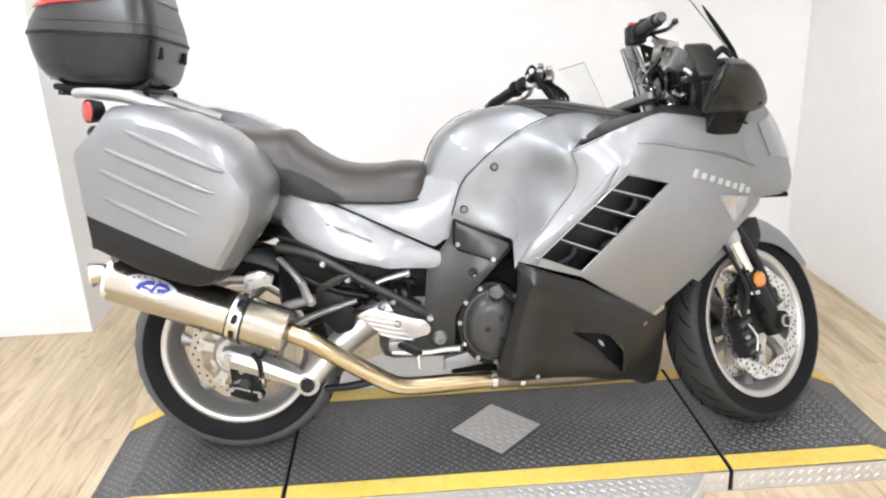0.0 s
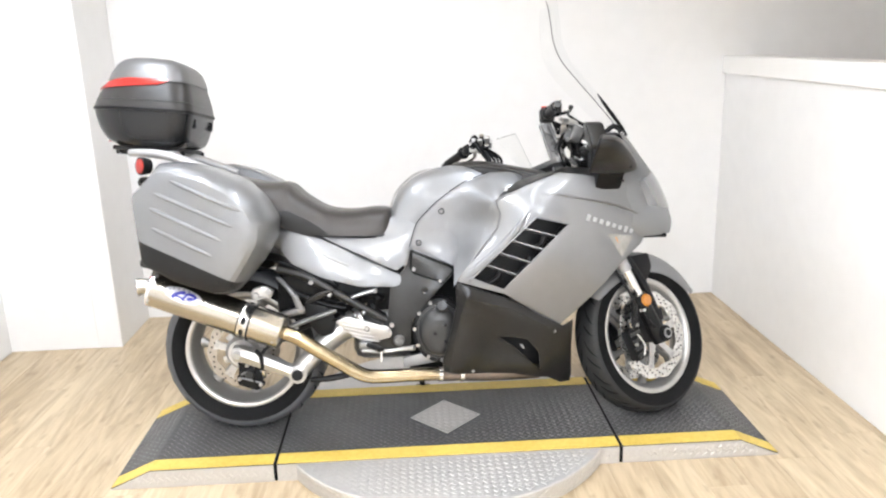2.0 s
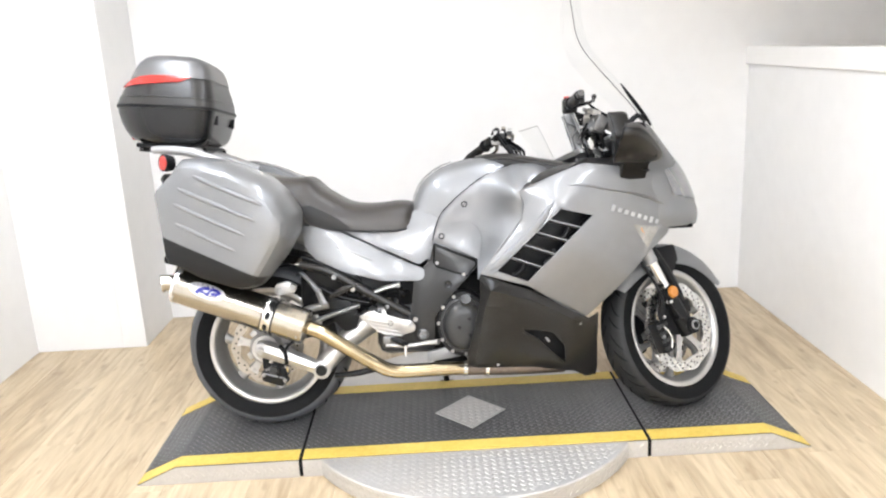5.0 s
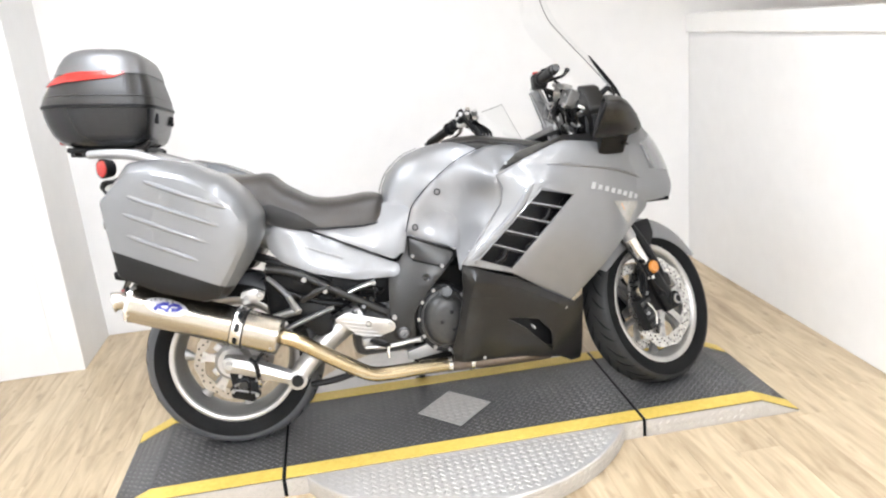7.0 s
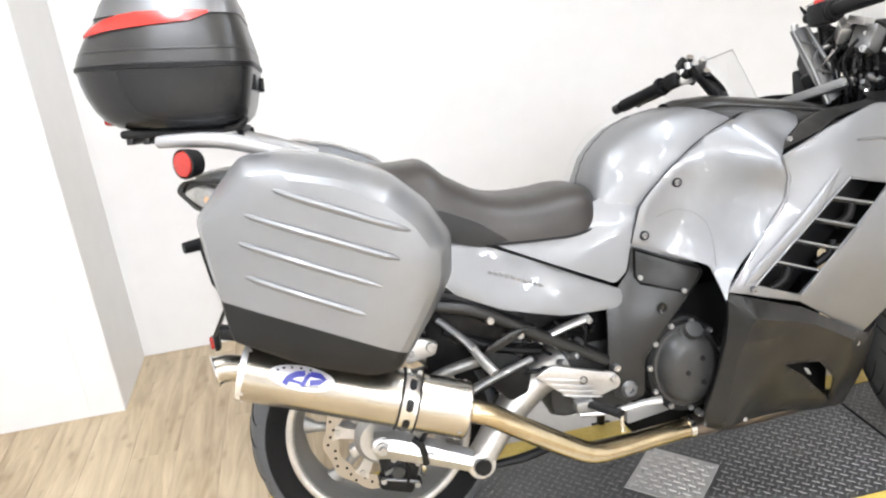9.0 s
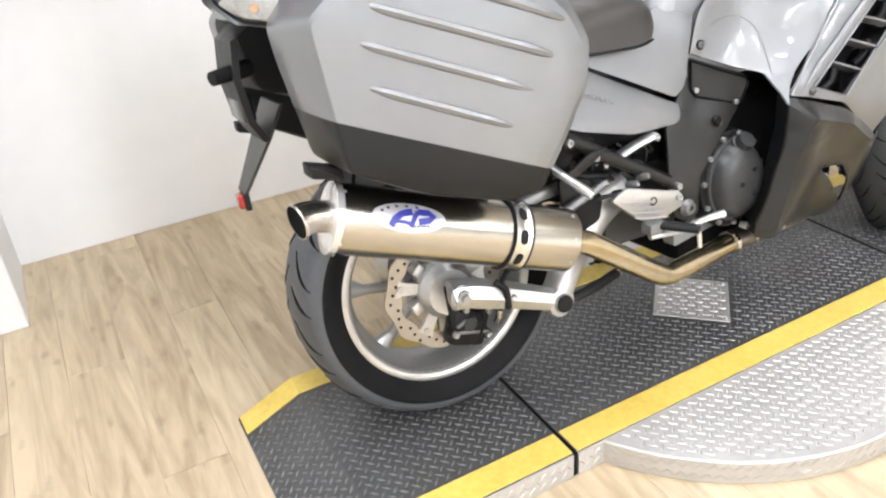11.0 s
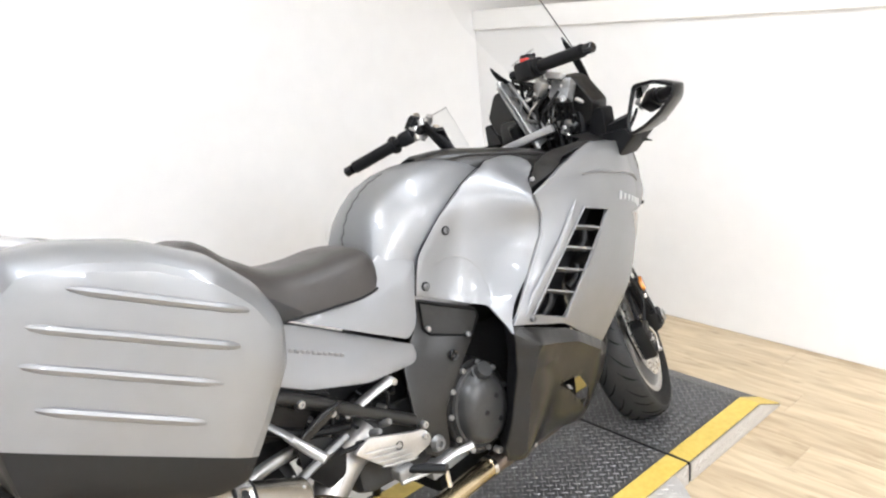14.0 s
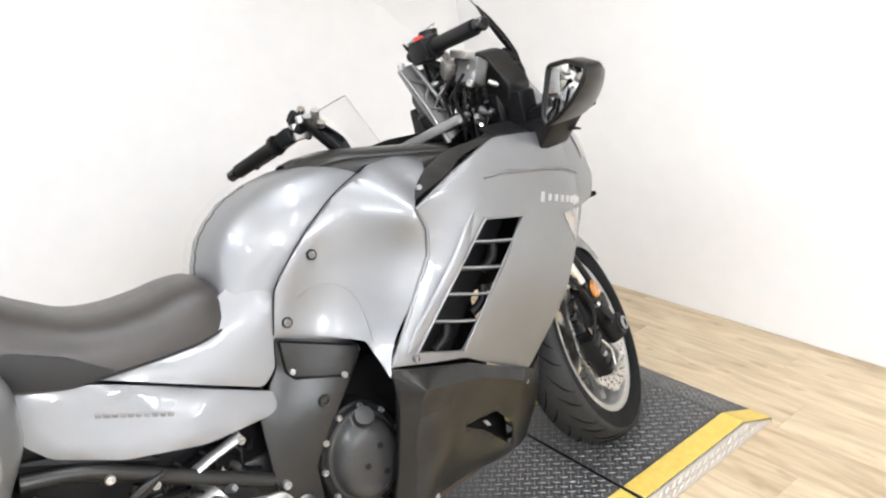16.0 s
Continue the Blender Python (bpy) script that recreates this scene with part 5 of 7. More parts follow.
# --- tail, rack and lamps ---
tail = part("tail_cowl", rings([[V(u, h * math.copysign(abs(math.cos(a)) ** 0.6, math.cos(a)), w0 + (w1 - w0) * (0.5 + 0.5 * math.copysign(abs(math.sin(a)) ** 0.6, math.sin(a)))) for a in (2 * math.pi * j / 28 for j in range(28))]
                                for u, h, w0, w1 in ((-0.55, 0.14, 0.66, 0.78), (-0.75, 0.135, 0.76, 0.90), (-0.92, 0.125, 0.87, 0.985), (-1.02, 0.115, 0.90, 0.99), (-1.07, 0.09, 0.92, 0.985))]), SILVER, bike, "silver tail cowl", 50)
part("tail_lamp", rings([[V(u, h * math.cos(a), 0.955 + k * math.sin(a)) for a in (2 * math.pi * j / 24 for j in range(24))] for u, h, k in ((-1.03, 0.085, 0.035), (-1.068, 0.065, 0.028), (-1.078, 0.04, 0.018))]), RED, tail, "red tail lamp lens")


def rear_indicator(s):
    pod_out = [(-1.136, 0.972), (-1.115, 0.995), (-1.035, 0.985), (-0.985, 0.945), (-0.995, 0.905), (-1.095, 0.925)]
    lens_out = [(-1.116, 0.966), (-1.080, 0.981), (-1.000, 0.952), (-1.004, 0.916), (-1.082, 0.934)]

    def lay(pts, back, k=1.0):
        cu, cw = sum(a for a, b in pts) / len(pts), sum(b for a, b in pts) / len(pts)
        out = []
        for u, w in round_poly(pts, 0.012, 3):
            u, w = cu + (u - cu) * k, cw + (w - cw) * k
            v = (0.092 if s < 0 else 0.138) + (u + 1.09) * 0.75 - back * 0.8
            out.append(V(u + back * 0.6 - (-0.022 if s < 0 else -0.055), s * v, w - 0.012))
        return out

    p = part("rear_indicator", rings([lay(pod_out, 0.075, 0.6), lay(pod_out, 0.05, 0.95), lay(pod_out, 0.012, 1.0), lay(pod_out, 0.0, 0.96), lay(pod_out, 0.004, 0.84), lay(pod_out, 0.012, 0.82)]), CASEGREY, bike, "dark grey rear indicator pod with clear lens", 40)
    q = part("indicator_lens", rings([lay(lens_out, 0.012, 1.04), lay(lens_out, 0.0, 1.0), lay(lens_out, -0.004, 0.85), lay(lens_out, -0.005, 0.4)]), LENS, p, "clear indicator lens", 40)
    part("bulb", lathe([(0, 0.005), (0.007, 0.004), (0.011, -0.002)], axis_to((-1.040 if s < 0 else -1.010, s * (0.116 if s < 0 else 0.160), 0.938), (-0.6, s * 0.8, 0)), 14), PALEAMBER, q)
    lamp_m = axis_to((-1.073, s * 0.118, 1.020), (-0.66, s * 0.75, 0.05))
    if s > 0:
        return p
    r = part("round_marker_lamp", lathe([(0, 0.008), (0.018, 0.0075), (0.026, 0.005), (0.029, 0.0), (0.029, -0.008)], lamp_m, 32), RED, bike, "round red marker lamp")
    part("lamp_body", lathe([(0.029, 0.004), (0.032, 0.002), (0.032, -0.010), (0.027, -0.034), (0, -0.038)], lamp_m, 32), BLACK, r)
    return p


both(rear_indicator)
for s in (-1, 1):
    rail = tube([(-0.80, s * 0.150, 0.985), (-0.88, s * 0.148, 1.016), (-0.98, s * 0.130, 1.052), (-1.08, s * 0.115, 1.066), (-1.125, s * 0.10, 1.068)], [0.016, 0.021, 0.022, 0.021, 0.017], 14, flat=0.8)
    part("grab_rail", rail, SILVER_PLASTIC, bike, "silver painted grab rail")
part("luggage_rack", block(-1.125, -0.965, -0.12, 0.12, 1.058, 1.070, 0.005), SILVER_PLASTIC, bike, "silver luggage rack")
part("rear_mudguard", rings([[V(u, -h, w), V(u - 0.012, -h * 0.9, w - 0.004), V(u - 0.012, h * 0.9, w - 0.004), V(u, h, w)] for u, h, w in ((-1.02, 0.085, 0.925), (-1.068, 0.085, 0.89), (-1.078, 0.085, 0.82), (-1.068, 0.08, 0.74), (-1.045, 0.07, 0.70))], caps=True), BLACK, bike, "black plastic rear mudguard", 40)
flap = part("mud_flap", rings([[V(u, -h, w), V(u - 0.008, -h, w), V(u - 0.008, h, w), V(u, h, w)] for u, h, w in ((-1.01, 0.075, 0.76), (-1.043, 0.066, 0.70), (-1.103, 0.030, 0.60))]), CASEGREY, bike, "dark grey mud flap", 40)
part("rear_reflector", block(-1.122, -1.110, -0.014, 0.014, 0.568, 0.596, 0.003), RED, flap, "red rear reflector")
part("reflector_back", block(-1.112, -1.100, -0.017, 0.017, 0.562, 0.602, 0.003), BLACK, flap)
part("plate_lamp", tube([(-1.05, -0.035, 0.832), (-1.085, -0.052, 0.830), (-1.125, -0.072, 0.828)], [0.017, 0.015, 0.013], 16, False), BLACK, bike, "black number plate lamp")
part("plate_bracket", block(-1.085, -1.06, -0.06, 0.06, 0.735, 0.79, 0.006), GLOSSBLACK, bike, "black number plate bracket")
part("inner_fender", rings([[V(-0.747 + r * math.cos(a), s2 * 0.10, 0.33 + r * math.sin(a)) for s2 in (-1, -0.5, 0, 0.5, 1) for r in (0.34,)] for a in (math.pi * (0.15 + 0.47 * j / 16) for j in range(17))], closed=False, caps=False), BLACK, bike, "black inner rear mudguard", 40)

# --- top case ---
FIXM = Matrix.Translation((-0.038, 0.105, 0)) @ Matrix.Translation((-1.02, 0, 1.09)) @ Matrix.Rotation(radians(5.5), 4, "Y") @ Matrix.Translation((1.02, 0, -1.09)) @ Matrix.Translation((-1.08, 0, 1.08)) @ Matrix.Scale(1.03, 4) @ Matrix.Translation((1.08, 0, -1.08))


def case_ring(w, c, d, e):
    """One level of the case's outline, drawn in by c in front, d at the sides and e behind."""
    return [V(u, v, w) for u, v in round_poly([(-0.885 - c, -0.205 + d), (-0.892 - c, 0.205 - d), (-1.15 + e * 0.6, 0.198 - d), (-1.275 + e, 0.10), (-1.275 + e, -0.10), (-1.15 + e * 0.6, -0.198 + d)], 0.075, 6)]


topcase = part("top_case", rings([case_ring(*k) for k in ((1.088, 0.055, 0.055, 0.105), (1.094, 0.036, 0.036, 0.080), (1.108, 0.022, 0.022, 0.052), (1.13, 0.014, 0.014, 0.032), (1.16, 0.008, 0.009, 0.015), (1.19, 0.003, 0.003, 0.004), (1.216, 0.0, 0.0, -0.002))]), CASEBLACK, bike, "black grained plastic top case", 60)
LID = ((1.224, 0.0, 0.0, -0.004), (1.245, 0.003, 0.004, 0.004), (1.27, 0.008, 0.009, 0.016), (1.30, 0.016, 0.018, 0.034), (1.325, 0.024, 0.026, 0.052))
lid = part("lid", rings([case_ring(*k) for k in LID]), CASEGREY, topcase, "dark grey case lid", 60)
part("lid_panel", rings([case_ring(*k) for k in ((1.3255, 0.021, 0.023, 0.048), (1.328, 0.0215, 0.0235, 0.051), (1.355, 0.028, 0.031, 0.064), (1.382, 0.040, 0.044, 0.084), (1.400, 0.062, 0.064, 0.110), (1.409, 0.095, 0.092, 0.145), (1.413, 0.15, 0.14, 0.21))]), LIDSILVER, lid, "silver painted lid panel", 45)


def lid_in(w, k):
    return float(np.interp(w, [q[0] for q in LID], [q[k] for q in LID]))


for s in (-1, 1):
    refl = []
    for u, w0, w1 in ((-1.232, 1.284, 1.294), (-1.215, 1.288, 1.308), (-1.185, 1.292, 1.318), (-1.15, 1.296, 1.326), (-1.11, 1.299, 1.330), (-1.06, 1.304, 1.331), (-1.00, 1.310, 1.331), (-0.965, 1.324, 1.330)):
        row = []
        for k, w in enumerate((w0, (w0 + w1) / 2, w1)):
            edge = sorted((q.x, abs(q.y)) for q in case_ring(w, lid_in(w, 1), lid_in(w, 2), lid_in(w, 3)) if q.y * s > 0.08)
            v = float(np.interp(u, [q[0] for q in edge], [q[1] for q in edge]))
            out = 0.0065 if k == 1 else 0.004
            row.append(V(u - (out if u < -1.1 else 0), s * (v + out), w))
        refl.append(row)
    part("red_reflector", rings(refl, closed=False, caps=False), RED, lid, "long red reflector", 60)
part("lid_line", rings([case_ring(w, lid_in(w, 1) - g, lid_in(w, 2) - g, lid_in(w, 3) - g) for w, g in ((1.250, -0.002), (1.2515, 0.0018), (1.2545, 0.0018), (1.256, -0.002))]), CASEGREY, lid, "raised line round the lid", 45)
part("lip_seal", rings([case_ring(w, -g, -g, -0.003 - g) for w, g in ((1.214, -0.002), (1.2155, 0.003), (1.2245, 0.003), (1.226, -0.002))]), BLACK, topcase, "black lip between base and lid", 45)
for y in (-0.105, 0.105):
    part("hinge", block(-0.896, -0.884, y - 0.004, y + 0.004, 1.165, 1.20, 0.002), BLACK, topcase, "black hinge")
part("mount_plate", block(-1.18, -0.925, -0.13, 0.13, 1.070, 1.088, 0.007), BLACK, topcase, "black case mounting plate")
for y in (-0.12, 0.12):
    part("mount_foot", lathe([(0, 0.014), (0.016, 0.013), (0.018, -0.014), (0, -0.014)], pose(-0.935, y, 1.068), 20), BLACK, topcase)
part("mount_claw", tube([(-0.955, -0.135, 1.082), (-0.925, -0.140, 1.088), (-0.908, -0.140, 1.108)], [0.012, 0.013, 0.009], 10, flat=0.7), CASEGREY, topcase, "dark mounting claw")
for k in range(4):
    part("mount_rib", block(-1.17 + 0.035 * k, -1.155 + 0.035 * k, -0.12, 0.12, 1.056, 1.072, 0.003), CASEGREY, topcase)
part("case_lock", block(-1.236, -1.209, -0.035, 0.035, 1.098, 1.128, 0.008), RED, topcase, "red lock button")


FIXM = None
# --- panniers ---
def pannier(s):
    """A hard side case: silver shell over a black base, cut along one slanting joint."""
    wide = [(-1.052, 0.918), (-1.001, 0.975), (-0.945, 1.030), (-0.86, 1.030), (-0.76, 1.005), (-0.66, 0.955), (-0.60, 0.895), (-0.563, 0.825), (-0.572, 0.755), (-0.62, 0.680), (-0.70, 0.585), (-0.76, 0.580), (-0.90, 0.622), (-1.018, 0.690), (-1.047, 0.862)]
    face = [(-1.034, 0.922), (-0.986, 0.962), (-0.935, 1.000), (-0.86, 0.998), (-0.77, 0.974), (-0.685, 0.928), (-0.632, 0.875), (-0.603, 0.818), (-0.612, 0.755), (-0.655, 0.685), (-0.715, 0.598), (-0.765, 0.592), (-0.89, 0.628), (-1.014, 0.690), (-1.018, 0.728)]
    o = (-0.84, 0.81)

    def ring(v, k, shrink=1.0, r=0.014):
        pts = []
        for i, (a, b) in enumerate(zip(wide, face)):
            q = max(0.0, min(1.0, (v - 0.315) / 0.115)) if i in (0, 1, 13, 14) else k
            z = 1.0 - (1.0 - shrink) * (0.25 if i in (0, 13, 14) and shrink > 0.9 else 1.0)
            pts.append(((a[0] * (1 - q) + b[0] * q - o[0]) * z + o[0], (a[1] * (1 - q) + b[1] * q - o[1]) * z + o[1]))
        return [V(u, s * (v - 0.27 * max(0.0, -0.70 - u) * max(0.0, (v - 0.2) / 0.25)), w) for u, w in round_poly(pts, r, 3)]

    rows = [ring(0.19, 0, 0.95), ring(0.20, 0, 0.985), ring(0.30, 0), ring(0.345, 0.03), ring(0.385, 0.22), ring(0.42, 0.62), ring(0.438, 1.0), ring(0.447, 1.0, 0.93), ring(0.4515, 1.0, 0.80), ring(0.453, 1.0, 0.5), ring(0.4535, 1.0, 0.2)]
    cut_p, cut_n = V(-0.84, 0, 0.695), V(0.40, 0, 0.917)
    back_p, back_n = V(-1.035, 0, 0.775), V(0.963, 0, 0.27)
    shell, foot, cheek = rings(rows), rings(rows), rings(rows)

    def halve(b, at, normal, keep_front):
        bmesh.ops.bisect_plane(b, geom=b.verts[:] + b.edges[:] + b.faces[:], plane_co=at, plane_no=normal, clear_inner=keep_front, clear_outer=not keep_front)
        bmesh.ops.holes_fill(b, edges=[e for e in b.edges if e.is_boundary])

    halve(shell, cut_p, cut_n, True)
    halve(shell, back_p, back_n, True)
    end = rings(rows)
    ridge_p, ridge_n = V(-1.036, 0, 0.75), V(1, 0, 0.06)
    halve(foot, cut_p, cut_n, False)
    halve(foot, ridge_p, ridge_n, True)
    halve(cheek, cut_p, cut_n, True)
    halve(cheek, back_p, back_n, False)
    halve(end, cut_p, cut_n, False)
    halve(end, ridge_p, ridge_n, False)
    p = part("pannier", shell, SILVER, bike, "silver hard pannier with four raised ribs", 21)
    merge(cheek, end)
    shrink = Matrix.Translation((0.87, -s * 0.3, -0.65))
    for piece in (foot, cheek):
        bmesh.ops.scale(piece, vec=(0.994, 0.992, 1.0), space=shrink, verts=piece.verts)
    base = part("pannier_base", foot, BASEBLACK, p, "black grained pannier base", 21)
    part("pannier_cheek", cheek, SILVER, p, "silver rear cheek of the pannier", 21)
    for (u0, w0), (u1, w1) in (((-0.905, 0.975), (-0.642, 0.857)), ((-0.968, 0.938), (-0.665, 0.806)), ((-0.988, 0.888), (-0.700, 0.757)), ((-0.984, 0.822), (-0.738, 0.707))):
        line = []
        for t, v in ((0, 0.441), (0.15, 0.450), (0.5, 0.4525), (0.85, 0.450), (1, 0.441)):
            u, w = u0 + (u1 - u0) * t, w0 + (w1 - w0) * t + 0.002
            line.append(V(u, s * (v - 0.27 * max(0.0, -0.70 - u)), w))
        part("rib", strip(line, 0.0085, 0.0085, side=s), SILVER, p, "raised silver rib")
    part("pannier_latch", plate([(-1.050, 0.697), (-0.995, 0.679), (-0.995, 0.657), (-1.050, 0.673)], 0.235, 0.275, 0.003, 0.005, side=s), BLACK, base, "black pannier latch")
    part("pannier_inner", plate([(-1.03, 0.94), (-0.85, 0.99), (-0.65, 0.92), (-0.62, 0.80), (-0.70, 0.68), (-1.0, 0.76)], 0.155, 0.19, 0.01, 0.03, side=s), BLACK, p, "black inner shell")
    return p


both(pannier)

# --- silencer and pipes ---
A, B = V(-1.018, -0.257, 0.582), V(-0.568, -0.288, 0.416)
AX = (B - A).normalized()
LEN = (B - A).length
MUF = axis_to(A, AX) @ Matrix.Diagonal((1.0, 1.0, 1, 1))
R0 = 0.063
muffler = part("silencer", lathe([(R0 - 0.003, -0.003), (R0, 0.0), (R0, LEN), (R0 - 0.003, LEN + 0.004), (0.03, LEN + 0.012), (0, LEN + 0.012)], MUF, 64), BRUSHED, bike, "brushed stainless steel silencer", 30)
part("end_cap", lathe([(0, -0.004), (R0 - 0.012, -0.005), (R0 + 0.001, -0.002), (R0 + 0.002, 0.010), (R0 + 0.0005, 0.0105)], MUF, 64), POLISHED, muffler, "polished end cap")
tip_line = [A + V(0.02, 0.002, -0.002), A + V(-0.008, 0.002, 0.004), A + V(-0.024, 0.002, 0.008), A + V(-0.040, 0.0005, 0.0095), A + V(-0.054, -0.0025, 0.0080)]
part("outlet", tube(tip_line, [0.028, 0.028, 0.0285, 0.0295, 0.031], 28), BRUSHED, muffler, "upswept stainless outlet", 30)
TIPM = axis_to(tip_line[-1], tip_line[-1] - tip_line[-2])
part("outlet_lip", lathe([(0.030, 0.003), (0.0325, 0.003), (0.0335, 0.0005), (0.0328, -0.002), (0.031, -0.002)], TIPM, 32, True), STEEL, muffler)
part("outlet_bore", lathe([(0.0315, 0.0028), (0.029, 0.001), (0, 0.0005)], TIPM, 32), DEEP_BLACK, muffler)
band0 = LEN * 0.735
part("clamp_band", lathe([(R0, band0 - 0.020), (R0 + 0.0035, band0 - 0.020), (R0 + 0.0045, band0 - 0.017), (R0 + 0.0035, band0 - 0.015), (R0 + 0.0035, band0 + 0.015), (R0 + 0.0045, band0 + 0.017), (R0 + 0.0035, band0 + 0.020), (R0, band0 + 0.020)], MUF, 64), STEEL, muffler, "slotted steel clamp band", 30)
for e in (-1, 1):
    part("band_edge", lathe([(R0 + 0.003, band0 + e * 0.0165), (R0 + 0.0052, band0 + e * 0.017), (R0 + 0.0052, band0 + e * 0.0205), (R0 + 0.001, band0 + e * 0.021)], MUF, 64), BLACK, muffler, "dark rubber edge of the band", 30)
for k in range(9):
    slot_ = bmesh.new()
    grid_ = []
    for j in range(13):
        t = j / 6 - 1
        half = 0.0075 * math.sqrt(max(0.0, 1 - abs(t) ** 3.5))
        ang = 2 * math.pi * k / 9 + 0.15 + t * 0.215
        grid_.append([slot_.verts.new(MUF @ V(math.cos(ang) * (R0 + 0.0041), math.sin(ang) * (R0 + 0.0041), band0 + q * max(half, 0.0004))) for q in (-1, 1)])
    for g0, g1 in zip(grid_, grid_[1:]):
        slot_.faces.new((g0[0], g0[1], g1[1], g1[0]))
    part("clamp_slot", slot_, BLACK, muffler)
for along in (0.012, LEN - 0.012):
    for k in range(8):
        a = 2 * math.pi * k / 8 + 0.5
        m = MUF @ Matrix.Rotation(a, 4, "Z") @ Matrix.Translation((R0, 0, along)) @ Matrix.Rotation(radians(90), 4, "Y")
        part("rivet", lathe([(0, 0.003), (0.003, 0.002), (0.0042, -0.001)], m, 10), BOLT, muffler)


def on_muffler(along, ang, lift=0.0008):
    """A point of the silencer's skin: metres along, metres round it."""
    a = OUT + ang / R0
    return MUF @ V(math.cos(a) * (R0 + lift), math.sin(a) * (R0 + lift), along)


side_dir = MUF.to_3x3().inverted() @ V(0, -0.9, 0.42)
OUT = math.atan2(side_dir.y, side_dir.x)
GO = 1 if (MUF.to_3x3() @ V(-math.sin(OUT), math.cos(OUT), 0)).z > 0 else -1


def decal(name, outline, material, lift, parent, label=""):
    """A thin print that follows the round skin."""
    own = bmesh.new()
    n = len(outline)
    cx, cy = sum(p[0] for p in outline) / n, sum(p[1] for p in outline) / n
    lp = [[own.verts.new(on_muffler(cx + (x - cx) * k, GO * (cy + (y - cy) * k), lift)) for x, y in outline] for k in (1.0, 0.66, 0.33)]
    for a, b in zip(lp, lp[1:]):
        for i in range(n):
            own.faces.new((a[i], a[(i + 1) % n], b[(i + 1) % n], b[i]))
    own.faces.new(lp[-1])
    return part(name, own, material, parent, label)


badge = decal("silencer_badge", [(0.125 + 0.068 * math.cos(2 * math.pi * j / 40), 0.0 + 0.026 * math.sin(2 * math.pi * j / 40)) for j in range(40)], DECAL, 0.0010, muffler, "oval silver badge with blue marks")


def swoosh(points, width):
    line = [Vector(p) for p in points]
    left, right = [], []
    for i, p in enumerate(line):
        d = (line[min(i + 1, len(line) - 1)] - line[max(0, i - 1)]).normalized()
        nrm = Vector((-d.y, d.x))
        left.append(tuple(p + nrm * width))
        right.append(tuple(p - nrm * width))
    return left, right


for pts_, wd in (([(0.092, -0.017), (0.098, -0.004), (0.112, 0.006), (0.13, 0.011)], 0.0060), ([(0.128, -0.016), (0.134, 0.0), (0.140, 0.012)], 0.0045), ([(0.140, 0.011), (0.160, 0.011), (0.170, 0.005), (0.162, -0.002), (0.142, -0.006)], 0.0056), ([(0.10, -0.008), (0.115, -0.008), (0.128, -0.010)], 0.003)):
    lft, rgt = swoosh(pts_, wd)
    own = bmesh.new()
    lp = [[own.verts.new(on_muffler(x, GO * y, 0.0018)) for x, y in q] for q in (lft, rgt)]
    for i in range(len(lft) - 1):
        own.faces.new((lp[0][i], lp[0][i + 1], lp[1][i + 1], lp[1][i]))
    part("badge_mark", own, BLUE, badge)
for k in range(5):
    a = math.pi * (0.86 - 0.11 * k)
    x, y = 0.125 + 0.056 * math.cos(a), 0.020 * math.sin(a)
    decal("badge_bar", [(x - 0.0028, y - 0.0022), (x + 0.0028, y - 0.0022), (x + 0.0028, y + 0.0022), (x - 0.0028, y + 0.0022)], INK, 0.0018, badge)
for k in range(5):
    x, y = 0.136 + 0.006 * k, -0.014 + 0.0006 * k
    decal("badge_bar", [(x - 0.002, y - 0.0016), (x + 0.002, y - 0.0016), (x + 0.002, y + 0.0016), (x - 0.002, y + 0.0016)], INK, 0.0018, badge)
pipe = part("exhaust_pipe", tube([B - AX * 0.01, B + AX * 0.05, (-0.45, -0.285, 0.350), (-0.34, -0.262, 0.272), (-0.285, -0.245, 0.238), (-0.23, -0.23, 0.228), (-0.12, -0.20, 0.222), (-0.01, -0.17, 0.215)], 0.0255, 20), GOLDEN, bike, "heat-tinted golden exhaust pipe")
part("collector", tube([(-0.02, -0.168, 0.214), (0.06, -0.15, 0.208), (0.16, -0.13, 0.20), (0.36, -0.09, 0.19)], [0.027, 0.028, 0.029, 0.027], 18), BURNT, bike, "heat-stained collector pipe")
for p_ in ((-0.015, -0.169, 0.215), (0.065, -0.15, 0.208)):
    part("pipe_clamp", lathe([(0.026, -0.007), (0.0305, -0.007), (0.0305, 0.007), (0.026, 0.007)], axis_to(p_, (1, 0.18, -0.04)), 28), STEEL, pipe, "steel pipe clamp")
FIXM = FIX_R
hanger = part("silencer_hanger", plate([(-0.690, 0.545), (-0.680, 0.570), (-0.64, 0.578), (-0.605, 0.560), (-0.615, 0.535), (-0.68, 0.525)], -0.222, -0.204, 0.003, 0.008), ALU, bike, "aluminium silencer hanger")
part("hanger_bolt", bolt(0.012, 0.008, axis_to((-0.622, -0.224, 0.556), (0, -1, 0))), BOLT, hanger)
part("hanger_bolt", bolt(0.008, 0.006, axis_to((-0.668, -0.224, 0.548), (0, -1, 0))), BOLT, hanger)

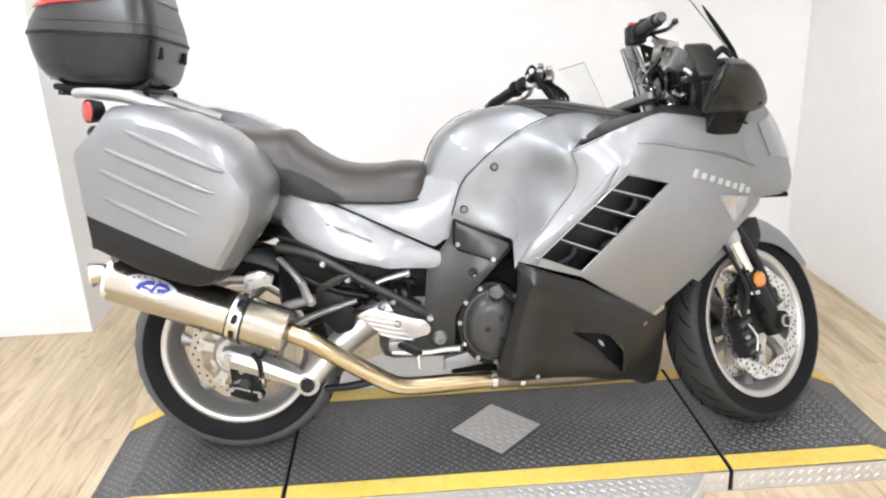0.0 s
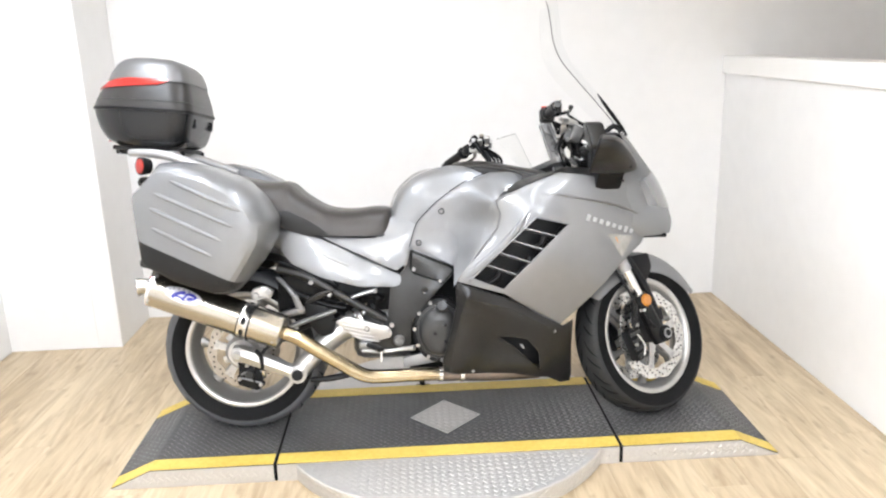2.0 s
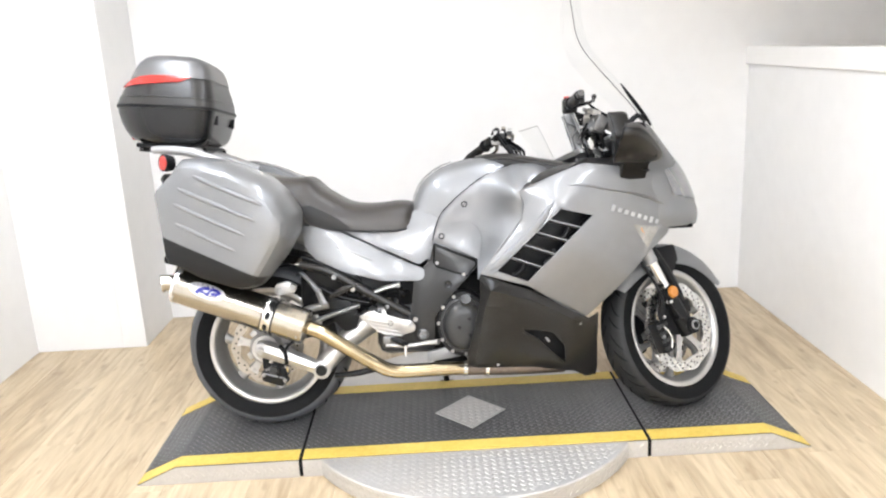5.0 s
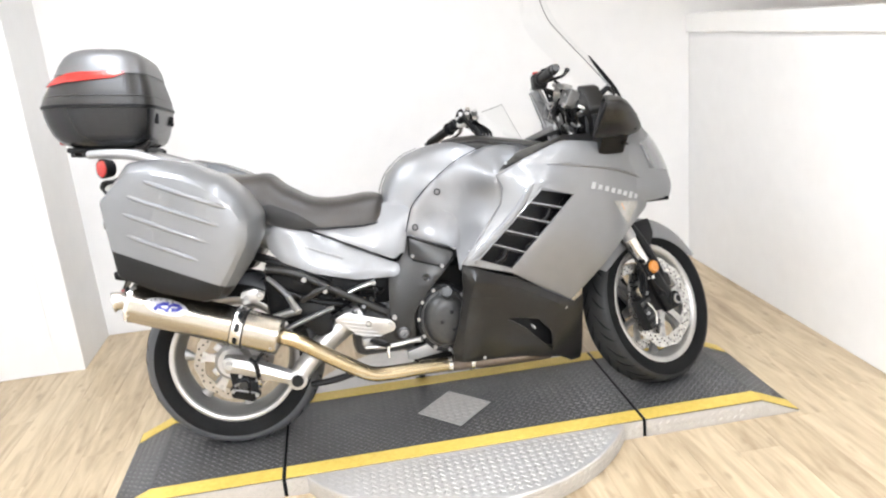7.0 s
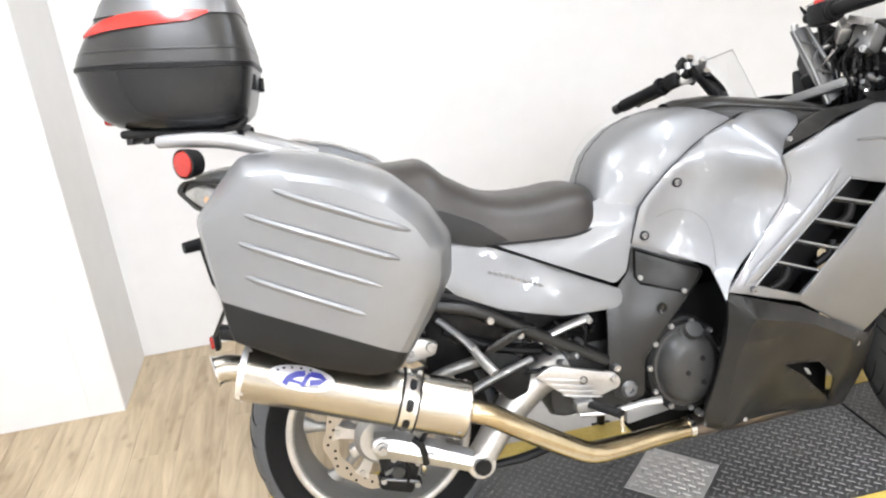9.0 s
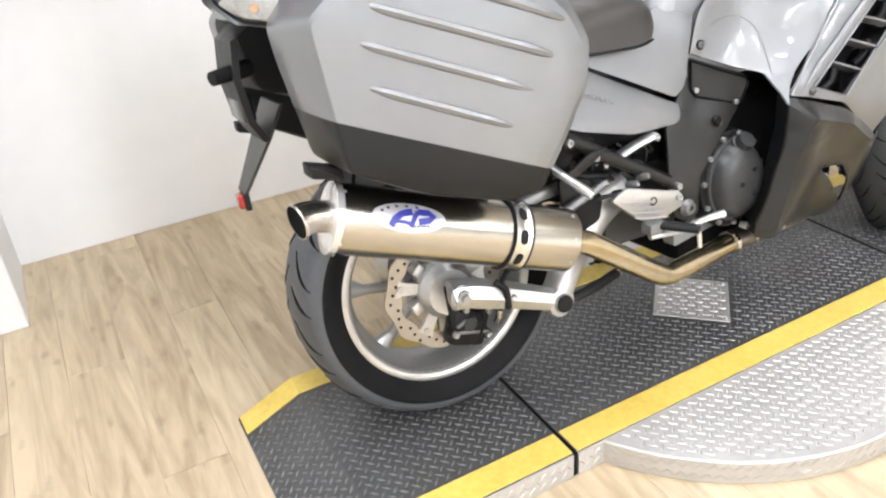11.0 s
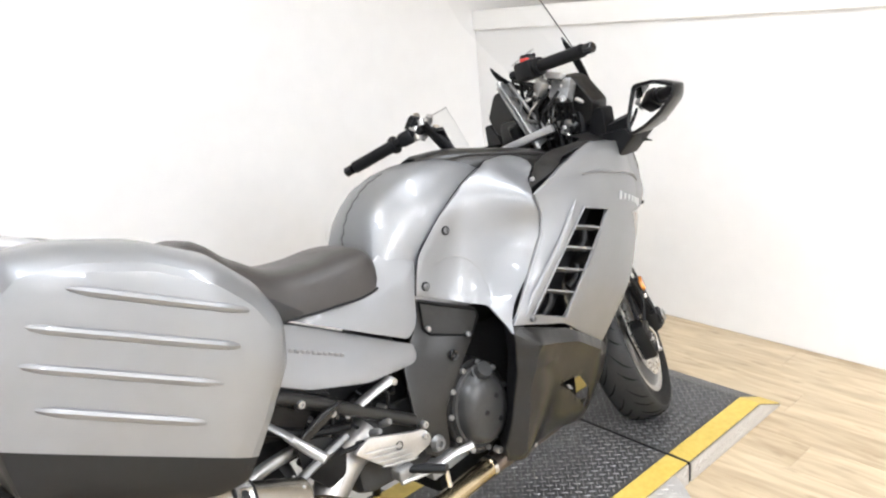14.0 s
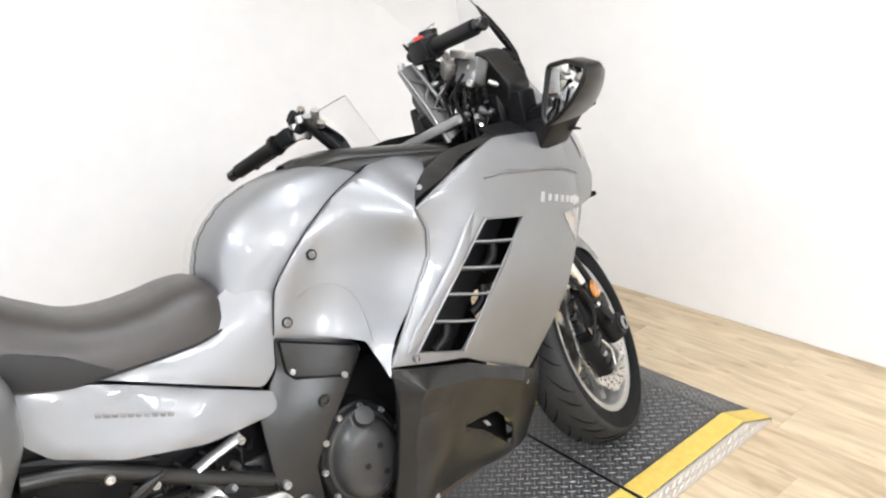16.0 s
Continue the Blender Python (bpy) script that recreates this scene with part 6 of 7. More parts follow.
# --- subframe, foot rests ---
part("subframe_rail", tube([(-0.60, -0.165, 0.63), (-0.50, -0.17, 0.598), (-0.36, -0.175, 0.515), (-0.21, -0.182, 0.425)], 0.015, 12), MIDGREY, bike, "dark grey subframe rail")
part("subframe_stay", tube([(-0.58, -0.15, 0.56), (-0.46, -0.16, 0.50), (-0.36, -0.15, 0.47)], 0.010, 10), BLACK, bike, "black subframe stay")
part("subframe_plate", plate([(-0.60, 0.66), (-0.45, 0.62), (-0.38, 0.555), (-0.43, 0.545), (-0.47, 0.50), (-0.56, 0.52)], -0.150, -0.12), BLACK, bike, "black subframe plate")
for u, w in ((-0.476, 0.578), (-0.411, 0.531)):
    part("subframe_bolt", bolt(0.009, 0.007, axis_to((u, -0.186, w), (0, -1, 0))), BOLT, bike, "bright subframe bolt")
    part("bolt_boss", lathe([(0.009, 0.0), (0.014, 0.0), (0.015, -0.03)], axis_to((u, -0.184, w), (0, -1, 0)), 18), BLACK, bike)
part("under_tray", block(-0.62, -0.14, -0.10, 0.10, 0.42, 0.60, 0.03), BLACK, bike, "black under-seat tray")
part("frame_link", tube([(-0.350, -0.165, 0.505), (-0.30, -0.172, 0.524), (-0.240, -0.175, 0.538)], [0.018, 0.019, 0.021], 10, flat=0.4), ALU, bike, "cast silver linkage arm")
part("link_bolt", bolt(0.008, 0.006, axis_to((-0.246, -0.190, 0.536), (0, -1, 0))), BOLT, bike, "bright link bolt")
for k, (u, w) in enumerate(((-0.36, 0.44), (-0.32, 0.45), (-0.29, 0.46))):
    part("brake_switch_fitting", lathe([(0, 0.010), (0.006, 0.009), (0.009, 0.0), (0.009, -0.02)], axis_to((u, -0.200, w), (0.2, -1, 0.3)), 16), CAST if k else BLACK, bike, "brake line fitting")
part("subframe_strut", tube([(-0.575, -0.200, 0.412), (-0.50, -0.195, 0.440), (-0.39, -0.188, 0.470)], [0.012, 0.012, 0.010], 12, flat=0.8), CAST, bike, "dull grey lower subframe strut")
part("brake_line", tube([(-0.36, -0.20, 0.44), (-0.42, -0.17, 0.43), (-0.52, -0.15, 0.40), (-0.62, -0.15, 0.36)], 0.006, 8), BLACK, bike, "black brake line")
part("shock_spring", tube([(-0.40 + 0.025 * math.cos(k * 0.9), -0.02 + 0.04 * math.sin(k * 0.9), 0.36 + 0.004 * k) for k in range(36)], 0.006, 8), BLACK, bike, "black shock spring")


def foot_rest(s):
    pl = part("foot_rest_plate", plate([(-0.395, 0.432), (-0.352, 0.452), (-0.23, 0.412), (-0.205, 0.408), (-0.188, 0.385), (-0.195, 0.366), (-0.245, 0.356), (-0.29, 0.350), (-0.335, 0.380)], 0.200, 0.212, 0.003, 0.010, side=s), ALU, bike, "cast aluminium foot rest plate")
    for k in range(4):
        u0, w0 = -0.375 + k * 0.013, 0.425 - k * 0.016
        part("plate_rib", strip([V(u0, s * 0.213, w0), V(u0 + 0.055, s * 0.214, w0 - 0.014), V(u0 + 0.10, s * 0.213, w0 - 0.024)], 0.003, 0.003, side=s), ALU, pl)
    part("plate_hole", lathe([(0, -0.001), (0.007, -0.001), (0.0085, 0.0015), (0.010, 0.0)], axis_to((-0.280, s * 0.2125, 0.402), (0, s, 0)), 18), BLACK, pl, "dark hole in the plate")
    part("plate_bolt", bolt(0.008, 0.006, axis_to((-0.207, s * 0.213, 0.392), (0, s, 0))), BOLT, pl)
    part("foot_peg", tube([(-0.285, s * 0.215, 0.348), (-0.255, s * 0.255, 0.346), (-0.228, s * 0.298, 0.343)], [0.011, 0.014, 0.013], 12, flat=0.75), BLACK, pl, "black rubber foot peg")
    part("peg_feeler", tube([(-0.228, s * 0.295, 0.338), (-0.228, s * 0.298, 0.300)], 0.005, 10), STEEL, pl, "steel peg feeler")
    part("peg_hinge", block(-0.31, -0.265, min(s * 0.20, s * 0.235), max(s * 0.20, s * 0.235), 0.330, 0.358, 0.006), CAST, pl)
    part("brake_pedal", tube([(-0.30, s * 0.22, 0.325), (-0.22, s * 0.235, 0.322), (-0.15, s * 0.24, 0.33), (-0.11, s * 0.255, 0.335)], [0.010, 0.009, 0.008, 0.012], 10, flat=0.8), ALU, pl, "cast aluminium foot pedal")
    rp = part("passenger_peg_hanger", tube([(-0.595, s * 0.18, 0.600), (-0.56, s * 0.205, 0.57), (-0.525, s * 0.225, 0.53)], [0.011, 0.011, 0.014], 10, flat=0.55), CAST, bike, "dull cast passenger peg hanger")
    part("passenger_peg", tube([(-0.535, s * 0.215, 0.540), (-0.512, s * 0.268, 0.508), (-0.500, s * 0.288, 0.494)], [0.010, 0.013, 0.012], 12, False, flat=0.7), ALU, rp, "folded passenger foot peg")
    part("heel_guard", plate([(-0.505, 0.505), (-0.425, 0.485), (-0.392, 0.435), (-0.405, 0.385), (-0.450, 0.372), (-0.500, 0.430)], 0.172, 0.180, 0.002, 0.012, side=s), BLACK, rp, "black rubber heel guard")
    part("peg_arm", plate([(-0.50, 0.515), (-0.44, 0.545), (-0.385, 0.552), (-0.43, 0.525), (-0.49, 0.50)], 0.190, 0.20, 0.002, 0.006, side=s), MIDGREY, rp)
    return pl


both(foot_rest)
FIXM = None
part("side_stand", tube([(-0.12, 0.14, 0.26), (-0.10, 0.24, 0.11), (-0.09, 0.285, 0.044)], [0.017, 0.014, 0.012], 12), BLACK, bike, "black side stand, folded out")
part("side_stand_foot", block(-0.12, -0.06, 0.262, 0.312, 0.041, 0.049, 0.003, m=Matrix.Identity(4)), BLACK, bike, "black side stand foot")
part("centre_stand", tube([(-0.33, -0.13, 0.22), (-0.42, -0.14, 0.205), (-0.50, -0.14, 0.200)], [0.012, 0.012, 0.010], 10), BLACK, bike, "black centre stand, folded up")

# --- steering: front wheel, fork, mudguard and bars turned to the left ---
RAKE, TRAIL, STEER = radians(26.1), 0.112, 33.5
HEAD = V(0.775 + TRAIL, 0, 0.0)
AXIS = V(-math.sin(RAKE), 0, math.cos(RAKE))
TURN = Matrix.Translation(HEAD) @ Matrix.Rotation(radians(STEER), 4, AXIS) @ Matrix.Translation(-HEAD)
FRONT_LIFT = Matrix.Translation((0.012, 0, -0.008))


def steered(ob):
    ob.matrix_basis = FRONT_LIFT @ TURN @ ob.matrix_basis
    return ob


fw = wheel(bike, "front_wheel", 0.297, 0.122, 0.216, 6, False)
fw.matrix_basis = FRONT_LIFT @ TURN @ Matrix.Translation((0.775, 0, 0.300))
for y in (-0.062, 0.062):
    brake_disc(fw, y, 0.126, 0.169, 6, DISC_BRIGHT, 72)


def fork_point(v, t, fwd=0.0):
    """A point on the fork: metres up the leg from the axle."""
    p = V(0.775, v, 0.30) + V(-0.012, 0, 0)
    return p + AXIS * t + V(math.cos(RAKE), 0, math.sin(RAKE)) * fwd


def fork_leg(s):
    leg = steered(part("fork_leg", tube([fork_point(s * 0.105, -0.03), fork_point(s * 0.105, 0.17)], 0.031, 20, False), BLACK, bike, "black lower fork leg"))
    part("fork_tube", tube([fork_point(s * 0.105, 0.16), fork_point(s * 0.105, 0.30)], 0.0215, 20, False), STEEL, leg, "bright fork stanchion")
    part("fork_clamp", tube([fork_point(s * 0.105, 0.275), fork_point(s * 0.105, 0.50)], 0.026, 20, False), SILVER_PLASTIC, leg, "silver upper fork tube")
    part("axle_clamp", lathe([(0, 0.012), (0.014, 0.012), (0.016, 0.004), (0.030, 0.004), (0.034, -0.03)], axis_to((0.775, s * 0.135, 0.30), (0, s, 0)), 28), BLACK, leg)
    part("axle_ring", lathe([(0.013, 0.0155), (0.018, 0.015), (0.019, 0.010)], axis_to((0.775, s * 0.135, 0.30), (0, s, 0)), 28), BOLT, leg)
    cal_m = Matrix.Translation((0.775, 0, 0.30)) @ Matrix.Rotation(-RAKE + radians(8), 4, "Y")
    cb = part("front_caliper", block(-0.150, -0.088, min(s * 0.045, s * 0.108), max(s * 0.045, s * 0.108), -0.055, 0.07, 0.014, m=cal_m), BLACK, leg, "black radial front caliper")
    for k in range(4):
        part("caliper_fin", block(-0.146, -0.094, min(s * 0.104, s * 0.113), max(s * 0.104, s * 0.113), -0.042 + k * 0.028, -0.028 + k * 0.028, 0.003, m=cal_m), ENGINE, leg)
    for du, dw in ((-0.10, 0.075), (-0.10, -0.055), (-0.135, 0.01)):
        part("caliper_bolt", bolt(0.007, 0.006, cal_m @ axis_to((du, s * 0.110, dw), (0, s, 0))), BOLT, leg)
    part("bleed_nipple", tube([cal_m @ V(-0.12, s * 0.10, 0.07), cal_m @ V(-0.125, s * 0.105, 0.095)], 0.004, 8, False), STEEL, leg)
    part("sensor_wire", tube([fork_point(s * 0.125, 0.02), fork_point(s * 0.135, 0.06, -0.03), fork_point(s * 0.13, 0.12, -0.035), fork_point(s * 0.12, 0.2, -0.03)], 0.0035, 8), BLACK, leg)
    part("leg_lug", block(-0.03, 0.03, min(s * 0.09, s * 0.125), max(s * 0.09, s * 0.125), 0.05, 0.10, 0.008, m=Matrix.Translation((0.76, 0, 0.30))), BLACK, leg)
    part("caliper_mount", plate([(0.70, 0.27), (0.78, 0.27), (0.80, 0.36), (0.765, 0.43), (0.73, 0.48), (0.665, 0.43), (0.65, 0.33)], 0.082, 0.098, 0.003, 0.01, side=s), BLACK, leg)
    guard_ = [fork_point(s * 0.098, 0.34, 0.035), fork_point(s * 0.102, 0.20, 0.046), fork_point(s * 0.104, 0.08, 0.040), fork_point(s * 0.104, 0.0, 0.025)]
    part("leg_guard", tube(guard_, [0.020, 0.024, 0.022, 0.014], 10, flat=0.8), BLACK, leg, "black fork leg guard")
    for k in range(3):
        part("hose_clip", block(-0.008, 0.008, -0.010, 0.010, -0.006, 0.006, 0.002, m=Matrix.Translation(fork_point(s * 0.13, 0.05 + 0.07 * k, -0.035))), (BLACK, STEEL, BLACK)[k], leg)
    part("caliper_pipe", tube([cal_m @ V(-0.12, s * 0.112, -0.04), cal_m @ V(-0.105, s * 0.118, 0.0), cal_m @ V(-0.12, s * 0.114, 0.045)], 0.004, 8), STEEL, leg)
    part("amber_reflector", lathe([(0, 0.007), (0.020, 0.006), (0.024, 0.0), (0.024, -0.006)], axis_to(fork_point(s * 0.137, 0.145), (0.1, s, 0)), 24), AMBER, leg, "round amber reflector")
    part("reflector_tab", block(-0.022, 0.022, -0.004, 0.004, -0.02, 0.02, 0.003, m=Matrix.Translation(fork_point(s * 0.131, 0.145))), BLACK, leg)
    part("brake_hose", tube([fork_point(s * 0.11, 0.08, -0.10), fork_point(s * 0.13, 0.14, -0.06), fork_point(s * 0.12, 0.25, -0.05), fork_point(s * 0.09, 0.40, -0.05)], 0.006, 8), BLACK, leg)
    return leg


fork_leg(-1)
fork_leg(1)


def mudguard_ring(a0, a1, r, h, n=20, y_k=1.0):
    rows_ = []
    for j in range(n + 1):
        a = a0 + (a1 - a0) * j / n
        t = j / n
        hh = h * (0.75 + 0.25 * math.sin(math.pi * t))
        row = []
        for i in range(13):
            q = math.pi * (i / 12 - 0.5)
            drop = (0.045 + 0.045 * math.sin(math.pi * t) ** 0.6) * (1 - math.cos(q)) ** 1.2
            row.append(V(0.775 + (r - drop) * math.cos(a), hh * math.sin(q) * y_k, 0.30 + (r - drop) * math.sin(a)))
        rows_.append(row)
    return rows_


mg = rings(mudguard_ring(radians(31), radians(150), 0.335, 0.085), closed=False, caps=False)
ext = bmesh.ops.extrude_face_region(mg, geom=mg.faces[:])
for v in ext["geom"]:
    if isinstance(v, bmesh.types.BMVert):
        v.co = V(0.775, 0, 0.30) + (v.co - V(0.775, 0, 0.30)) * 0.988
guard = steered(part("front_mudguard", mg, SILVER, bike, "silver front mudguard", 50))
for s in (-1, 1):
    wing = plate([(0.66, 0.60), (0.79, 0.62), (0.80, 0.56), (0.735, 0.47), (0.70, 0.47)], 0.080, 0.088, 0.002, 0.012, side=s)
    part("mudguard_wing", wing, BLACK, guard, "black mudguard stay")

# bars
def bar_side(s):
    end, root = (V(0.410, -0.342, 1.172), V(0.405, -0.075, 1.148)) if s < 0 else (V(0.037, 0.243, 0.985), V(0.150, 0.025, 1.060))
    g = part("handlebar", tube([root, root.lerp(end, 0.25), end.lerp(root, 0.06)], 0.0125, 14), BLACK, bike, "black handlebar")
    d = (end - root).normalized()
    grip = part("grip", tube([root.lerp(end, 0.36), end.lerp(root, 0.07)], [0.0165, 0.0175, 0.017], 18), BLACK, g, "black ribbed rubber grip")
    part("bar_end", lathe([(0, 0.016), (0.010, 0.016), (0.0135, 0.012), (0.0135, -0.01)], axis_to(end, d), 18), GLOSSBLACK, g, "black bar end weight")
    part("grip_collar", lathe([(0.0165, -0.006), (0.023, -0.006), (0.025, 0.0), (0.023, 0.008), (0.0165, 0.008)], axis_to(root.lerp(end, 0.38), d), 22), BLACK, g)
    sw = part("switch_housing", block(*((-0.024, 0.024, -0.030, 0.030, -0.026, 0.026) if s < 0 else (-0.018, 0.018, -0.022, 0.022, -0.019, 0.019)), 0.009, m=axis_to(root.lerp(end, 0.22), d) @ pose(0, 0, 0, 90, 0, 0)), BLACK, g, "black switch housing")
    if s < 0:
        part("stop_switch", block(-0.008, 0.008, -0.010, 0.010, -0.006, 0.006, 0.002, m=Matrix.Translation(root.lerp(end, 0.24) + V(-0.012, 0, 0.026))), REDSWITCH, g, "red stop switch")
    fwd = V(0.85, 0.53, 0.0) if s < 0 else V(0.75, 0.6, -0.1)
    a, b, c = root.lerp(end, 0.18) + fwd * 0.03, root.lerp(end, 0.45) + fwd * 0.075, end + fwd * 0.07 + d * -0.03
    lv = part("lever", tube([a, b, end.lerp(root, 0.4) + fwd * 0.085, c], [0.010, 0.008, 0.0065, 0.008], 10, flat=0.7), GLOSSBLACK, g, "black brake lever")
    part("lever_ball", lathe([(0, 0.009), (0.007, 0.006), (0.009, 0.0), (0.007, -0.006), (0, -0.009)], Matrix.Translation(c), 12), GLOSSBLACK, g)
    if s > 0:
        for k, (du, dv, dw) in enumerate(((0.02, 0.02, 0.012), (0.035, 0.05, 0.008), (0.045, 0.01, -0.01), (0.015, 0.075, 0.016), (0.05, 0.035, 0.02), (0.0, 0.045, 0.026), (0.03, 0.065, 0.03), (-0.008, 0.02, 0.02), (0.06, 0.06, 0.004), (0.025, 0.035, -0.016))):
            part("switch_fitting", lathe([(0, 0.012), (0.009, 0.011), (0.011, 0.0), (0.010, -0.016)], axis_to(root + V(du, dv, dw), (0.3 * (k % 2), -0.6, 0.7)), 14), (ALU, BLACK, STEEL, BLACK)[k % 4], g)
    part("lever_clamp", block(-0.02, 0.02, -0.016, 0.016, -0.02, 0.02, 0.006, m=Matrix.Translation(root.lerp(end, 0.12) + V(0.012, 0, 0))), ALU, g, "cast lever clamp")
    if s < 0:
        part("fluid_reservoir", lathe([(0, 0.018), (0.018, 0.017), (0.021, 0.012), (0.021, -0.014), (0.016, -0.02), (0, -0.02)], Matrix.Translation(root + V(0.040, s * 0.03, 0.026)), 24), CASEGREY, g, "dark grey fluid reservoir")
        part("reservoir_lid", lathe([(0, 0.005), (0.020, 0.004), (0.022, 0.0), (0.022, -0.004)], Matrix.Translation(root + V(0.040, s * 0.03, 0.045)), 24), BLACK, g)
    for k in range(4):
        part("hose", tube([root + V(0.03, 0.012 * k * -s, -0.01), root + V(0.055 + 0.016 * k, -s * (0.03 - 0.02 * k), -0.06), root + V(0.075, -s * 0.05, -0.12), root + V(0.085, -s * 0.08, -0.16)], 0.0055, 8), BLACK, g, "black hose")
    top, low = (V(0.412, -0.020, 1.128), V(0.468, -0.078, 0.950)) if s < 0 else (root + V(0, 0, 0.012), root + V(0.10, -0.02, -0.12))
    part("riser", tube([top, top.lerp(low, 0.5) + V(-0.006, 0, 0), low], [0.020, 0.021, 0.028], 12, flat=0.45), CAST if s < 0 else BLACK, g, "cast bar riser")
    if s < 0:
        fore, side_ = V(0.94, 0, 0.30), V(0, 1, 0)
        for e in (-1, 1):
            rail_ = [top + fore * (0.018 * e) + side_ * -0.012, top.lerp(low, 0.5) + fore * (0.021 * e) + side_ * -0.014, low + fore * (0.030 * e) + side_ * -0.014]
            part("riser_rail", tube(rail_, [0.006, 0.006, 0.008], 8), CAST, g)
        for k in range(4):
            a0, a1 = top.lerp(low, 0.12 + 0.2 * k), top.lerp(low, 0.28 + 0.2 * k)
            part("riser_web", tube([a0 + fore * (0.019 * (1 if k % 2 else -1)) + side_ * -0.012, a1 + fore * (0.021 * (-1 if k % 2 else 1)) + side_ * -0.014], 0.004, 6, False), CAST, g)
    part("riser_bolt", bolt(0.009, 0.008, axis_to(top + V(-0.005, 0, 0.005), (0, 0, 1))), BOLT, g)
    # clear hand deflector: a thin three-cornered sheet
    tri_ = [V(0.386, -0.100, 1.175), V(0.465, -0.110, 1.209), V(0.430, -0.115, 1.150)] if s < 0 else [V(0.240, 0.12, 1.083), V(0.317, 0.12, 1.102), V(0.388, 0.115, 0.945), V(0.315, 0.12, 0.985)]
    own = bmesh.new()
    face = own.faces.new([own.verts.new(q) for q in tri_])
    ext_ = bmesh.ops.extrude_face_region(own, geom=[face])
    for v in ext_["geom"]:
        if isinstance(v, bmesh.types.BMVert):
            v.co.y += 0.003
    dp = part("clear_deflector", own, GLASS, g, "clear wind deflector", 20)
    dp.visible_shadow = False
    part("deflector_edge", tube([tri_[0], tri_[1]], 0.0011, 6, False), CASEGREY, dp)
    part("deflector_edge", tube([tri_[1], tri_[2]], 0.0005, 6, False), CASEGREY, dp)
    return g


bar_side(-1)
bar_side(1)
yoke = steered(part("top_yoke", plate([(0.345, -0.15), (0.345, 0.15), (0.42, 0.13), (0.47, 0.05), (0.47, -0.05), (0.42, -0.13)], 0.95, 0.972, 0.004, 0.02), CAST, bike, "cast aluminium top yoke"))
yoke.data.transform(Matrix(((1, 0, 0, 0), (0, 0, 1, 0), (0, 1, 0, 0), (0, 0, 0, 1))))
yoke.data.flip_normals()
steered(part("steering_stem", tube([(0.40, 0, 0.96), (0.52, 0, 0.72)], 0.03, 18, False), BLACK, bike, "black steering stem"))
part("steering_head", block(0.36, 0.56, -0.09, 0.09, 0.66, 0.93, 0.03), BLACK, bike, "black steering head")
part("bulkhead", block(0.25, 0.60, -0.18, 0.18, 0.60, 0.90, 0.04), BLACK, bike, "black inner bulkhead")

# the works between the bars and the dash
works = part("master_cylinder", block(-0.022, 0.022, -0.030, 0.030, -0.032, 0.030, 0.009, m=pose(0.500, -0.158, 1.085, 10, 25, 20)), CAST, bike, "cast silver master cylinder and brackets")
part("cylinder_cap", block(-0.018, 0.018, -0.024, 0.024, -0.008, 0.010, 0.004, m=pose(0.490, -0.150, 1.125, 15, 10, 20)), ALU, works)
part("clamp_half", block(-0.014, 0.014, -0.020, 0.018, -0.022, 0.022, 0.006, m=pose(0.475, -0.105, 1.105, 35, 10, -15)), ALU, works)
part("cylinder_boot", tube([(0.49, -0.12, 1.06), (0.505, -0.085, 1.045), (0.515, -0.055, 1.04)], [0.017, 0.013, 0.015], 12), BLACK, works)
part("banjo_bolt", bolt(0.009, 0.010, axis_to((0.478, -0.175, 1.062), (-0.8, -0.5, 0.1))), BOLT, works)
part("banjo_bolt", bolt(0.007, 0.010, axis_to((0.465, -0.120, 1.135), (-0.8, -0.3, 0.4))), BOLT, works)
part("link_rod", tube([(0.47, -0.10, 1.085), (0.485, -0.07, 1.055), (0.50, -0.035, 1.045)], [0.006, 0.008, 0.006], 8), STEEL, works)
part("link_rod", tube([(0.49, -0.13, 1.05), (0.505, -0.10, 1.005), (0.515, -0.06, 0.975)], [0.005, 0.007, 0.006], 8), STEEL, works)
for k in range(7):
    y0 = -0.175 + k * 0.026
    part("cable", tube([(0.505 + 0.006 * (k % 3), y0, 1.05 - 0.006 * (k % 2)), (0.520, y0 + 0.012, 1.005), (0.515 - 0.008 * (k % 2), y0 + 0.03, 0.965), (0.50, y0 + 0.02, 0.93)], 0.0055 + 0.001 * (k % 2), 8), BLACK, works, "black control cable")
part("wire_loom", tube([(0.535, -0.16, 0.975), (0.525, -0.10, 1.0), (0.52, -0.03, 0.99), (0.53, 0.06, 0.985)], [0.014, 0.017, 0.015, 0.013], 10), BLACK, works, "taped black wiring loom")
fittings = random.Random(21)
for k in range(26):
    at = V(fittings.uniform(0.455, 0.535), fittings.uniform(-0.185, -0.035), fittings.uniform(0.955, 1.115))
    aim = (fittings.uniform(-1, -0.2), fittings.uniform(-0.9, 0.4), fittings.uniform(-0.3, 0.8))
    r = fittings.uniform(0.005, 0.011)
    part("hose_fitting", lathe([(0, r * 1.6), (r * 0.8, r * 1.5), (r, r * 0.6), (r, -r), (r * 0.7, -r * 2.2), (0, -r * 2.2)], axis_to(at, aim), 6 if k % 3 == 0 else 14), (STEEL, ALU, CAST, BLACK, ALU)[k % 5], works)
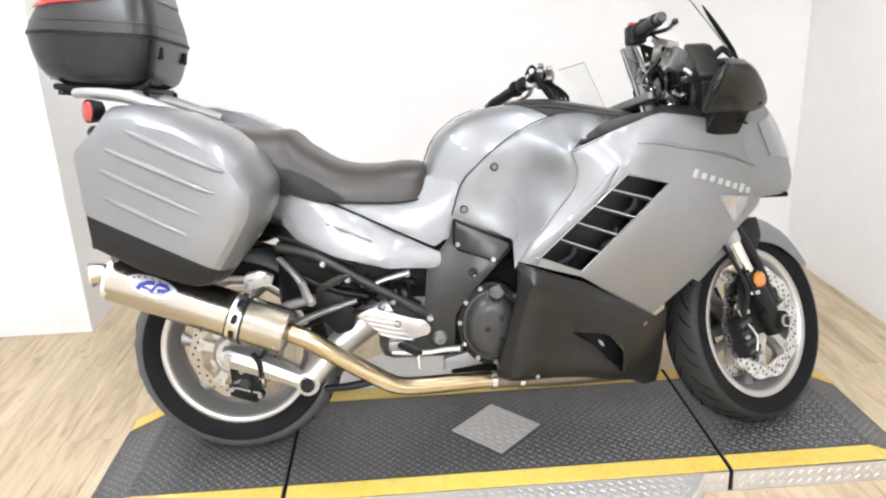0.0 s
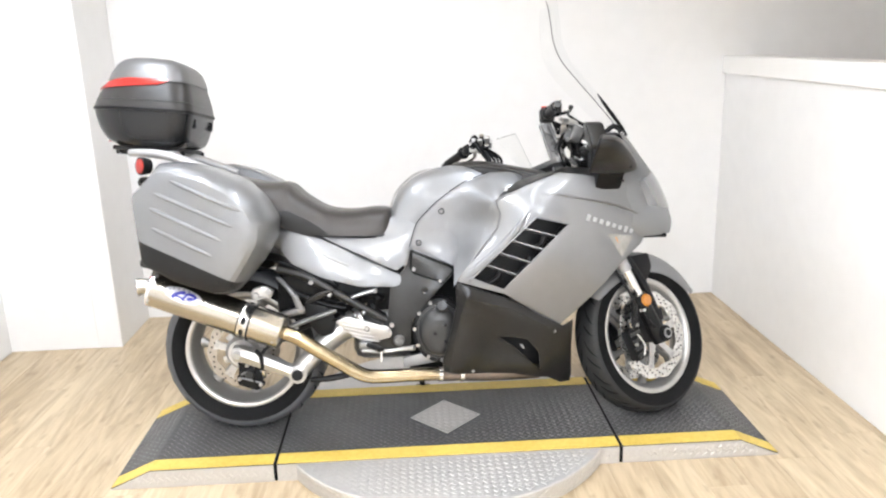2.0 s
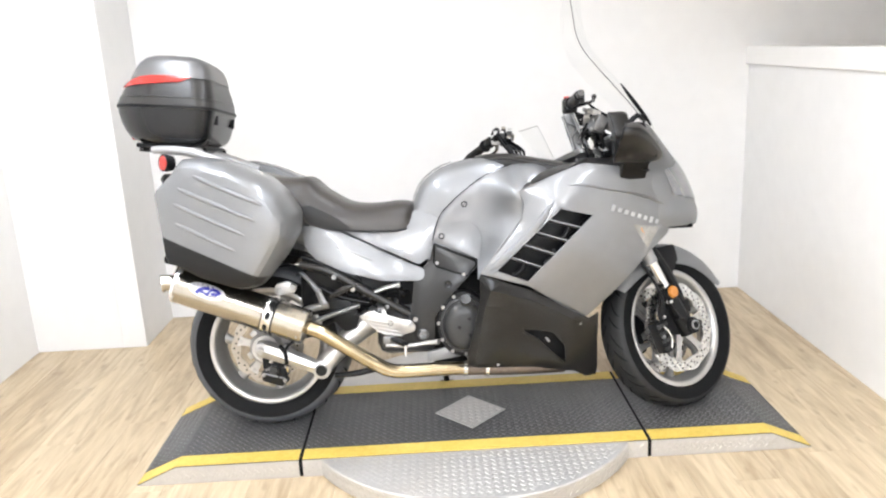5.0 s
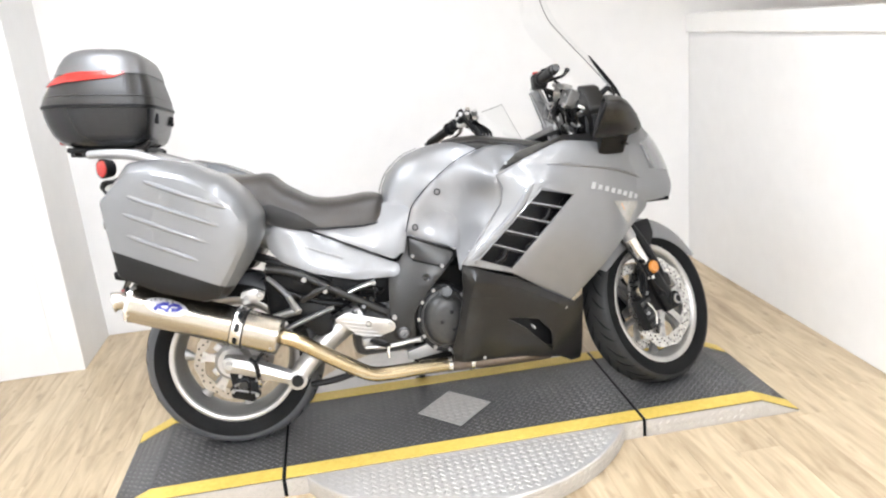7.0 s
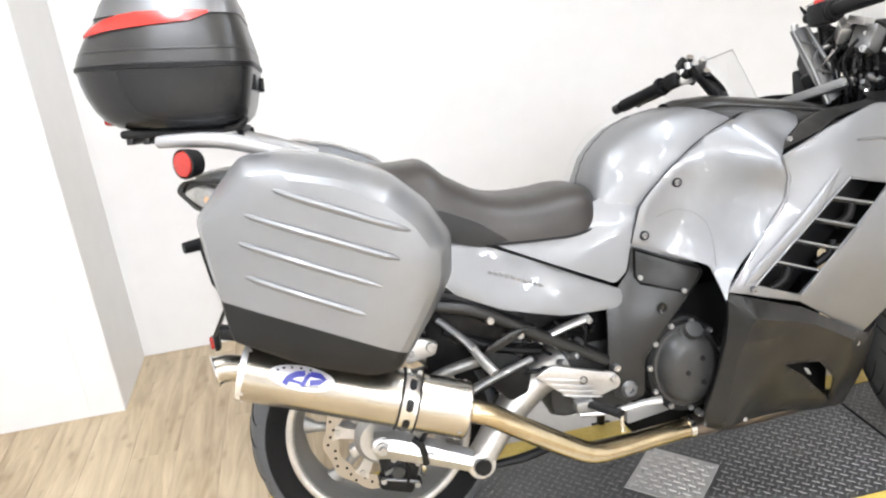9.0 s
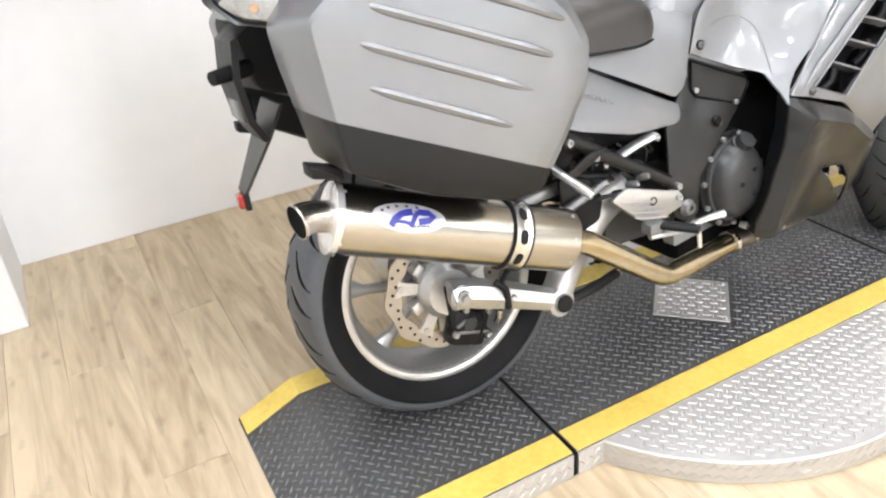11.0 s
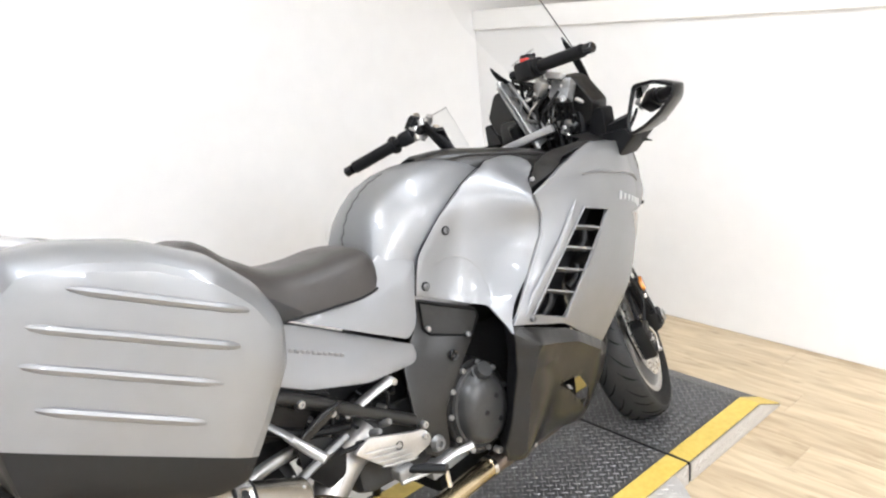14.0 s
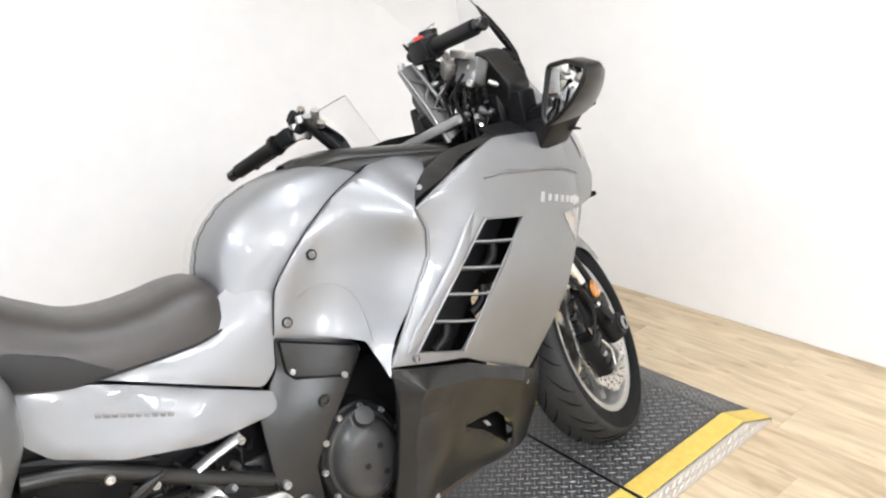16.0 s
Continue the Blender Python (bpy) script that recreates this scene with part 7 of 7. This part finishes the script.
for k in range(6):
    y0 = -0.18 + 0.027 * k
    a, b = V(0.46 + 0.008 * (k % 3), y0, 1.085 - 0.02 * (k % 2)), V(0.475, y0 + 0.055, 0.955 + 0.01 * (k % 3))
    part("clutch_pipe" if k % 2 else "cable", tube([a, a.lerp(b, 0.4) + V(-0.022, 0.01, 0.01), a.lerp(b, 0.8) + V(-0.012, -0.008, 0), b], 0.0042, 8), STEEL if k == 3 else BLACK, works)
part("ignition_lock", lathe([(0, 0.016), (0.014, 0.016), (0.019, 0.012), (0.020, -0.03), (0, -0.03)], axis_to((0.455, 0.0, 1.0), (-0.35, 0, 1)), 24), BLACK, bike, "black ignition lock barrel")

# small lines and fittings behind the foot rest
bits = part("wiring_loom", tube([(-0.44, -0.115, 0.50), (-0.36, -0.125, 0.49), (-0.28, -0.120, 0.51), (-0.22, -0.115, 0.49)], [0.016, 0.019, 0.016, 0.014], 10), BLACK, bike, "taped wiring and lines behind the foot rest")
spots = random.Random(5)
for k in range(9):
    u, w = -0.47 + 0.031 * k, 0.46 + 0.06 * spots.random()
    part("line_fitting", lathe([(0, 0.010), (0.006, 0.009), (0.008, 0.0), (0.007, -0.016)], axis_to((u, -0.140, w), (spots.uniform(-0.8, 0.8), -1, spots.uniform(-0.5, 0.8))), 12), (STEEL, BOLT, BLACK)[k % 3], bits)
for k in range(5):
    u = -0.46 + 0.05 * k
    part("line", tube([(u, -0.135, 0.53), (u + 0.02, -0.15, 0.50), (u + 0.015, -0.145, 0.465), (u + 0.05, -0.13, 0.44)], 0.0045, 8), BLACK, bits)


# ---- floor planks ----
PW, PL = 0.152, 1.22
plank_mesh = bpy.data.meshes.new("plank")
pb = block(-PW / 2 + 0.0003, PW / 2 - 0.0003, -PL / 2 + 0.0003, PL / 2 - 0.0003, -0.005, 0.0, 0.0006, seg=1)
pb.to_mesh(plank_mesh)
pb.free()
plank_mesh.materials.append(PLANK)
rest = []
rnd = random.Random(11)
col = 0
x = LEFT - T + PW / 2
while x < RIGHT + 2.6:
    y = FRONT - T + PL / 2 - (col * 0.437 % 1.0) * PL
    while y < BACK + T + PL / 2:
        if x < RIGHT + T + 0.1 and y > -3.6:
            ob = new("plank", plank_mesh)
            ob.parent = floor
            ob.location = (x, y, 0)
        else:
            rest.append((x, y))
        y += PL
    x += PW
    col += 1
if rest:
    vs, fs = [], []
    for x, y in rest:
        b = len(vs)
        vs += [(x + i * (PW / 2 - 0.0006), y + j * (PL / 2 - 0.0006), -0.0002) for i, j in ((-1, -1), (1, -1), (1, 1), (-1, 1))]
        fs.append((b, b + 1, b + 2, b + 3))
    me = bpy.data.meshes.new("far_planks")
    me.from_pydata(vs, [], fs)
    me.materials.append(PLANK)
    far = new("far_planks", me)
    far.parent = floor
    far["kind"] = "stuff"
